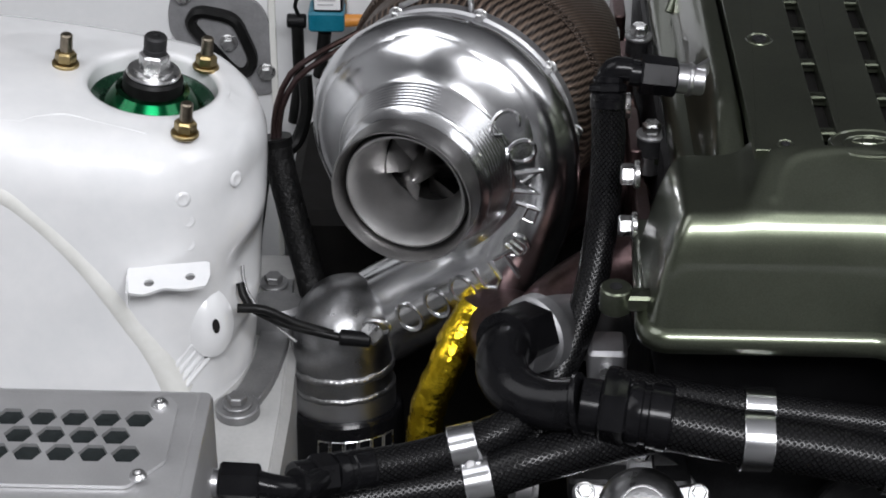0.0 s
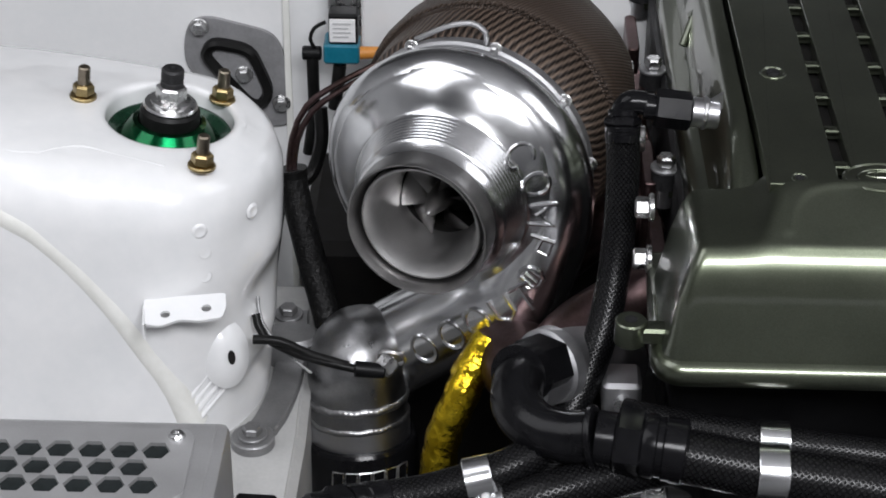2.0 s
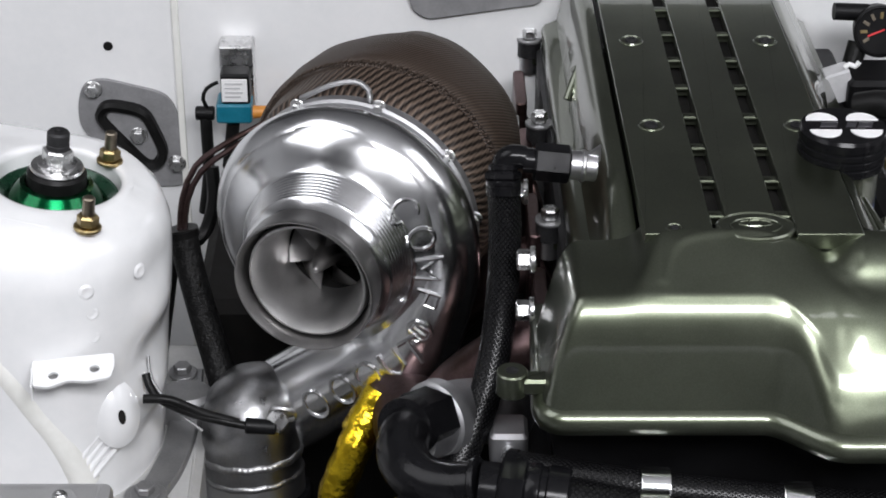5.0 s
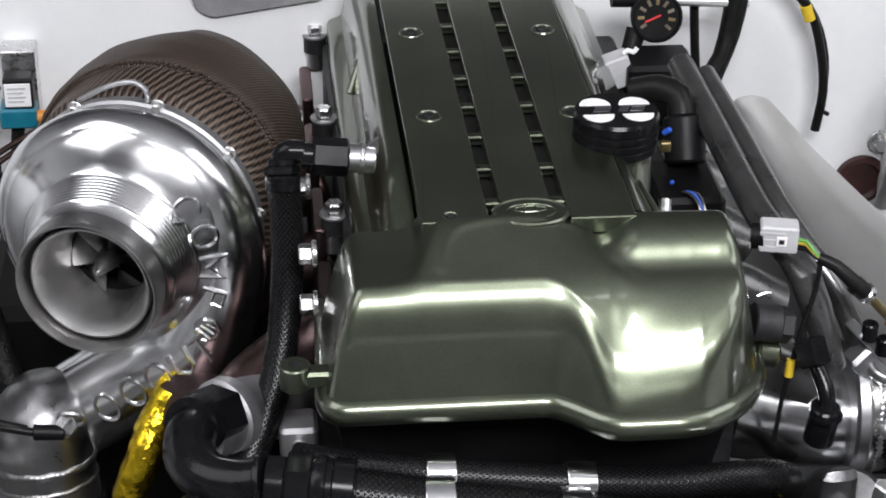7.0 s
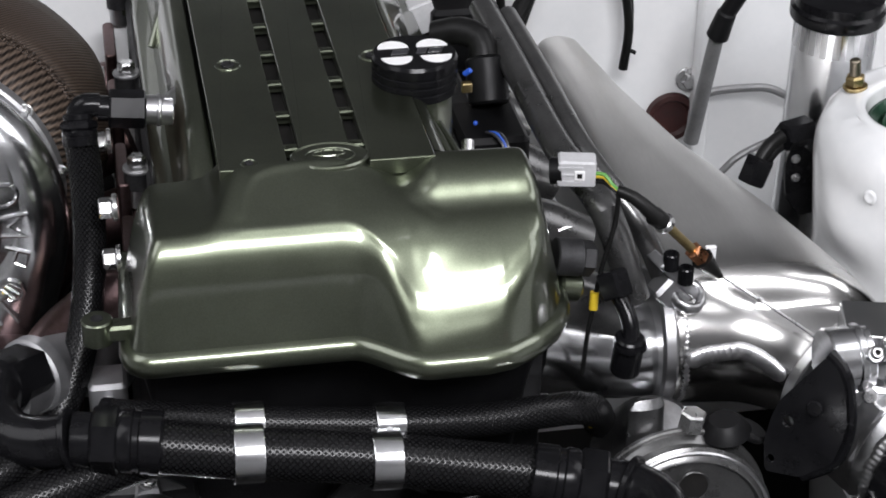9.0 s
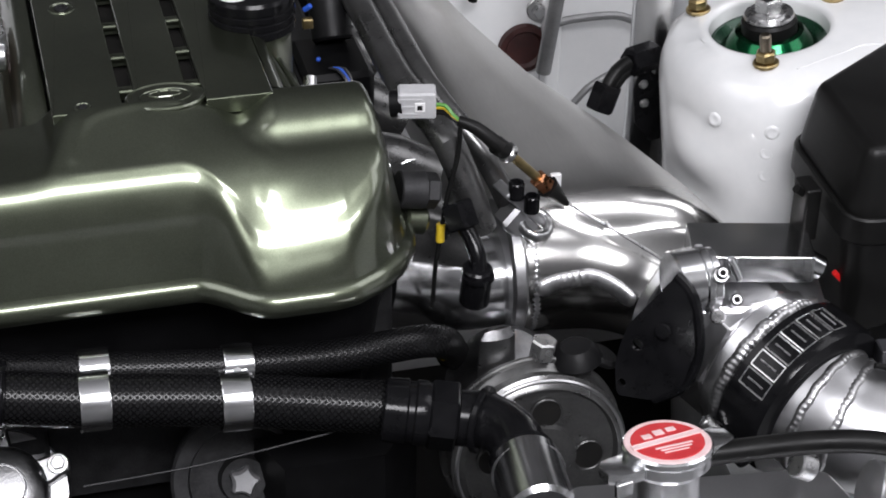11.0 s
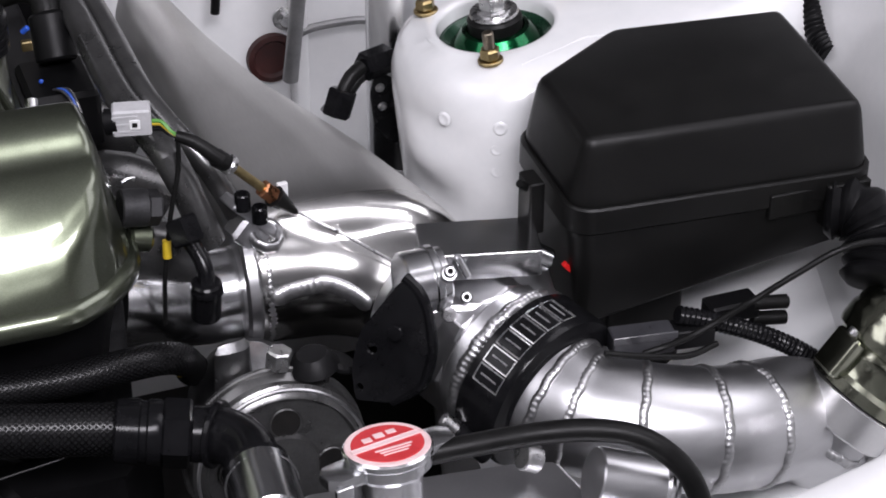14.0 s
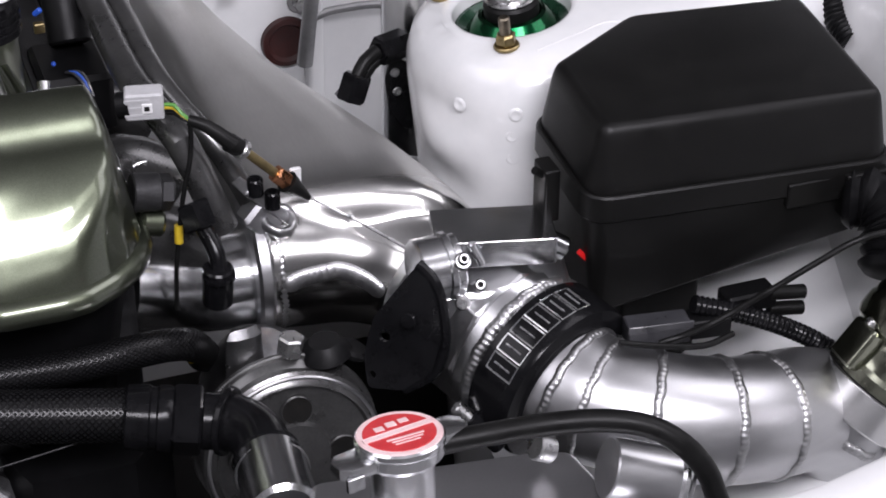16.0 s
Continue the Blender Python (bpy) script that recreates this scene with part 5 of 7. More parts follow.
def glide(x, table):
    """Cubic steps through a table, level with its neighbours' slopes."""
    xs, ys = [p[0] for p in table], [p[1] for p in table]
    if x <= xs[0]:
        return ys[0]
    if x >= xs[-1]:
        return ys[-1]
    i = max(k for k in range(len(xs)) if xs[k] <= x)
    m = [(ys[min(k + 1, len(xs) - 1)] - ys[max(k - 1, 0)]) / (xs[min(k + 1, len(xs) - 1)] - xs[max(k - 1, 0)]) for k in (i, i + 1)]
    h = xs[i + 1] - xs[i]
    t = (x - xs[i]) / h
    return (2 * t ** 3 - 3 * t * t + 1) * ys[i] + (t ** 3 - 2 * t * t + t) * h * m[0] + (3 * t * t - 2 * t ** 3) * ys[i + 1] + (t ** 3 - t * t) * h * m[1]


def front_height(x, y):
    d = float(np.min(np.hypot(RIM[:, 0] - x, RIM[:, 1] - y)))
    f = ease((x - 0.258) / (0.052 + 0.045 * ease((y - 1.004) / 0.03)))
    # flat badge panel that bends down to the ridge, and the low shoulder beside it
    cap = glide(x, [(0.11, -0.0175), (0.176, -0.0168), (0.196, 0.0004), (0.289, 0.0004), (0.330, -0.0205), (0.43, -0.0205)])
    left = -0.0205 + 0.40 * (y - 1.030)
    roof = soft_min(left, cap, 0.003)
    bulge = FLANGE + glide(y - 0.982, BULGE) - 2.0 * (x - 0.366) ** 2 * (1 - ease((y - 1.000) / 0.050))
    roof = roof * (1 - f) + soft_min(bulge, -0.0200, 0.006) * f
    # the sensor housing across the rear corner
    end = ease((x - 0.304) / 0.026)
    if end > 0 and y > HOUSING[0][0]:
        roof = max(roof, roof * (1 - end) + end * glide(y, HOUSING))
    wall = FLANGE + d * (4.6 + 0.6 * f)
    return soft_min(wall, roof, 0.034 - 0.010 * f)


def front_cover():
    bm = bmesh.new()
    near = [0, 0.0002, 0.0006, 0.0012, 0.002, 0.003, 0.0042, 0.0057, 0.0075, 0.0095, 0.012]
    xs = [0.118 + d for d in near] + list(np.linspace(0.132, 0.402, 130)) + [0.4165 - d for d in near[::-1]]
    ds = [0, 0.0005, 0.001, 0.0016, 0.0024, 0.0033, 0.0043, 0.0054, 0.0067, 0.008, 0.0095, 0.011, 0.013, 0.0155, 0.0185, 0.022]
    rows = []
    for x in xs:
        y0 = nose(x)
        ys = [y0 + d for d in ds] + list(np.linspace(y0 + 0.0245, float(np.interp(x, [0.188, 0.196, 0.296, 0.306, 0.334, 0.412, 0.417], [1.112, 1.0905, 1.0905, 1.098, 1.095, 1.092, 1.095])), 44))
        rows.append([bm.verts.new((x, y, front_height(x, y))) for y in ys])
    for a, b in zip(rows, rows[1:]):
        for k in range(len(a) - 1):
            bm.faces.new((a[k], a[k + 1], b[k + 1], b[k]))
    for _ in range(9):
        bmesh.ops.smooth_vert(bm, verts=[v for v in bm.verts if v.co.z > -0.07], factor=0.5, use_axis_x=False, use_axis_y=False, use_axis_z=True)
    # raised arched edge of the badge panel
    arch = smooth_path([(0.1955, 1.050, 0), (0.2010, 1.068, 0), (0.2120, 1.0815, 0), (0.236, 1.0870, 0), (0.262, 1.0875, 0), (0.290, 1.0845, 0), (0.305, 1.0750, 0), (0.3165, 1.0590, 0), (0.3270, 1.0490, 0)], 0.002)
    crest = np.array([(p.x, p.y) for p in arch])
    for v in bm.verts:
        if 0.185 < v.co.x < 0.335 and v.co.y > 1.04:
            gap = float(np.min(np.hypot(crest[:, 0] - v.co.x, crest[:, 1] - v.co.y)))
            v.co.z += 0.0009 * math.exp(-(gap / 0.0034) ** 2)
    # the saddle between panel and housing is drawn out smoothly
    saddle = [v for row in rows for v in row[:-1] if 0.296 < v.co.x < 0.330 and v.co.y > 1.066]
    for _ in range(20):
        bmesh.ops.smooth_vert(bm, verts=saddle, factor=0.5, use_axis_x=False, use_axis_y=False, use_axis_z=True)
    for a, b in zip(rows, rows[1:]):
        if b[0].co.x > 0.325:
            back = [(v.co.x, v.co.y + s, v.co.z - t) for v in (a[-1], b[-1]) for s, t in ((0.0012, 0.0008), (0.0022, 0.003), (0.003, 0.075))]
            va, vb = [bm.verts.new(c) for c in back[:3]], [bm.verts.new(c) for c in back[3:]]
            for p, q in zip([a[-1]] + va, va):
                k = ([a[-1]] + va).index(p)
                bm.faces.new((p, q, vb[k], ([b[-1]] + vb)[k]))
    bmesh.ops.remove_doubles(bm, verts=bm.verts, dist=1e-6)
    return bm


part("front_cover", front_cover(), olive, engine, "rounded olive front cover with a bulge", 80)
lip = [(x, nose(x)) for x in np.linspace(0.118, 0.4165, 90)] + [(0.4165, 1.145), (0.118, 1.145)]
part("front_flange", loft(lip, [(FLANGE - 0.0175, 0.001), (FLANGE - 0.017, -0.003), (FLANGE - 0.0145, -0.0062), (FLANGE - 0.0085, -0.0076), (FLANGE - 0.003, -0.0062), (FLANGE + 0.0003, -0.0025), (FLANGE + 0.0015, 0.003)]), olive, engine, "rolled olive lip", 70)
# ear on the exhaust side
e0 = Vector((0.098, 1.040, -0.077))
bm = rod(e0 - Vector((0, 0, 0.018)), e0, 0.0105, None, None, 28, 0.001)
block(e0.x, e0.y - 0.007, e0.z - 0.016, 0.124, e0.y + 0.007, e0.z - 0.004, 0.002, 0.002, bm)
ear = part("mounting_ear", bm, olive, engine, "olive mounting ear")
part("ear_hole", rod(e0 - Vector((0, 0, 0.0005)), e0 + Vector((0, 0, 0.0004)), 0.0042, None, None, 24), grime, ear, "dark bolt hole")
# black belt cover below
belt = chamfered([(0.120, 1.15), (0.120, 1.045), (0.28, 1.043), (0.305, 1.014), (0.35, 1.0), (0.39, 1.01), (0.412, 1.06), (0.412, 1.15)], 0.015)
part("belt_cover", loft(belt, [(-0.48, 0.04), (-0.3, 0.03), (-0.17, 0.012), (-0.113, 0.0), (-0.111, 0.003)]), black_plastic, engine, "black plastic belt cover")

# oil filler cap on its neck
cap_at = Vector((0.340, 1.208, -0.018))
CM = Matrix.Translation(cap_at) @ Matrix.Rotation(radians(-1), 4, "X")
filler = thing("oil_filler_cap", cap_at, "round black anodised oil filler cap with pale cut-out marks", "oil cap")
part("neck", lathe([(0.031, -0.06), (0.029, -0.03), (0.028, 0.0095), (0, 0.0095)], CM, 40), olive, filler, "olive filler neck")
prof = [(0, 0.009), (0.0295, 0.009), (0.0315, 0.0105), (0.0315, 0.012)]
for k in range(1, 4):
    zz = 0.006 + 0.006 * k
    prof += [(0.0315, zz + 0.0035), (0.0305, zz + 0.0042), (0.0305, zz + 0.0052), (0.0315, zz + 0.006)]
prof += [(0.0315, 0.036), (0.0300, 0.0385), (0, 0.0385)]
part("cap_body", lathe(prof, CM, 64), black_ano, filler, smooth=30)
for sx in (-1, 1):
    for sy in (-1, 1):
        o = [(sx * 0.0145 + 0.0115 * math.cos(t), sy * 0.0078 + sy * 0.0125 * math.sin(t)) for t in np.linspace(0, math.pi, 18)]
        part("pale_mark", plate(o, 0.0006, CM @ Matrix.Translation((0, 0, 0.0384))), paper, filler)
for x, w in ((-0.012, 0.012), (0.004, 0.007), (0.014, 0.010)):
    part("grey_mark", plate([(x - w / 2, -0.0034), (x + w / 2, -0.0034), (x + w / 2 + 0.003, 0.0046), (x - w / 2 + 0.003, 0.0046)], 0.0006, CM @ Matrix.Translation((0, 0, 0.0384))), smoke_plastic, filler)

# ---------------------------------------------------------------- intake side
TA, TB = Vector((0.6301, 1.0485, -0.1864)), Vector((0.6623, 0.9759, -0.1989))  # throttle bore, rear and front
td = (TB - TA).normalized()
plenum = thing("intake_plenum", (0.6, 1.25, -0.3), "brushed aluminium intake plenum with a rounded front end", "intake plenum")
bm = bmesh.new()
rows = []
NK = 48
stations = [(s_ / 24, 0.0) for s_ in range(25)] + [(1.0, radians(7.5 * k)) for k in range(1, 13)]
for s, th in stations:
    y = 1.50 - 0.400 * s
    right = float(np.interp(y, [1.03, 1.08, 1.125, 1.2, 1.3, 1.4, 1.5], [0.690, 0.684, 0.674, 0.644, 0.597, 0.570, 0.552]))
    cx, wx = (0.499 + right) / 2, (right - 0.499) / 2
    wx *= 0.86 + 0.14 * math.cos(th)
    wz = 0.060 * max(0.05, math.cos(th))
    lean_ = min(1.0, max(0.0, (s - 0.55) / 0.45))
    row = []
    for k in range(NK):
        a = 2 * math.pi * k / NK
        c, d = math.cos(a), math.sin(a)
        dx = wx * math.copysign(abs(c) ** 0.42, c)
        dz = wz * math.copysign(abs(d) ** 0.55, d)
        row.append(bm.verts.new((cx + dx, y - 0.026 * math.sin(th) - 0.22 * (dx + 0.06) * lean_ ** 2, -0.176 + dz + 0.006 * (1 - (dx / wx) ** 2) - 0.28 * max(0.0, dx) ** 2 / wx)))
    rows.append(row)
for a, b in zip(rows, rows[1:]):
    for k in range(NK):
        bm.faces.new((a[k], a[(k + 1) % NK], b[(k + 1) % NK], b[k]))
bm.faces.new(rows[0])
bm.faces.new(rows[-1][::-1])
shell = bm
# welded elbow at the nose of the plenum, its flange and stub
EL = [(0.411, 1.100, -0.171), (0.467, 1.100, -0.183), (0.492, 1.10, -0.184), (0.507, 1.10, -0.184)]
part("inlet_stub", tube(EL, 0.0355, None, 48), polished, plenum, "polished aluminium stub", 80)
c1, cd_ = Vector((0.508, 1.103, -0.175)), Vector((1, -0.05, 0)).normalized()
part("flange_ring", rod(c1 - cd_ * 0.008, c1 + cd_ * 0.004, 0.0530, None, None, 64, 0.0025), satin_alu, plenum, "raised flange")
part("weld_seam", weld(c1 + cd_ * 0.010, cd_, 0.0502, 0.0042), weld_metal, plenum)
# centre line of the elbow, from the flange round to the throttle
BEND = [c1, c1 + cd_ * 0.02]
for k in range(13):
    q = k / 12
    h0, h1, h2, h3 = Vector((0.548, 1.100, -0.177)), Vector((0.580, 1.100, -0.1776)), Vector((0.6166, 1.0772, -0.1817)), TA
    BEND.append((1 - q) ** 3 * h0 + 3 * (1 - q) ** 2 * q * h1 + 3 * (1 - q) * q * q * h2 + q ** 3 * h3)
tube(BEND, lambda q: 0.0525 - 0.0045 * q, shell, 64, raw=True)
body = part("plenum_body", shell, plenum_alu, plenum, "satin aluminium shell that runs into a polished elbow", 180)
fuse_shell = body.modifiers.new("shell", "REMESH")
fuse_shell.mode, fuse_shell.voxel_size, fuse_shell.use_smooth_shade = "VOXEL", 0.0026, True
soften = body.modifiers.new("soften", "SMOOTH")
soften.factor, soften.iterations = 0.5, 34
bm = bmesh.new()
seam = smooth_path([tuple(p) for p in BEND], 0.0034)
for k in range(4, int(len(seam) * 0.80)):
    q = k / (len(seam) * 0.80)
    a = radians(1 + 15 * math.sin(math.pi * q ** 0.8) + 9 * q)
    t_ = (seam[k + 1] - seam[k - 1]).normalized()
    n_ = t_.cross(Vector((0, 0, 1))).normalized()
    n_ = n_ * math.cos(a) + Vector((0, 0, 1)) * math.sin(a)
    lathe([(0.0074, -0.0012), (0.0064, 0.0010), (0.0036, 0.0022), (0, 0.0025)], place(seam[k] + n_ * (0.0523 - 0.0036 * q), n_), 10, bm)
part("weld_seam", bm, weld_metal, plenum)

# fuel rail, injector hoses and runner
frail = thing("fuel_rail", (0.428, 1.100, -0.016), "round polished fuel rail along the intake side", "fuel rail")
part("rail_tube", tube([(0.430, 1.390, -0.030), (0.436, 1.280, -0.037), (0.438, 1.150, -0.038), (0.454, 1.080, -0.050), (0.477, 1.070, -0.118)], 0.0112, None, 24, 0.02), rail_metal, frail)
part("rail_edge", tube([(0.449, 1.380, -0.034), (0.454, 1.270, -0.038), (0.457, 1.150, -0.041), (0.486, 1.100, -0.076), (0.504, 1.090, -0.116)], 0.0085, None, 16, 0.02), rail_metal, frail)
run = thing("intake_runner", (0.43, 1.25, -0.25), "row of aluminium intake runners beneath the rail", "intake runners")
for k in range(5):
    y = 1.10 + 0.1 * k
    part("runner", tube([(0.40, y, -0.14), (0.43, y, -0.13), (0.47, y, -0.15)], 0.024, None, 20, 0.012), rail_metal, run)
aeroline = thing("fuel_line", (0.458, 1.030, -0.128), "black fuel line with anodised fittings", "hose")
part("upper_nut", hexbar((0.453, 1.055, -0.084), (0.457, 1.045, -0.100), 0.0125), black_ano, aeroline)
part("line", tube([(0.455, 1.050, -0.095), (0.460, 1.040, -0.104), (0.463, 1.030, -0.115), (0.462, 1.025, -0.126)], 0.0062), black_ano, aeroline)
part("lower_socket", rod((0.462, 1.026, -0.121), (0.461, 1.030, -0.153), 0.0108, 0.0108, None, 24, 0.0015), black_ano, aeroline)
part("lower_ring", rod((0.462, 1.025, -0.126), (0.462, 1.025, -0.129), 0.0118), black_ano, aeroline)

# side sensor and plug on the front cover
ss = thing("cam_sensor", (0.426, 1.060, -0.075), "grey hexagon plug in the side of the olive cover", "sensor")
part("body", rod((0.413, 1.060, -0.071), (0.432, 1.060, -0.074), 0.0135, None, None, 28, 0.001), grime, ss)
part("hexagon", hexbar((0.431, 1.060, -0.074), (0.441, 1.060, -0.076), 0.0128), grime, ss)
part("lower_boss", rod((0.417, 1.060, -0.095), (0.433, 1.060, -0.099), 0.0105, None, None, 24, 0.002), olive, ss)
cl = thing("spring_clip", (0.423, 1.070, -0.058), "small bent steel wire clip", "clip")
part("wire", tube([(0.418, 1.070, -0.057), (0.423, 1.070, -0.055), (0.427, 1.070, -0.055), (0.426, 1.070, -0.057)], 0.0012, None, 6), zinc, cl)
conn = thing("white_connector", (0.431, 1.080, -0.018), "pale grey plug connector with green and black wires", "connector")
c0 = Vector((0.431, 1.080, -0.015))
CMt = Matrix.Translation(c0) @ Matrix.Rotation(radians(-12), 4, "Z") @ Matrix.Scale(0.9, 4)
part("shell", block(-0.0145, -0.009, -0.011, 0.0145, 0.009, 0.011, 0.002, 0.0015, None, CMt), grey_plastic, conn)
for k in (-1, 0, 1):
    part("rib", block(-0.0148, -0.0095, k * 0.006 - 0.001, 0.004, -0.0088, k * 0.006 + 0.001, 0.0003, 0.0002, None, CMt), grey_plastic, conn)
part("latch", block(-0.002, -0.0105, -0.004, 0.006, -0.0092, 0.004, 0.0006, 0.0004, None, CMt), paper, conn)
part("latch_slot", block(0.0, -0.0108, -0.002, 0.004, -0.0104, 0.002, 0.0003, 0.0002, None, CMt), dark_hole, conn)
part("collar", rod((0.414, 1.085, -0.017), (0.422, 1.082, -0.016), 0.0095), black_plastic, conn)
for mat, dy in ((wire_green, 0), (yellow, 4), (rubber, 9), (rubber, 14)):
    a_ = (0.443, 1.078, -0.018)
    o_ = Vector((0, 0, -0.00042 * dy))
    part("wire", tube([tuple(Vector(a_) + o_), tuple(Vector((0.450, 1.075, -0.018)) + o_), tuple(Vector((0.454, 1.070, -0.023)) + o_ * 0.5), (0.460, 1.068, -0.029)], 0.0016, None, 6), mat, conn)
part("wire_sheath", tube([(0.458, 1.070, -0.028), (0.469, 1.065, -0.032), (0.480, 1.060, -0.041), (0.486, 1.058, -0.046)], lambda s: 0.004 + 0.0018 * s, None, 16), rubber, conn)
tagw = thing("tagged_wire", (0.440, 1.050, -0.138), "thin black wire with a yellow tape tag", "wire")
part("wire", tube([(0.459, 1.068, -0.029), (0.457, 1.065, -0.052), (0.448, 1.060, -0.084), (0.443, 1.055, -0.108), (0.438, 1.050, -0.132), (0.436, 1.050, -0.166)], 0.0018, None, 8), rubber, tagw)
part("tape", rod((0.443, 1.056, -0.101), (0.442, 1.054, -0.114), 0.0032), yellow, tagw, "yellow tape tag")

# throttle cable and bracket
cable = thing("throttle_cable", (0.524, 1.070, -0.091), "throttle cable with a brass ferrule and copper nut", "cable")
part("boot_end", rod((0.482, 1.060, -0.044), (0.494, 1.062, -0.055), 0.0068, 0.0062, None, 24, 0.0012), rubber, cable)
part("boot_collar", rod((0.490, 1.061, -0.051), (0.494, 1.062, -0.055), 0.0074, 0.0072, None, 24, 0.001), zinc, cable)
part("ferrule", rod((0.493, 1.062, -0.054), (0.517, 1.068, -0.081), 0.0034, 0.0034, None, 16), brass_zinc, cable, "brass ferrule")
part("nut", hexbar((0.516, 1.068, -0.080), (0.525, 1.070, -0.090), 0.0068), copper, cable, "copper coloured nut")
part("tip", rod((0.525, 1.070, -0.090), (0.542, 1.073, -0.109), 0.0085, 0.002, None, 20), rubber, cable)
part("inner_wire", tube([(0.540, 1.073, -0.107), (0.568, 1.060, -0.123), (0.597, 1.030, -0.135), (0.605, 1.010, -0.139)], 0.0012, None, 6, 0.03), zinc, cable)
part("crimp", rod((0.567, 1.061, -0.122), (0.570, 1.060, -0.124), 0.0022), zinc, cable)
brk = thing("cable_bracket", (0.516, 1.080, -0.127), "welded aluminium cable bracket with black screws", "bracket")
b0 = Vector((0.519, 1.085, -0.108))
Mb = Matrix.Translation(b0) @ Matrix.Rotation(radians(-33), 4, "Z") @ Matrix.Rotation(radians(-35), 4, "Y")
Mb = Matrix.Translation(b0) @ frame_on(Vector((0.525, 1.070, -0.090)) - Vector((0.493, 1.062, -0.054)))
part("plate", block(-0.011, -0.012, -0.030, 0.011, -0.004, 0.022, 0.003, 0.001, None, Mb), cast_alu, brk)
part("foot", block(-0.009, -0.03, -0.012, 0.009, -0.010, 0.018, 0.004, 0.003, None, Mb), cast_alu, brk)
part("weld_blob", weld((0.519, 1.075, -0.125), (0.1, -0.4, 0.8), 0.0105, 0.0062, None, 9), weld_metal, brk)
for p in ((0.502, 1.070, -0.084), (0.514, 1.070, -0.097)):
    q = Vector(p)
    part("screw", lathe([(0, -0.012), (0.0058, -0.012), (0.0058, 0.0), (0.005, 0.001), (0.003, 0.001), (0.0028, -0.003), (0, -0.003)], Matrix.Translation(q), 24), black_ano, brk, "black socket screw")
clip_w = thing("white_clip", (0.533, 1.075, -0.088), "small white plastic clip", "clip")
part("clip_body", block(-0.004, -0.002, -0.006, 0.004, 0.002, 0.006, 0.001, 0.0005, None, Matrix.Translation((0.533, 1.076, -0.090))), paper, clip_w)

# throttle body
tb = thing("throttle", (0.62, 0.98, -0.25), "polished billet throttle body with a black cam plate", "throttle body")
part("bore", rod(TA + (TB - TA) * 0.35, TB, 0.0490, 0.0565, None, 64, 0.002), machined, tb)
m8 = place(TA + td * 0.024, td)
face = m8.to_3x3().inverted() @ Vector((-0.26, -0.27, 0.93))
facet = math.atan2(face.y, face.x)
prism = [(0.0596 * math.cos(facet + radians(22.5 + 45 * k)), 0.0596 * math.sin(facet + radians(22.5 + 45 * k))) for k in range(8)]
part("body_block", loft(chamfered(prism, 0.002), [(0, 0.0015), (0.0015, 0), (0.050, 0), (0.052, 0.0015)], None, m8), machined, tb, "milled eight-sided throttle housing", 20)
part("rear_flange", rod(TA - td * 0.004, TA + td * 0.006, 0.0515, None, None, 64, 0.0015), machined, tb)
part("bore_flange", rod(TB - td * 0.004, TB + td * 0.010, 0.0580, None, None, 56, 0.002), machined, tb)
part("weld_seam", weld(TB + td * 0.012, td, 0.0590, 0.0052), weld_metal, tb)
# machined block on top
t0 = Vector((0.655, 0.998, -0.126))
Mt = Matrix.Translation(t0) @ Matrix.Rotation(radians(-14), 4, "Z")
part("top_block", block(-0.044, -0.018, -0.008, 0.042, 0.028, 0.013, 0.003, 0.0006, None, Mt), polished, tb)
part("lower_block", block(-0.05, -0.034, -0.075, 0.052, 0.02, -0.020, 0.006, 0.003, None, Mt), machined, tb)
part("hub_boss", rod(Mt @ Vector((-0.058, -0.018, -0.010)), Mt @ Vector((-0.028, -0.010, -0.010)), 0.0240, None, None, 36, 0.0015), polished, tb)
part("link_arm", loft(circle(0, 0, 0.0062, 24), [(-0.012, 0), (0.002, 0), (0.003, 0.001)], None, place((0.622, 0.974, -0.119), (-0.15, -0.75, 0.64))), cast_bright, tb)
part("link_arm", rod((0.629, 0.978, -0.108), (0.636, 0.972, -0.124), 0.0034, 0.0032, None, 16, 0.001), polished, tb)
for p in ((0.622, 0.9725, -0.1165), (0.632, 0.9665, -0.1365)):
    part("screw", ring(p, (-0.15, -0.75, 0.64), 0.0044, 0.0022, 0.004, None, 24, 0.0012), cast_bright, tb)
    part("screw_socket", rod(Vector(p) - Vector((-0.15, -0.75, 0.64)) * 0.001, Vector(p) + Vector((-0.15, -0.75, 0.64)) * 0.002, 0.0023, None, None, 16), dark_hole, tb, "dark screw socket")
for p in ((0.622, 0.975, -0.153), (0.604, 0.986, -0.168)):
    part("screw", rod(p, Vector(p) + Vector((-0.002, -0.008, 0.004)), 0.0055, None, None, 20, 0.001), zinc, tb)
part("boss_step", rod(Mt @ Vector((-0.040, -0.013, -0.010)), Mt @ Vector((-0.034, -0.0115, -0.010)), 0.0258, None, None, 36, 0.001), polished, tb)
q0, q1 = Vector((0.688, 0.985, -0.123)), Vector((0.702, 0.980, -0.130))
part("idle_screw", rod(q0, q1, 0.0098, 0.0088, None, 28, 0.0015), polished, tb, "knurled idle screw")
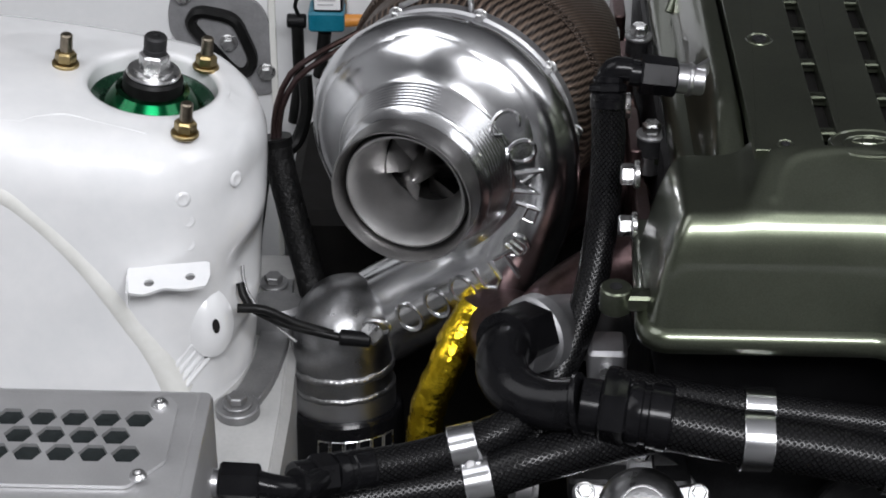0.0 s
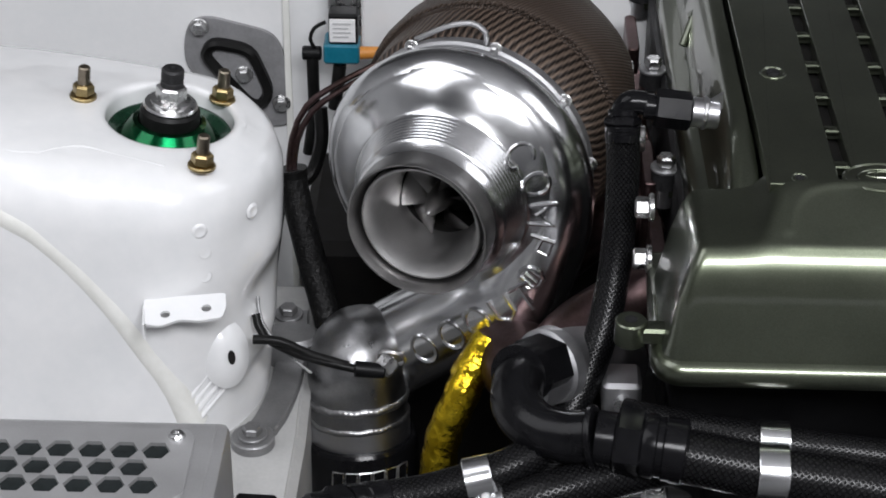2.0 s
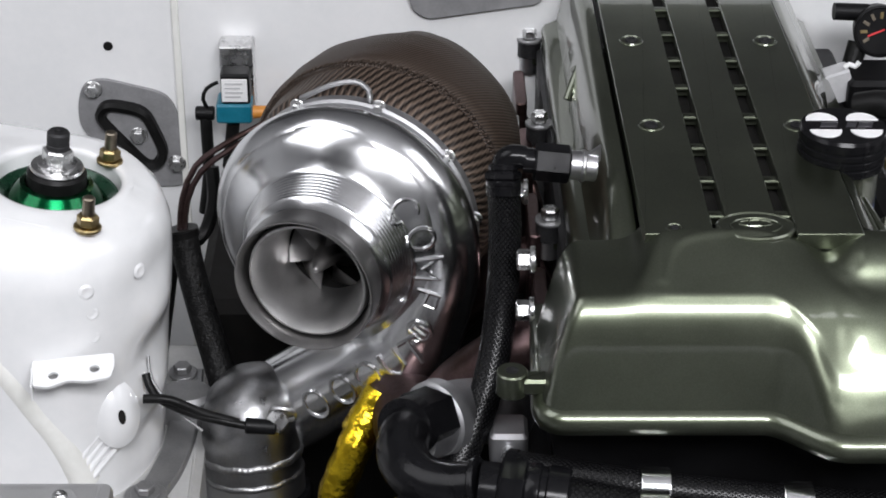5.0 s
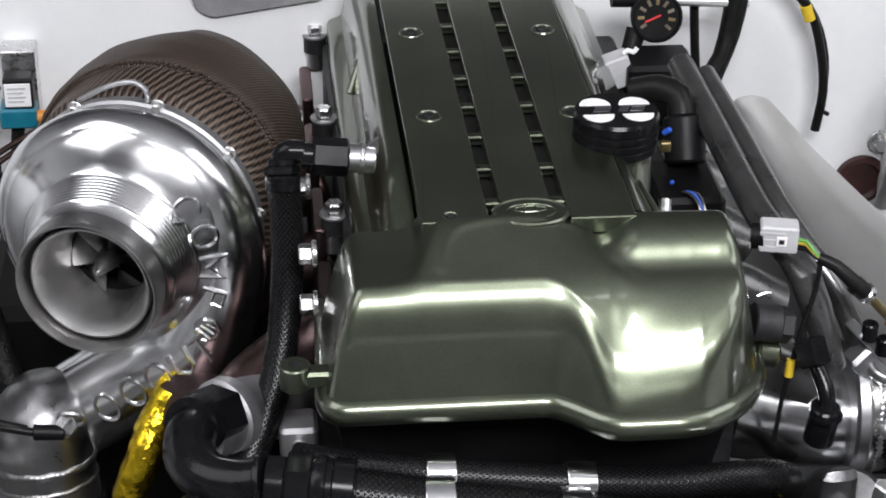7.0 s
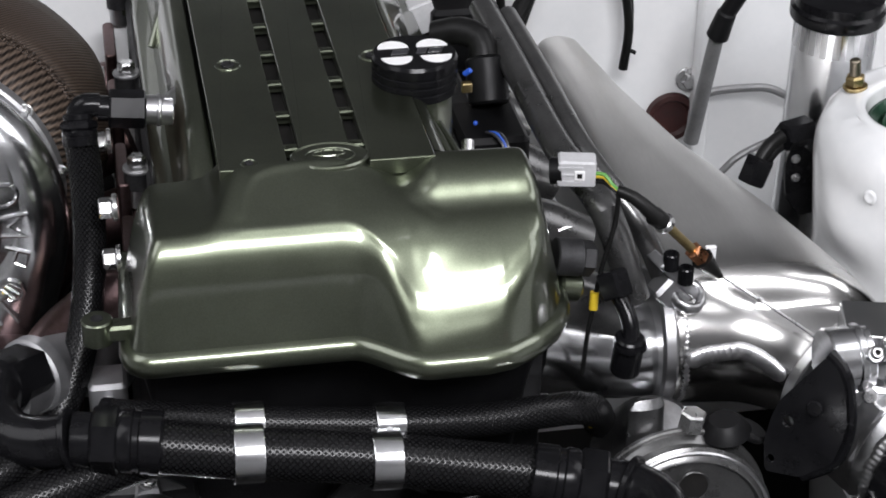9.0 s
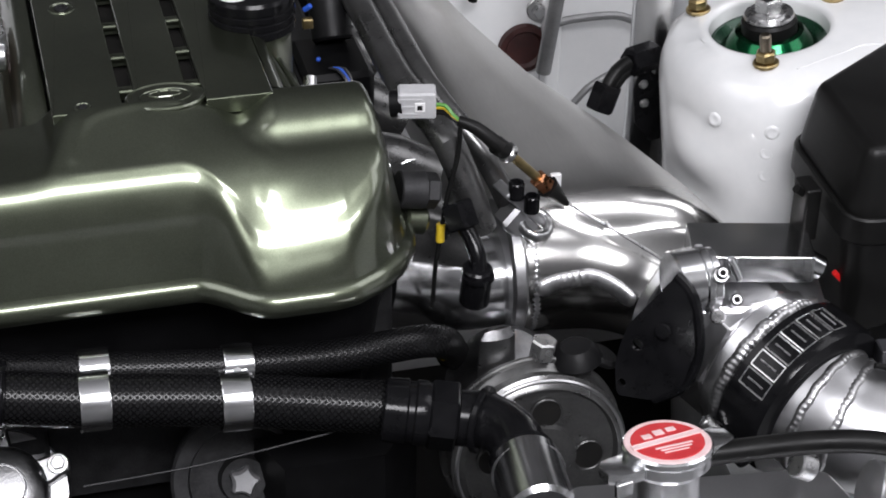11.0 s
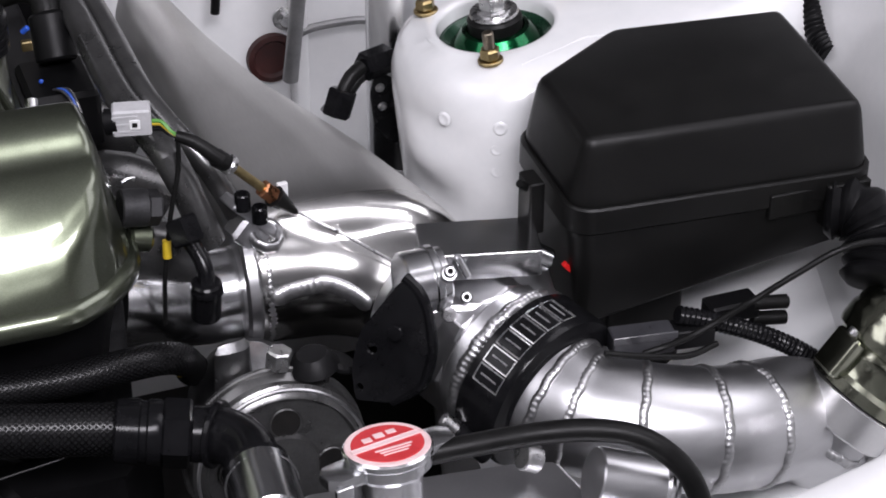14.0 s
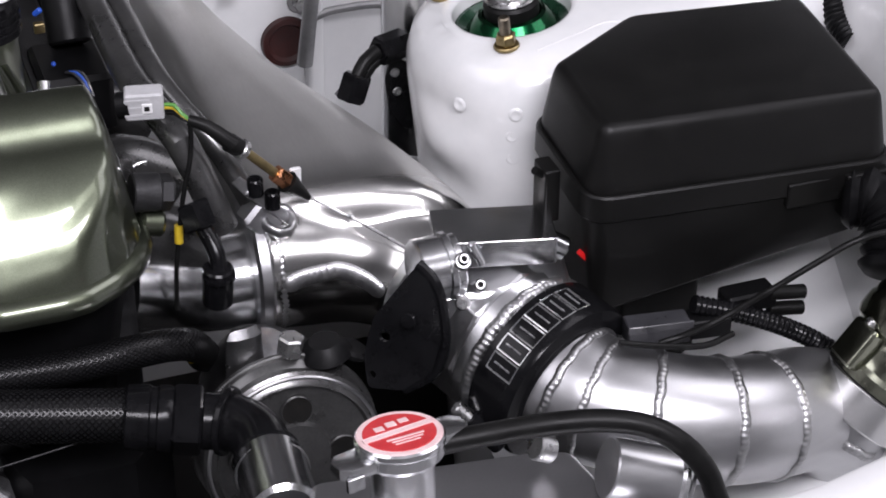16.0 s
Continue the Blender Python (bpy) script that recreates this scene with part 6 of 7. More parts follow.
# black cam plate
cp0 = Vector((0.579, 0.967, -0.1605))
Mcam = place(cp0, (-0.66, -0.70, 0.26)) @ Matrix.Scale(1.027, 4)
o = [(0.000, 0.043), (0.010, 0.037), (0.018, 0.025), (0.025, -0.002), (0.021, -0.028), (0.001, -0.046), (-0.024, -0.050), (-0.029, -0.030), (-0.028, -0.012), (-0.025, 0.002)]
part("cam_plate", holed_plate(chamfered(o, 0.004), [circle(-0.016, -0.010, 0.0042, 18), circle(-0.022, -0.040, 0.0030, 16)], 0.004, Mcam), black_ano, tb, "black cable cam plate")
part("cam_groove", tube([Mcam @ Vector((p[0] * 1.02, p[1] * 1.02, -0.006)) for p in o[0:6]], 0.0042, None, 10, 0.006), black_ano, tb)
part("pivot", rod(Mcam @ Vector((0.001, 0.006, -0.02)), Mcam @ Vector((0.001, 0.006, 0.004)), 0.007, 0.006, None, 24, 0.001), black_ano, tb)
part("return_spring", tube([Mcam @ Vector((0.008 + 0.012 * math.cos(a), 0.004 + 0.012 * math.sin(a), -0.008 - 0.0007 * a)) for a in np.linspace(0, 18, 70)], 0.0012, None, 6, raw=True), grey_steel, tb)

# black clamp and the cold charge pipe
V0 = TB + td * 0.016
clampR = thing("pipe_clamp", V0, "black anodised pipe clamp with silver outlined marks", "clamp", "pipe clamps")
part("clamp_band", lathe([(0.046, 0), (0.0605, 0.0005), (0.0630, 0.003), (0.0630, 0.034), (0.0612, 0.038), (0.0560, 0.0395), (0.0540, 0.0405), (0.046, 0.0415)], place(V0, td), 64), black_ano, clampR)
Mv = place(V0, td)
face = Mv.to_3x3().inverted() @ Vector((-0.15, -0.55, 0.8))
mid_a = math.atan2(face.y, face.x)
for k in range(6):
    bm = bmesh.new()
    loop = []
    for da, h in ((0.0, 0.009), (0.20, 0.009), (0.20, 0.031), (0.0, 0.031), (0.0, 0.009)):
        a = mid_a + 0.72 - 0.235 * k - da
        loop.append(Mv @ Vector((0.0632 * math.cos(a), 0.0632 * math.sin(a), h)))
    tube(loop, 0.0008, bm, 5, raw=True)
    part("outline_mark", bm, zinc, clampR)
    bm = bmesh.new()
    a = mid_a + 0.72 - 0.235 * k - 0.1
    tube([Mv @ Vector((0.0632 * math.cos(a), 0.0632 * math.sin(a), h)) for h in (0.013, 0.027)], 0.0008, bm, 5, raw=True)
    part("outline_mark", bm, zinc, clampR)
h0, h1 = Vector((0.603, 0.935, -0.212)), Vector((0.632, 0.918, -0.240))
part("hinge_pin", rod(h0, h0 + (h1 - h0) * 0.3, 0.0055, 0.0062, None, 20, 0.001), zinc, clampR, "silver pin")
part("hinge_body", rod(h0 + (h1 - h0) * 0.28, h1, 0.0085, 0.0085, None, 20, 0.001), black_ano, clampR)

coldpipe = thing("cold_charge_pipe", (0.78, 0.86, -0.3), "brushed aluminium charge pipe of welded wedges", "pipe")
J = [V0 + td * 0.020, V0 + td * 0.042, Vector((0.6981, 0.9075, -0.2110)), Vector((0.7289, 0.8870, -0.2165)), Vector((0.7767, 0.8734, -0.2244)), Vector((0.8139, 0.8743, -0.2310)), Vector((0.850, 0.884, -0.241)), Vector((0.880, 0.893, -0.260)), Vector((0.905, 0.900, -0.290))]
R_ = 0.0452
sm = smooth_path([tuple(p) for p in J], 0.004)
part("pipe_body", tube(sm, lambda s_: R_ * (1.12 - 0.12 * min(1, s_ * 6)), None, 56, raw=True), satin_alu, coldpipe, smooth=60)
seams = [V0 + td * 0.046, J[2], J[3], J[4], J[5]]
for q in seams:
    stop = min(range(len(sm)), key=lambda i: (sm[i] - q).length)
    ax = (sm[min(stop + 6, len(sm) - 1)] - sm[max(stop - 6, 0)])
    part("weld_seam", weld(sm[stop], ax, R_ * (1.05 if q == seams[0] else 0.992), 0.0040), weld_metal, coldpipe)

# blow-off valve
bov = thing("blow_off_valve", (0.880, 0.865, -0.225), "pale olive anodised blow-off valve on a weld flange", "blow-off valve")
B0, B1 = Vector((0.8894, 0.8683, -0.2322)), Vector((0.9423, 0.8683, -0.1659))
bd = (B1 - B0).normalized()
part("weld_seam", weld(B0 - bd * 0.026, bd, 0.031, 0.004), weld_metal, bov)
part("weld_neck", rod(B0 - bd * 0.03, B0 - bd * 0.012, 0.030, 0.0325, None, 48), satin_alu, bov)
part("lower_flange", rod(B0 - bd * 0.012, B0 + bd * 0.014, 0.040, None, None, 56, 0.0015), satin_bright, bov)
part("split_line", rod(B0 + bd * 0.014, B0 + bd * 0.0152, 0.0392, None, None, 48), dark_hole, bov)
part("valve_body", lathe([(0.040, 0), (0.0405, 0.008), (0.0375, 0.012), (0.0365, 0.026), (0.039, 0.032), (0.0445, 0.037), (0.0455, 0.041), (0.0455, 0.053), (0.0440, 0.056), (0.0440, 0.060), (0.0425, 0.066), (0.0385, 0.0705), (0.0340, 0.0715), (0.0325, 0.0695), (0, 0.0690)], place(B0 + bd * 0.0152, bd), 56), bov_gold, bov, "pale olive valve body")
for k in range(3):
    a = radians(60 + 120 * k)
    Mq = place(B0 + bd * 0.016, bd)
    part("clamp_lug", block(-0.013, -0.008, 0.0, 0.013, 0.007, 0.032, 0.004, 0.002, None, Mq @ Matrix.Rotation(a, 4, "Z") @ Matrix.Translation((0, -0.040, 0.003))), bov_gold, bov)
    part("lug_screw", rod(Mq @ Vector((0.043 * math.sin(a), -0.043 * math.cos(a), 0.034)), Mq @ Vector((0.043 * math.sin(a), -0.043 * math.cos(a), 0.0395)), 0.005, None, None, 16, 0.001), zinc, bov)
part("nipple", rod(B0 + bd * 0.082, B0 + bd * 0.084 + Vector((-0.006, -0.004, 0.018)), 0.004, 0.003), zinc, bov)

# fuse box
fuse = thing("fuse_box", (0.84, 1.05, -0.24), "black plastic fuse box with a sloping lid and side clips", "fuse box")
top = [(0.730, 1.078), (0.7245, 0.978), (0.934, 0.962), (0.954, 1.119), (0.815, 1.133)]
lid_f = chamfered(top, 0.008)
part("lid", loft(lid_f, [(-0.090, -0.0085), (-0.083, -0.009), (-0.077, -0.008), (-0.047, -0.0028), (-0.0415, -0.0015), (-0.0375, 0.0005), (-0.0354, 0.0032), (-0.0348, 0.006)]), box_plastic, fuse, smooth=35)
part("lid_rim", loft(lid_f, [(-0.106, -0.0115), (-0.1045, -0.0132), (-0.0865, -0.0128), (-0.085, -0.0115), (-0.0848, -0.0095), (-0.0875, -0.0085), (-0.0875, -0.004)]), box_plastic, fuse)
part("lower_case", loft(lid_f, [(-0.194, 0.006), (-0.188, 0.0), (-0.125, -0.008), (-0.107, -0.0105), (-0.1065, -0.006)], warp=lambda q: Vector((q.x, q.y, q.z + 0.22 * max(0.0, q.x - 0.744) * min(1.0, max(0.0, (-0.115 - q.z) / 0.07))))), box_plastic, fuse)
part("case_foot", block(0.775, 1.03, -0.36, 0.84, 1.065, -0.17, 0.004, 0.002), box_plastic, fuse)
lt = Vector((0.885, 0.962, -0.098))
part("latch", block(-0.024, -0.010, -0.016, 0.03, 0.004, 0.004, 0.002, 0.001, None, Matrix.Translation(lt)), box_plastic, fuse)
part("latch", block(0.02, -0.016, -0.03, 0.055, 0.004, 0.006, 0.002, 0.001, None, Matrix.Translation(lt)), box_plastic, fuse)
lt = Vector((0.699, 1.010, -0.089))
part("side_clip", block(-0.006, -0.01, -0.03, 0.006, 0.012, 0.012, 0.002, 0.001, None, Matrix.Translation(lt)), box_plastic, fuse)
part("side_clip", rod(lt + Vector((-0.012, -0.004, 0.012)), lt + Vector((0.002, 0, 0.0)), 0.003), box_plastic, fuse)
rc_ = thing("red_clip", (0.711, 0.965, -0.130), "small red plastic terminal cover below the fuse box", "terminal cover")
part("clip_body", block(-0.006, -0.002, -0.002, 0.006, 0.002, 0.002, 0.0008, 0.0006, None, Matrix.Translation((0.719, 0.986, -0.143)) @ Matrix.Rotation(radians(48), 4, "Y")), red_plastic, rc_)


def corrugated(name, pts, r, label, pitch=0.0042, depth=0.14, mat=None):
    t = thing(name, pts[0], label, "conduit", "corrugated conduits")
    path = smooth_path(pts, pitch / 4)
    bm = bmesh.new()
    tube(path, lambda s: r * (1 - depth * (0.5 + 0.5 * math.cos(2 * math.pi * s * len(path) / 4))), bm, 20, raw=True)
    part("ribbed_tube", bm, mat or black_plastic, t, smooth=50)
    return t


corrugated("ribbed_boot", [(0.911, 0.955, -0.114), (0.928, 0.940, -0.114), (0.932, 0.920, -0.130), (0.920, 0.900, -0.149)], 0.0245, "thick ribbed black rubber boot", 0.0100, 0.2)
corrugated("ribbed_conduit", [(0.971, 0.985, -0.127), (0.986, 0.970, -0.157), (0.993, 0.960, -0.178), (1.006, 0.950, -0.211)], 0.0095, "ribbed black cable conduit")
corrugated("ribbed_conduit", [(0.989, 1.160, -0.032), (0.992, 1.140, -0.049), (0.993, 1.120, -0.065), (0.995, 1.100, -0.073)], 0.011, "ribbed black cable conduit")
corrugated("ribbed_conduit", [(0.780, 0.930, -0.163), (0.810, 0.925, -0.173), (0.840, 0.920, -0.186), (0.867, 0.915, -0.201), (0.887, 0.910, -0.215)], 0.0074, "ribbed black cable conduit", mat=black_ano)
cabl = thing("black_cable", (0.923, 0.900, -0.116), "thin black cable across the fuse box", "cable")
part("sheath", tube([(0.739, 0.900, -0.167), (0.771, 0.895, -0.157), (0.811, 0.890, -0.136), (0.846, 0.885, -0.115), (0.877, 0.880, -0.098), (0.913, 0.880, -0.100), (0.958, 0.880, -0.119)], 0.0023, None, 12), rubber, cabl)
part("sheath", tube([(0.709, 0.900, -0.159), (0.737, 0.895, -0.165), (0.772, 0.895, -0.173), (0.797, 0.900, -0.172)], 0.0023, None, 12), rubber, cabl)
pl = thing("grey_plug", (0.756, 0.930, -0.173), "translucent grey plug with a pale lip", "connector")
Mp = Matrix.Translation((0.756, 0.930, -0.178)) @ Matrix.Rotation(radians(-8), 4, "Z")
part("plug_body", block(-0.026, -0.008, -0.009, 0.02, 0.01, 0.008, 0.002, 0.001, None, Mp), smoke_plastic, pl)
part("plug_lip", block(-0.027, -0.0095, 0.004, 0.021, -0.007, 0.010, 0.001, 0.0005, None, Mp), smoke_plastic, pl)
part("plug_end", block(0.02, -0.008, -0.008, 0.05, 0.01, 0.007, 0.002, 0.001, None, Mp), black_plastic, pl)
bc = thing("black_bracket", (0.847, 0.950, -0.183), "black plastic cable bracket under the fuse box", "bracket")
bp = Vector((0.835, 0.950, -0.182))
part("arm", block(-0.02, -0.01, -0.008, 0.02, 0.01, 0.008, 0.003, 0.002, None, Matrix.Translation(bp)), black_plastic, bc)
for k in range(2):
    part("stub", rod(bp + Vector((0.015, -0.006, 0.004 - 0.014 * k)), bp + Vector((0.042, -0.01, 0.002 - 0.014 * k)), 0.0055, None, None, 16, 0.001), rubber, bc)

# right inner wing and wing edge
bm = bmesh.new()
sec = [(0.90, -0.60), (0.905, -0.33), (0.925, -0.285), (0.952, -0.235), (0.976, -0.17), (0.996, -0.10), (1.012, -0.03), (1.02, 0.005), (1.03, 0.010), (1.075, 0.012), (1.085, 0.020), (1.10, 0.038), (1.16, 0.05), (1.4, 0.04)]
rows = [[bm.verts.new((x - 0.06 * (1.3 - y), y, z)) for x, z in sec] for y in np.linspace(0.5, FW, 12)]
for a, b in zip(rows, rows[1:]):
    for k in range(len(sec) - 1):
        bm.faces.new((a[k], a[k + 1], b[k + 1], b[k]))
piece("wall_inner_wing_right", bm, white_paint, "white painted inner wing and wing edge", "inner wing", smooth=50)
bm = bmesh.new()
rows = []
for i in range(12):
    y = 0.62 + 0.085 * i
    rows.append([bm.verts.new((0.66 + 0.33 * k / 8, y, -0.34 + 0.15 * (k / 8) ** 2 + 0.22 * (min(y, 1.08) - 0.95) - 0.3 * max(0.0, y - 1.12) + 0.008 * math.sin(k * 0.8 + i * 0.5))) for k in range(9)])
for a, b in zip(rows, rows[1:]):
    for k in range(8):
        bm.faces.new((a[k], a[k + 1], b[k + 1], b[k]))
piece("wall_apron_right", bm, white_paint, "white painted apron panel below the fuse box", "inner wing", smooth=80)
bm = loft([(0.646, 0.629, -0.070)[:2], (0.701, 0.635, -0.070)[:2], (0.752, 0.646, -0.070)[:2], (0.837, 0.667, -0.070)[:2], (0.800, 0.579, -0.070)[:2], (0.662, 0.584, -0.070)[:2]], [(-0.10, 0.002), (-0.078, 0.0), (-0.072, 0.002), (-0.07, 0.006)])
piece("trim_front_panel", bm, white_paint, "white painted front slam panel", "body panel")

# radiator with its red cap
rad = thing("radiator", (0.5, 0.70, -0.5), "aluminium radiator with a filler neck and red pressure cap", "radiator")
part("top_tank", loft(chamfered([(0.471, 0.838, -0.165)[:2], (0.611, 0.821, -0.165)[:2], (0.636, 0.813, -0.165)[:2], (0.66, 0.66), (0.40, 0.68)], 0.006), [(-0.25, 0), (-0.169, 0), (-0.165, 0.004)]), satin_alu, rad, smooth=30)
RC = Vector((0.511, 0.785, -0.101))
RM = Matrix.Translation(RC) @ Matrix.Rotation(radians(-9), 4, "X")
part("filler_neck", lathe([(0.020, -0.075), (0.020, -0.016), (0.0225, -0.013), (0.0225, -0.008), (0, -0.008)], RM, 48), polished, rad)
cap = part("pressure_cap", lathe([(0.0245, -0.012), (0.0265, -0.010), (0.0265, -0.0035), (0.0275, -0.002), (0.0275, 0.001), (0.0262, 0.0022), (0, 0.0022)], RM, 64), polished, rad, "silver pressure cap")
part("sticker", lathe([(0.0262, 0.0022), (0.0255, 0.0028), (0, 0.0028)], RM, 56), pink_print, cap, "round faded print")
part("sticker_field", lathe([(0.0222, 0.0028), (0.0218, 0.0032), (0, 0.0032)], RM, 56), red_print, cap, "red field")
RT = RM @ Matrix.Rotation(radians(6), 4, "Z")
part("print_bar", plate([(-0.0235, -0.0032), (0.0235, 0.0005), (0.0235, 0.0055), (-0.0235, 0.0018)], 0.0005, RT @ Matrix.Translation((0, 0, 0.0031))), pink_print, cap)
for x, y, w, h in ((-0.0095, 0.0085, 0.006, 0.005), (-0.001, 0.0105, 0.0065, 0.0055), (0.0075, 0.0115, 0.006, 0.0045), (0.001, -0.0065, 0.024, 0.0016), (0.001, -0.0095, 0.020, 0.0014), (0.0, -0.0125, 0.016, 0.0012)):
    part("print_bar", plate([(x - w / 2, y - h / 2), (x + w / 2, y - h / 2), (x + w / 2, y + h / 2), (x - w / 2, y + h / 2)], 0.0005, RT @ Matrix.Translation((0, 0, 0.0031)), None, 0.0001), pink_print, cap)
for s in (-1, 1):
    o = [(s * 0.020, -0.009), (s * 0.034, -0.0085), (s * 0.0385, -0.004), (s * 0.0385, 0.004), (s * 0.034, 0.0085), (s * 0.020, 0.009)]
    part("cap_ear", loft(o if s > 0 else o[::-1], [(-0.011, 0.0), (-0.008, -0.0005), (-0.004, 0.0), (-0.0035, 0.001)], None, RM @ Matrix.Rotation(radians(14), 4, "Z") @ Matrix.Diagonal((1.16, 1.25, 1, 1))), polished, cap)
    part("ear_tab", block(s * 0.033 - 0.005, -0.0105, -0.017, s * 0.033 + 0.005, -0.0075, -0.008, 0.001, 0.0005, None, RM @ Matrix.Rotation(radians(14), 4, "Z") @ Matrix.Diagonal((1.16, 1.25, 1, 1))), polished, cap)
ovf = thing("overflow_hose", (0.544, 0.780, -0.108), "black rubber overflow hose over the radiator", "hose")
part("tube", tube([(0.536, 0.785, -0.113), (0.566, 0.780, -0.110), (0.599, 0.770, -0.104), (0.631, 0.760, -0.102), (0.657, 0.750, -0.106), (0.675, 0.740, -0.117), (0.690, 0.735, -0.137), (0.699, 0.730, -0.163)], 0.0072, None, 24), rubber, ovf)
nk = thing("radiator_outlet", (0.664, 0.760, -0.162), "polished radiator outlet tube", "pipe")
part("tube", rod((0.638, 0.765, -0.144), (0.687, 0.755, -0.160), 0.0195, None, None, 48, 0.001), satin_alu, nk)
part("bead", rod((0.679, 0.757, -0.157), (0.686, 0.755, -0.159), 0.0215, None, None, 48, 0.003), polished, nk)
part("stub", rod((0.605, 0.800, -0.145), (0.616, 0.800, -0.151), 0.009, None, None, 24, 0.001), zinc, nk)

# coolant hose end at the radiator
hx_ = thing("hose_fitting", (0.389, 0.955, -0.184), "black anodised elbow fitting on a silver radiator neck", "hose fitting")
an_fitting("", (0.440, 0.940, -0.186), (0.378, 0.958, -0.179), 0.0225, hx_)
part("elbow", tube([(0.429, 0.945, -0.186), (0.446, 0.935, -0.185), (0.456, 0.915, -0.184), (0.456, 0.885, -0.185)], 0.0195, None, 32), black_ano, hx_)
part("elbow_ring", rod((0.440, 0.940, -0.185), (0.444, 0.937, -0.185), 0.0235, None, None, 40, 0.001), black_ano, hx_)
part("neck_ring", rod((0.457, 0.897, -0.185), (0.457, 0.890, -0.186), 0.0225, None, None, 40, 0.001), black_ano, hx_)
part("neck", rod((0.457, 0.888, -0.184), (0.451, 0.830, -0.182), 0.0235, 0.0235, None, 48, 0.003), polished, hx_, "silver neck")
part("neck_weld", weld((0.456, 0.877, -0.185), Vector((0.451, 0.830, -0.182)) - Vector((0.457, 0.888, -0.184)), 0.0237, 0.002), weld_metal, hx_)

# belt pulley and what lies behind it
pul = thing("pulley", (0.499, 0.960, -0.218), "grey machined belt pulley with holes", "pulley")
pc = Vector((0.495, 0.955, -0.245))
Mpu = place(pc - Vector((0, 0, 0.0035)), (0, -1, 0.12)) @ Matrix.Scale(1.05, 4)
part("rear_rim", lathe([(0.050, -0.040), (0.062, -0.040), (0.0635, -0.0385), (0.062, -0.034), (0.057, -0.028), (0.057, -0.022), (0.0615, -0.016), (0.062, -0.014), (0.060, -0.0125)], Mpu, 72), rail_metal, pul)
part("disc", lathe([(0.060, -0.0125), (0.0555, -0.008), (0.054, -0.0075), (0.052, -0.012), (0.026, -0.012), (0.024, -0.008), (0.0, -0.008)], Mpu, 72), rail_metal, pul)
part("rim_edge", ring(Mpu @ Vector((0, 0, -0.012)), Mpu.to_3x3() @ Vector((0, 0, 1)), 0.0632, 0.0606, 0.002, None, 72), satin_alu, pul)
part("rim_edge", ring(Mpu @ Vector((0, 0, -0.036)), Mpu.to_3x3() @ Vector((0, 0, 1)), 0.0680, 0.0640, 0.0035, None, 72), rail_metal, pul)
for k in range(4):
    a = radians(84 + 90 * k)
    part("hole_edge", ring(Mpu @ Vector((0.034 * math.cos(a), 0.034 * math.sin(a), -0.0112)), Mpu.to_3x3() @ Vector((0, 0, 1)), 0.0122, 0.0108, 0.0012, None, 32), rail_metal, pul)
    part("hole", lathe([(0.011, -0.0112), (0.0105, -0.0105), (0, -0.0118)], Mpu @ Matrix.Translation((0.034 * math.cos(a), 0.034 * math.sin(a), 0)), 28), dark_hole, pul)
alt = thing("pump_casting", (0.483, 1.020, -0.195), "cast aluminium pump housing behind the pulley", "housing")
ac = Vector((0.483, 1.020, -0.205))
part("body", lathe([(0, 0.03), (0.018, 0.028), (0.026, 0.02), (0.038, 0.0), (0.045, -0.03), (0, -0.03)], Matrix.Translation(ac + Vector((0.01, 0.02, -0.02))) @ Matrix.Rotation(radians(25), 4, "X"), 28), cast_bright, alt)
part("fin", loft(rounded([(-0.02, -0.008), (0.012, -0.008), (0.016, 0.008), (-0.01, 0.010)], 2), [(-0.03, 0), (0.012, 0.002), (0.018, 0.006)], None, Matrix.Translation((0.474, 1.010, -0.182))), cast_bright, alt)
part("nut", hexbar((0.503, 1.000, -0.187), (0.505, 1.000, -0.172), 0.0095), zinc, alt)
part("cap", rod((0.530, 1.000, -0.196), (0.528, 1.000, -0.181), 0.019, 0.015, None, 28, 0.004), black_plastic, alt)
part("cap_ring", rod((0.547, 1.000, -0.197), (0.550, 1.000, -0.191), 0.013, None, None, 24, 0.003), black_plastic, alt)
tg = thing("yellow_plug", (0.444, 1.030, -0.189), "small yellow plug at the hose end", "plug")
part("plug_body", block(-0.006, -0.003, -0.010, 0.006, 0.003, 0.010, 0.002, 0.001, None, Matrix.Translation((0.443, 1.030, -0.189))), yellow, tg)
idl = thing("idler_pulley", (0.291, 1.000, -0.253), "grey idler pulley with a star shaped bolt", "pulley")
ic = Vector((0.290, 1.020, -0.273))
Mi = place(ic, (0, -0.9, 0.42))
part("disc", lathe([(0.050, -0.02), (0.052, -0.002), (0.050, 0.0), (0.040, 0.0), (0.038, -0.006), (0.018, -0.006), (0.016, 0.001), (0, 0.001)], Mi, 56), grime, idl)
star = [((0.013 if k % 2 == 0 else 0.008) * math.cos(math.pi * k / 5), (0.013 if k % 2 == 0 else 0.008) * math.sin(math.pi * k / 5)) for k in range(10)]
part("star_bolt", loft(rounded(star, 1), [(0, 0), (0.006, 0), (0.008, 0.002)], None, Mi), cast_alu, idl)
shroud = thing("black_shroud", (0.254, 0.980, -0.233), "black plastic shroud edge below the hoses", "shroud")
part("edge", tube([(0.176, 0.970, -0.216), (0.254, 0.965, -0.209), (0.344, 0.960, -0.194)], 0.0007, None, 6, 0.05), grime, shroud)
part("panel", loft([(0.315, 0.990, -0.226)[:2], (0.387, 0.990, -0.238)[:2], (0.42, 1.03), (0.30, 1.03)], [(-0.34, 0), (-0.245, 0)]), black_plastic, shroud)

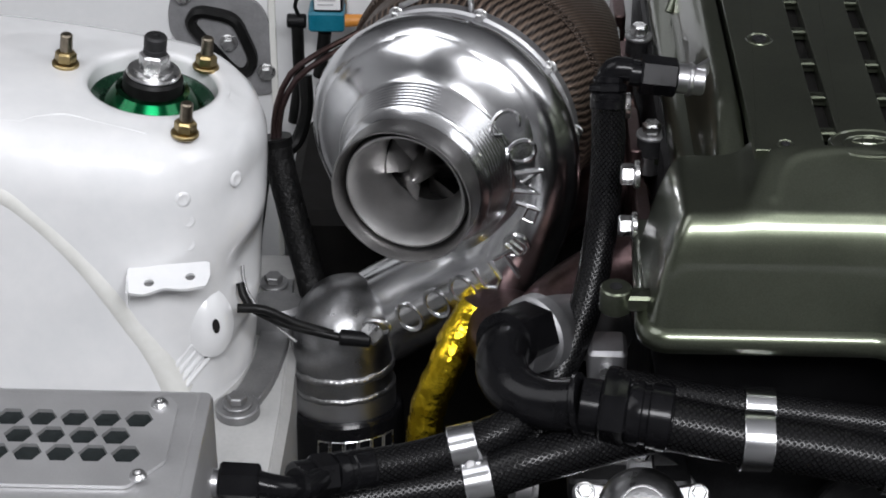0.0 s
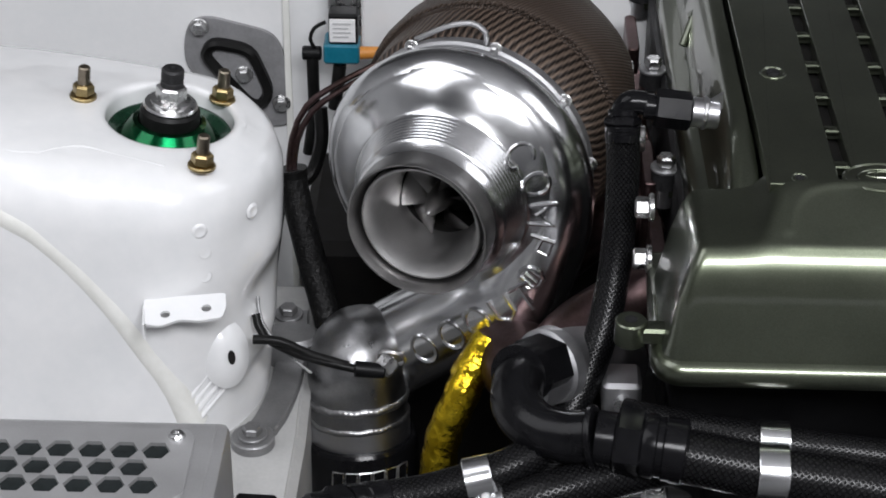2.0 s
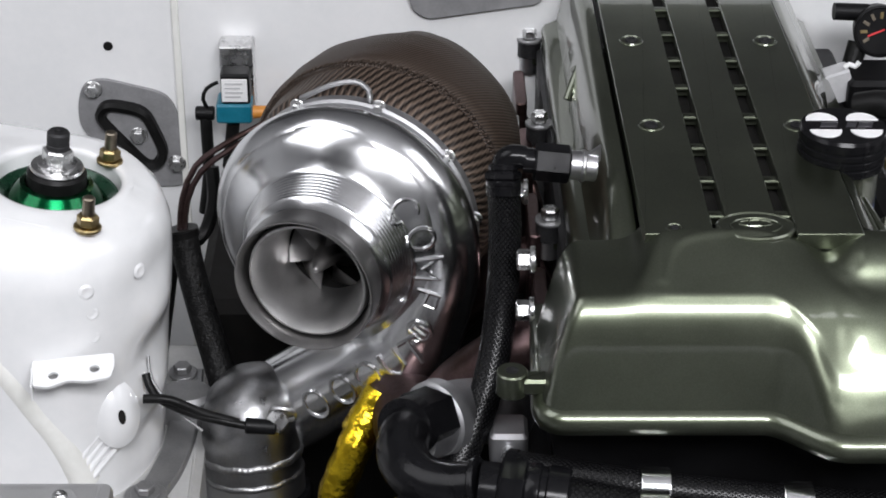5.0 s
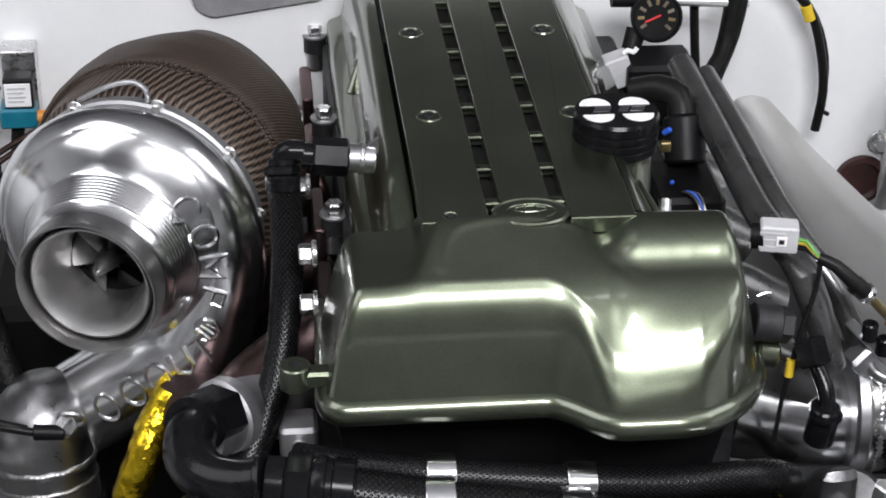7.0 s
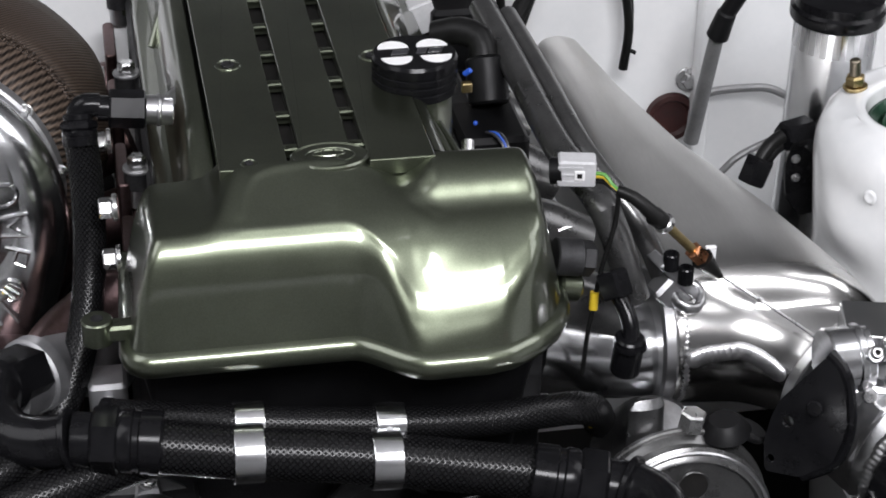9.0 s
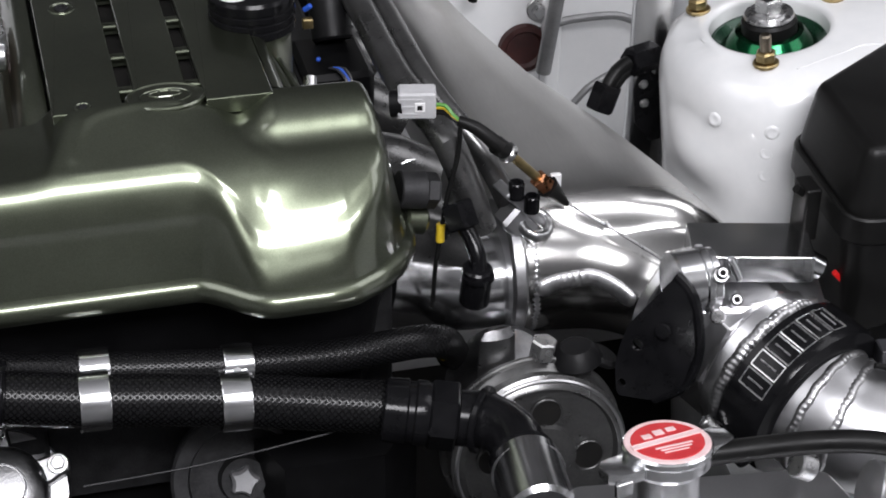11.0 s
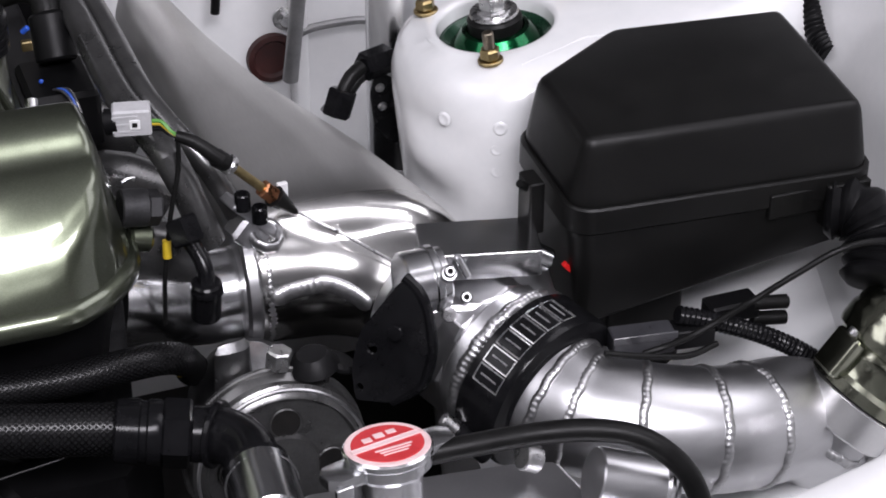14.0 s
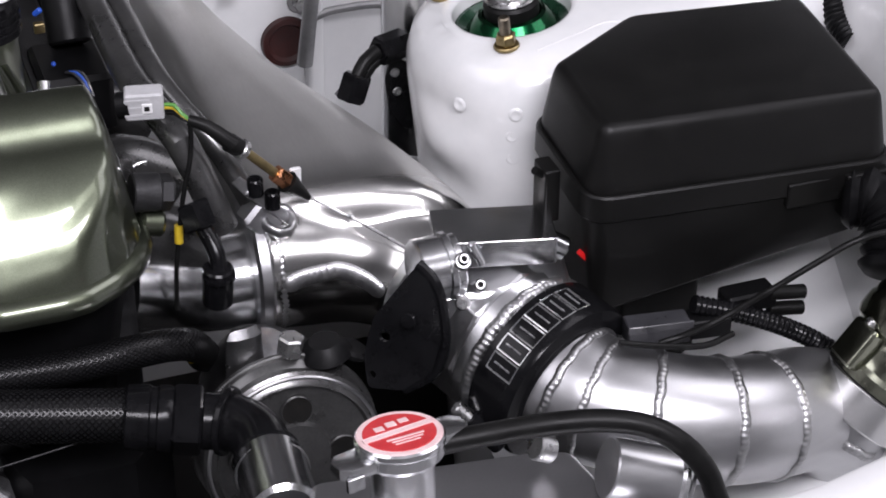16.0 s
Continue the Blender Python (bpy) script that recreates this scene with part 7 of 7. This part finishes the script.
# ---------------------------------------------------------------- behind the engine and by the far tower
gauge = thing("boost_gauge", (0.428, 1.480, -0.026), "small round black gauge with orange and red marks", "gauge")
g0 = Vector((0.428, 1.480, -0.026))
Mg = place(g0, (-0.1, -0.95, 0.25))
part("case", lathe([(0, -0.03), (0.020, -0.03), (0.0225, -0.006), (0.0225, 0.0), (0.0205, 0.001), (0.0195, -0.002), (0, -0.002)], Mg, 40), black_plastic, gauge)
for k in range(9):
    a = radians(-40 + 32 * k)
    part("dial_mark", block(0.0105, -0.0014, -0.0018, 0.0165, 0.0014, -0.0014, 0.0003, 0.0001, None, Mg @ Matrix.Rotation(a, 4, "Z")), (bronze, brass_zinc, bronze)[k % 3], gauge)
part("needle", block(-0.011, -0.0008, -0.0012, 0.004, 0.0008, -0.0008, 0.0003, 0.0001, None, Mg @ Matrix.Rotation(radians(25), 4, "Z")), red_print, gauge, "red needle")
part("stem", rod((0.413, 1.490, -0.041), (0.398, 1.470, -0.086), 0.009, 0.007), rubber, gauge)
bar = thing("black_bracket_bar", (0.398, 1.500, -0.016), "black bracket bar on the firewall", "bracket")
part("bar", rod((0.391, 1.500, -0.016), (0.421, 1.500, -0.017), 0.0075), black_plastic, bar)
pipe2 = thing("silver_line", (0.468, 1.520, -0.028), "thin silver hard line", "pipe")
part("line", rod((0.453, 1.520, -0.028), (0.519, 1.520, -0.031), 0.0048), satin_alu, pipe2)
for n_, (pts, r) in enumerate((
    ([(0.472, 1.530, -0.028), (0.476, 1.530, -0.071), (0.482, 1.530, -0.122)], 0.0042),
    ([(0.507, 1.520, -0.013), (0.505, 1.520, -0.046), (0.497, 1.510, -0.079), (0.481, 1.500, -0.102), (0.472, 1.490, -0.131)], 0.0085),
    ([(0.515, 1.520, -0.014), (0.507, 1.515, -0.060), (0.493, 1.505, -0.094), (0.481, 1.495, -0.122)], 0.006),
    ([(0.563, 1.550, -0.027), (0.587, 1.550, -0.055), (0.601, 1.550, -0.094), (0.608, 1.550, -0.135), (0.605, 1.550, -0.176)], 0.0045),
    ([(0.569, 1.555, -0.029), (0.594, 1.555, -0.063), (0.608, 1.555, -0.103), (0.611, 1.555, -0.143)], 0.0032),
)):
    w = thing("black_wire_loom", pts[-1], "black wiring loom on the white firewall", "wires", "firewall looms")
    part("loom", tube(pts, r, None, 12, 0.012), rubber, w)
tape = thing("yellow_tape", (0.583, 1.545, -0.053), "yellow tape round a wiring loom", "tape")
part("band", rod((0.581, 1.549, -0.048), (0.587, 1.549, -0.062), 0.0055), yellow, tape)
tie = thing("wire_tie", (0.612, 1.550, -0.158), "black cable tie tail", "cable tie")
part("tail", rod((0.607, 1.550, -0.155), (0.616, 1.550, -0.160), 0.002), rubber, tie)

gc = thing("grey_connector", (0.393, 1.460, -0.064), "pale grey plug with a small white clip", "connector")
Mg2 = Matrix.Translation((0.393, 1.460, -0.065)) @ Matrix.Rotation(radians(-20), 4, "Y")
part("shell", block(-0.011, -0.01, -0.014, 0.011, 0.01, 0.014, 0.002, 0.0015, None, Mg2), grey_plastic, gc)
part("clip", tube([(0.395, 1.455, -0.048), (0.399, 1.455, -0.045), (0.404, 1.455, -0.047), (0.407, 1.455, -0.043)], 0.0022, None, 8), paper, gc)
coil = thing("black_coil_pack", (0.414, 1.300, -0.055), "black ribbed coil and hose behind the oil cap", "coil")
part("bend", tube([(0.381, 1.340, -0.029), (0.399, 1.330, -0.022), (0.413, 1.320, -0.025), (0.415, 1.310, -0.037)], 0.0115, None, 24), rubber, coil)
part("barrel", rod((0.416, 1.310, -0.037), (0.416, 1.290, -0.069), 0.0165, 0.0165, None, 28, 0.002), black_plastic, coil)
for k in range(3):
    part("barrel_ring", rod((0.416, 1.308, -0.043), (0.417, 1.307, -0.045), 0.0175) if k == 0 else rod((0.417, 1.303, -0.051), (0.417, 1.302, -0.053), 0.0172) if k == 1 else rod((0.417, 1.297, -0.061), (0.417, 1.296, -0.063), 0.0172), black_plastic, coil)
part("base", block(-0.025, -0.03, -0.05, 0.03, 0.04, 0.0, 0.006, 0.004, None, Matrix.Translation((0.409, 1.270, -0.074))), black_plastic, coil)
part("rear_box", block(-0.02, -0.02, -0.06, 0.04, 0.03, 0.0, 0.006, 0.004, None, Matrix.Translation((0.418, 1.460, -0.055))), black_plastic, coil)
bw = thing("blue_glints_and_wires", (0.392, 1.220, -0.051), "painted blue glints, thin wires and tiny plugs beside the cam cover", "wires")
# short blue rods that paint in the blue glints among the dark parts
for p, q, r in (((0.386, 1.250, -0.021), (0.391, 1.247, -0.016), 0.0022), ((0.395, 1.250, -0.0635), (0.397, 1.248, -0.0625), 0.0018)):
    part("blue_glint", rod(p, q, r, None, None, 14, 0.0008), wire_glint_blue, bw)
for k in range(3):
    part("wire", tube([(0.404 + 0.003 * k, 1.246, -0.070), (0.409 + 0.003 * k, 1.240, -0.069), (0.414 + 0.002 * k, 1.232, -0.074), (0.416 + 0.002 * k, 1.226, -0.083)], 0.0011, None, 6), (smoke_plastic, wire_glint_blue, smoke_plastic)[k], bw)
part("yellow_plug", block(-0.004, -0.003, -0.004, 0.004, 0.003, 0.004, 0.001, 0.0008, None, Matrix.Translation((0.389, 1.252, -0.033))), brass_zinc, bw)
part("plug", rod((0.382, 1.210, -0.057), (0.380, 1.200, -0.066), 0.005), zinc, bw)
ext = thing("breather_bung", (0.168, 1.440, -0.040), "olive cast breather gusset on the cam cover", "bung")
part("gusset", loft([(0, 0), (0.02, 0.0), (0.02, 0.02)], [(-0.004, 0), (0.004, 0)], None, Matrix.Translation((0.161, 1.420, -0.035)) @ Matrix.Rotation(radians(90), 4, "X")), olive, ext)
part("neck", tube([(0.169, 1.420, -0.028), (0.163, 1.410, -0.039), (0.157, 1.400, -0.052)], 0.0035, None, 10), olive, ext)
boss = thing("filler_boss", (0.344, 1.170, -0.027), "olive casting ribs below the oil filler", "casting")
for k in range(3):
    part("rib", tube([(0.3365 + 0.008 * k, 1.178, -0.012 - 0.006 * k), (0.340 + 0.009 * k, 1.150, -0.014 - 0.007 * k), (0.344 + 0.010 * k, 1.112, -0.022 - 0.006 * k)], 0.0035, None, 10), olive, boss)

# reservoir, links and lines by the far strut tower
can = thing("catch_can", (0.729, 1.330, -0.121), "polished aluminium reservoir can with a black lid", "reservoir")
k0 = Vector((0.718, 1.330, -0.031))
part("can_body", rod(k0 + Vector((0, 0, -0.2)), k0, 0.0345, 0.0345, None, 56, 0.001), polished, can)
part("can_lid", lathe([(0, 0), (0.0385, 0), (0.0395, 0.002), (0.0395, 0.010), (0.037, 0.0125), (0.037, 0.02), (0.03, 0.022), (0, 0.022)], Matrix.Translation(k0), 48), black_ano, can, "black lid")
part("label_band", rod(k0 + Vector((0, 0, -0.024)), k0 + Vector((0, 0, -0.002)), 0.0348), machined, can)
canh = thing("can_hose", (0.674, 1.290, -0.118), "black anodised elbow hose on the reservoir", "hose fitting")
part("top_fitting", hexbar((0.689, 1.290, -0.113), (0.662, 1.280, -0.113), 0.0125), black_ano, canh)
part("hose", tube([(0.662, 1.280, -0.112), (0.650, 1.275, -0.117), (0.641, 1.270, -0.128)], 0.006), rubber, canh)
part("hose", tube([(0.672, 1.285, -0.118), (0.657, 1.280, -0.124), (0.647, 1.275, -0.134)], 0.005), rubber, canh)
part("low_fitting", hexbar((0.642, 1.270, -0.125), (0.633, 1.265, -0.146), 0.0125), black_ano, canh)
hp = thing("can_bracket", (0.690, 1.290, -0.168), "black steel reservoir bracket with two rivets", "bracket")
o = on_wall([(0.677, 1.290, -0.121), (0.696, 1.290, -0.136), (0.706, 1.290, -0.169), (0.703, 1.290, -0.192), (0.689, 1.290, -0.195), (0.674, 1.290, -0.174), (0.671, 1.290, -0.144)])
part("plate", plate(chamfered(o, 0.004), 0.003, wall_m(1.29)), black_ano, hp)
for p in ((0.679, 1.286, -0.138), (0.681, 1.286, -0.156)):
    part("rivet", lathe([(0.0042, 0), (0.003, 0.002), (0, 0.0026)], place(p, (0, -1, 0)), 16), zinc, hp)
link = thing("gas_strut", (0.663, 1.500, -0.226), "grey steel gas strut with a black ball end", "gas strut")
part("rod", rod((0.662, 1.500, -0.232), (0.671, 1.480, -0.109), 0.0075, 0.0068, None, 20), grey_steel, link)
part("ball_end", rod((0.670, 1.480, -0.116), (0.676, 1.475, -0.088), 0.0105, 0.009, None, 24, 0.002), black_plastic, link)
part("stay", rod((0.677, 1.480, -0.093), (0.693, 1.470, -0.054), 0.008), black_plastic, link)
hb = thing("hex_bolt", (0.673, 1.560, -0.195), "zinc hexagon bolt on the white firewall", "bolt")
bolt(hb, (0.680, 1.579, -0.205), (0, -1, 0), 0.008, 0.012, zinc, "head", 1.5)
ln = thing("brake_line", (0.737, 1.550, -0.208), "thin grey brake line along the firewall", "pipe")
part("line", tube([(0.684, 1.560, -0.219), (0.703, 1.560, -0.212), (0.741, 1.560, -0.211), (0.761, 1.560, -0.214), (0.783, 1.560, -0.225), (0.801, 1.560, -0.231)], 0.0042, None, 10), grey_steel, ln)
ln2 = thing("brake_line", (0.708, 1.500, -0.261), "thin grey brake line along the firewall", "pipe")
part("line", tube([(0.693, 1.500, -0.272), (0.713, 1.500, -0.252), (0.751, 1.500, -0.234)], 0.0035, None, 10), grey_steel, ln2)
gr = thing("dark_grommet", (0.662, 1.570, -0.238), "round dark red rubber grommet in the firewall", "grommet")
gq = (0.666, 1.579, -0.246)
part("ring", lathe([(0.026, 0), (0.025, 0.006), (0.020, 0.007), (0.017, 0.003), (0.0, 0.002)], place(gq, (0, -1, 0)), 36), surface("dark_red_rubber", (0.015, 0.004, 0.004), (0.05, 0.012, 0.01), (0.4, 0.6), 0, 60), gr)
st = thing("white_rail_post", (0.712, 1.570, -0.306), "white pressed rib on the firewall", "body panel")
part("rib", block(-0.008, -0.02, -0.2, 0.008, 0.0, 0.12, 0.004, 0.004, None, Matrix.Translation((0.691, 1.578, -0.158))), white_paint, st)
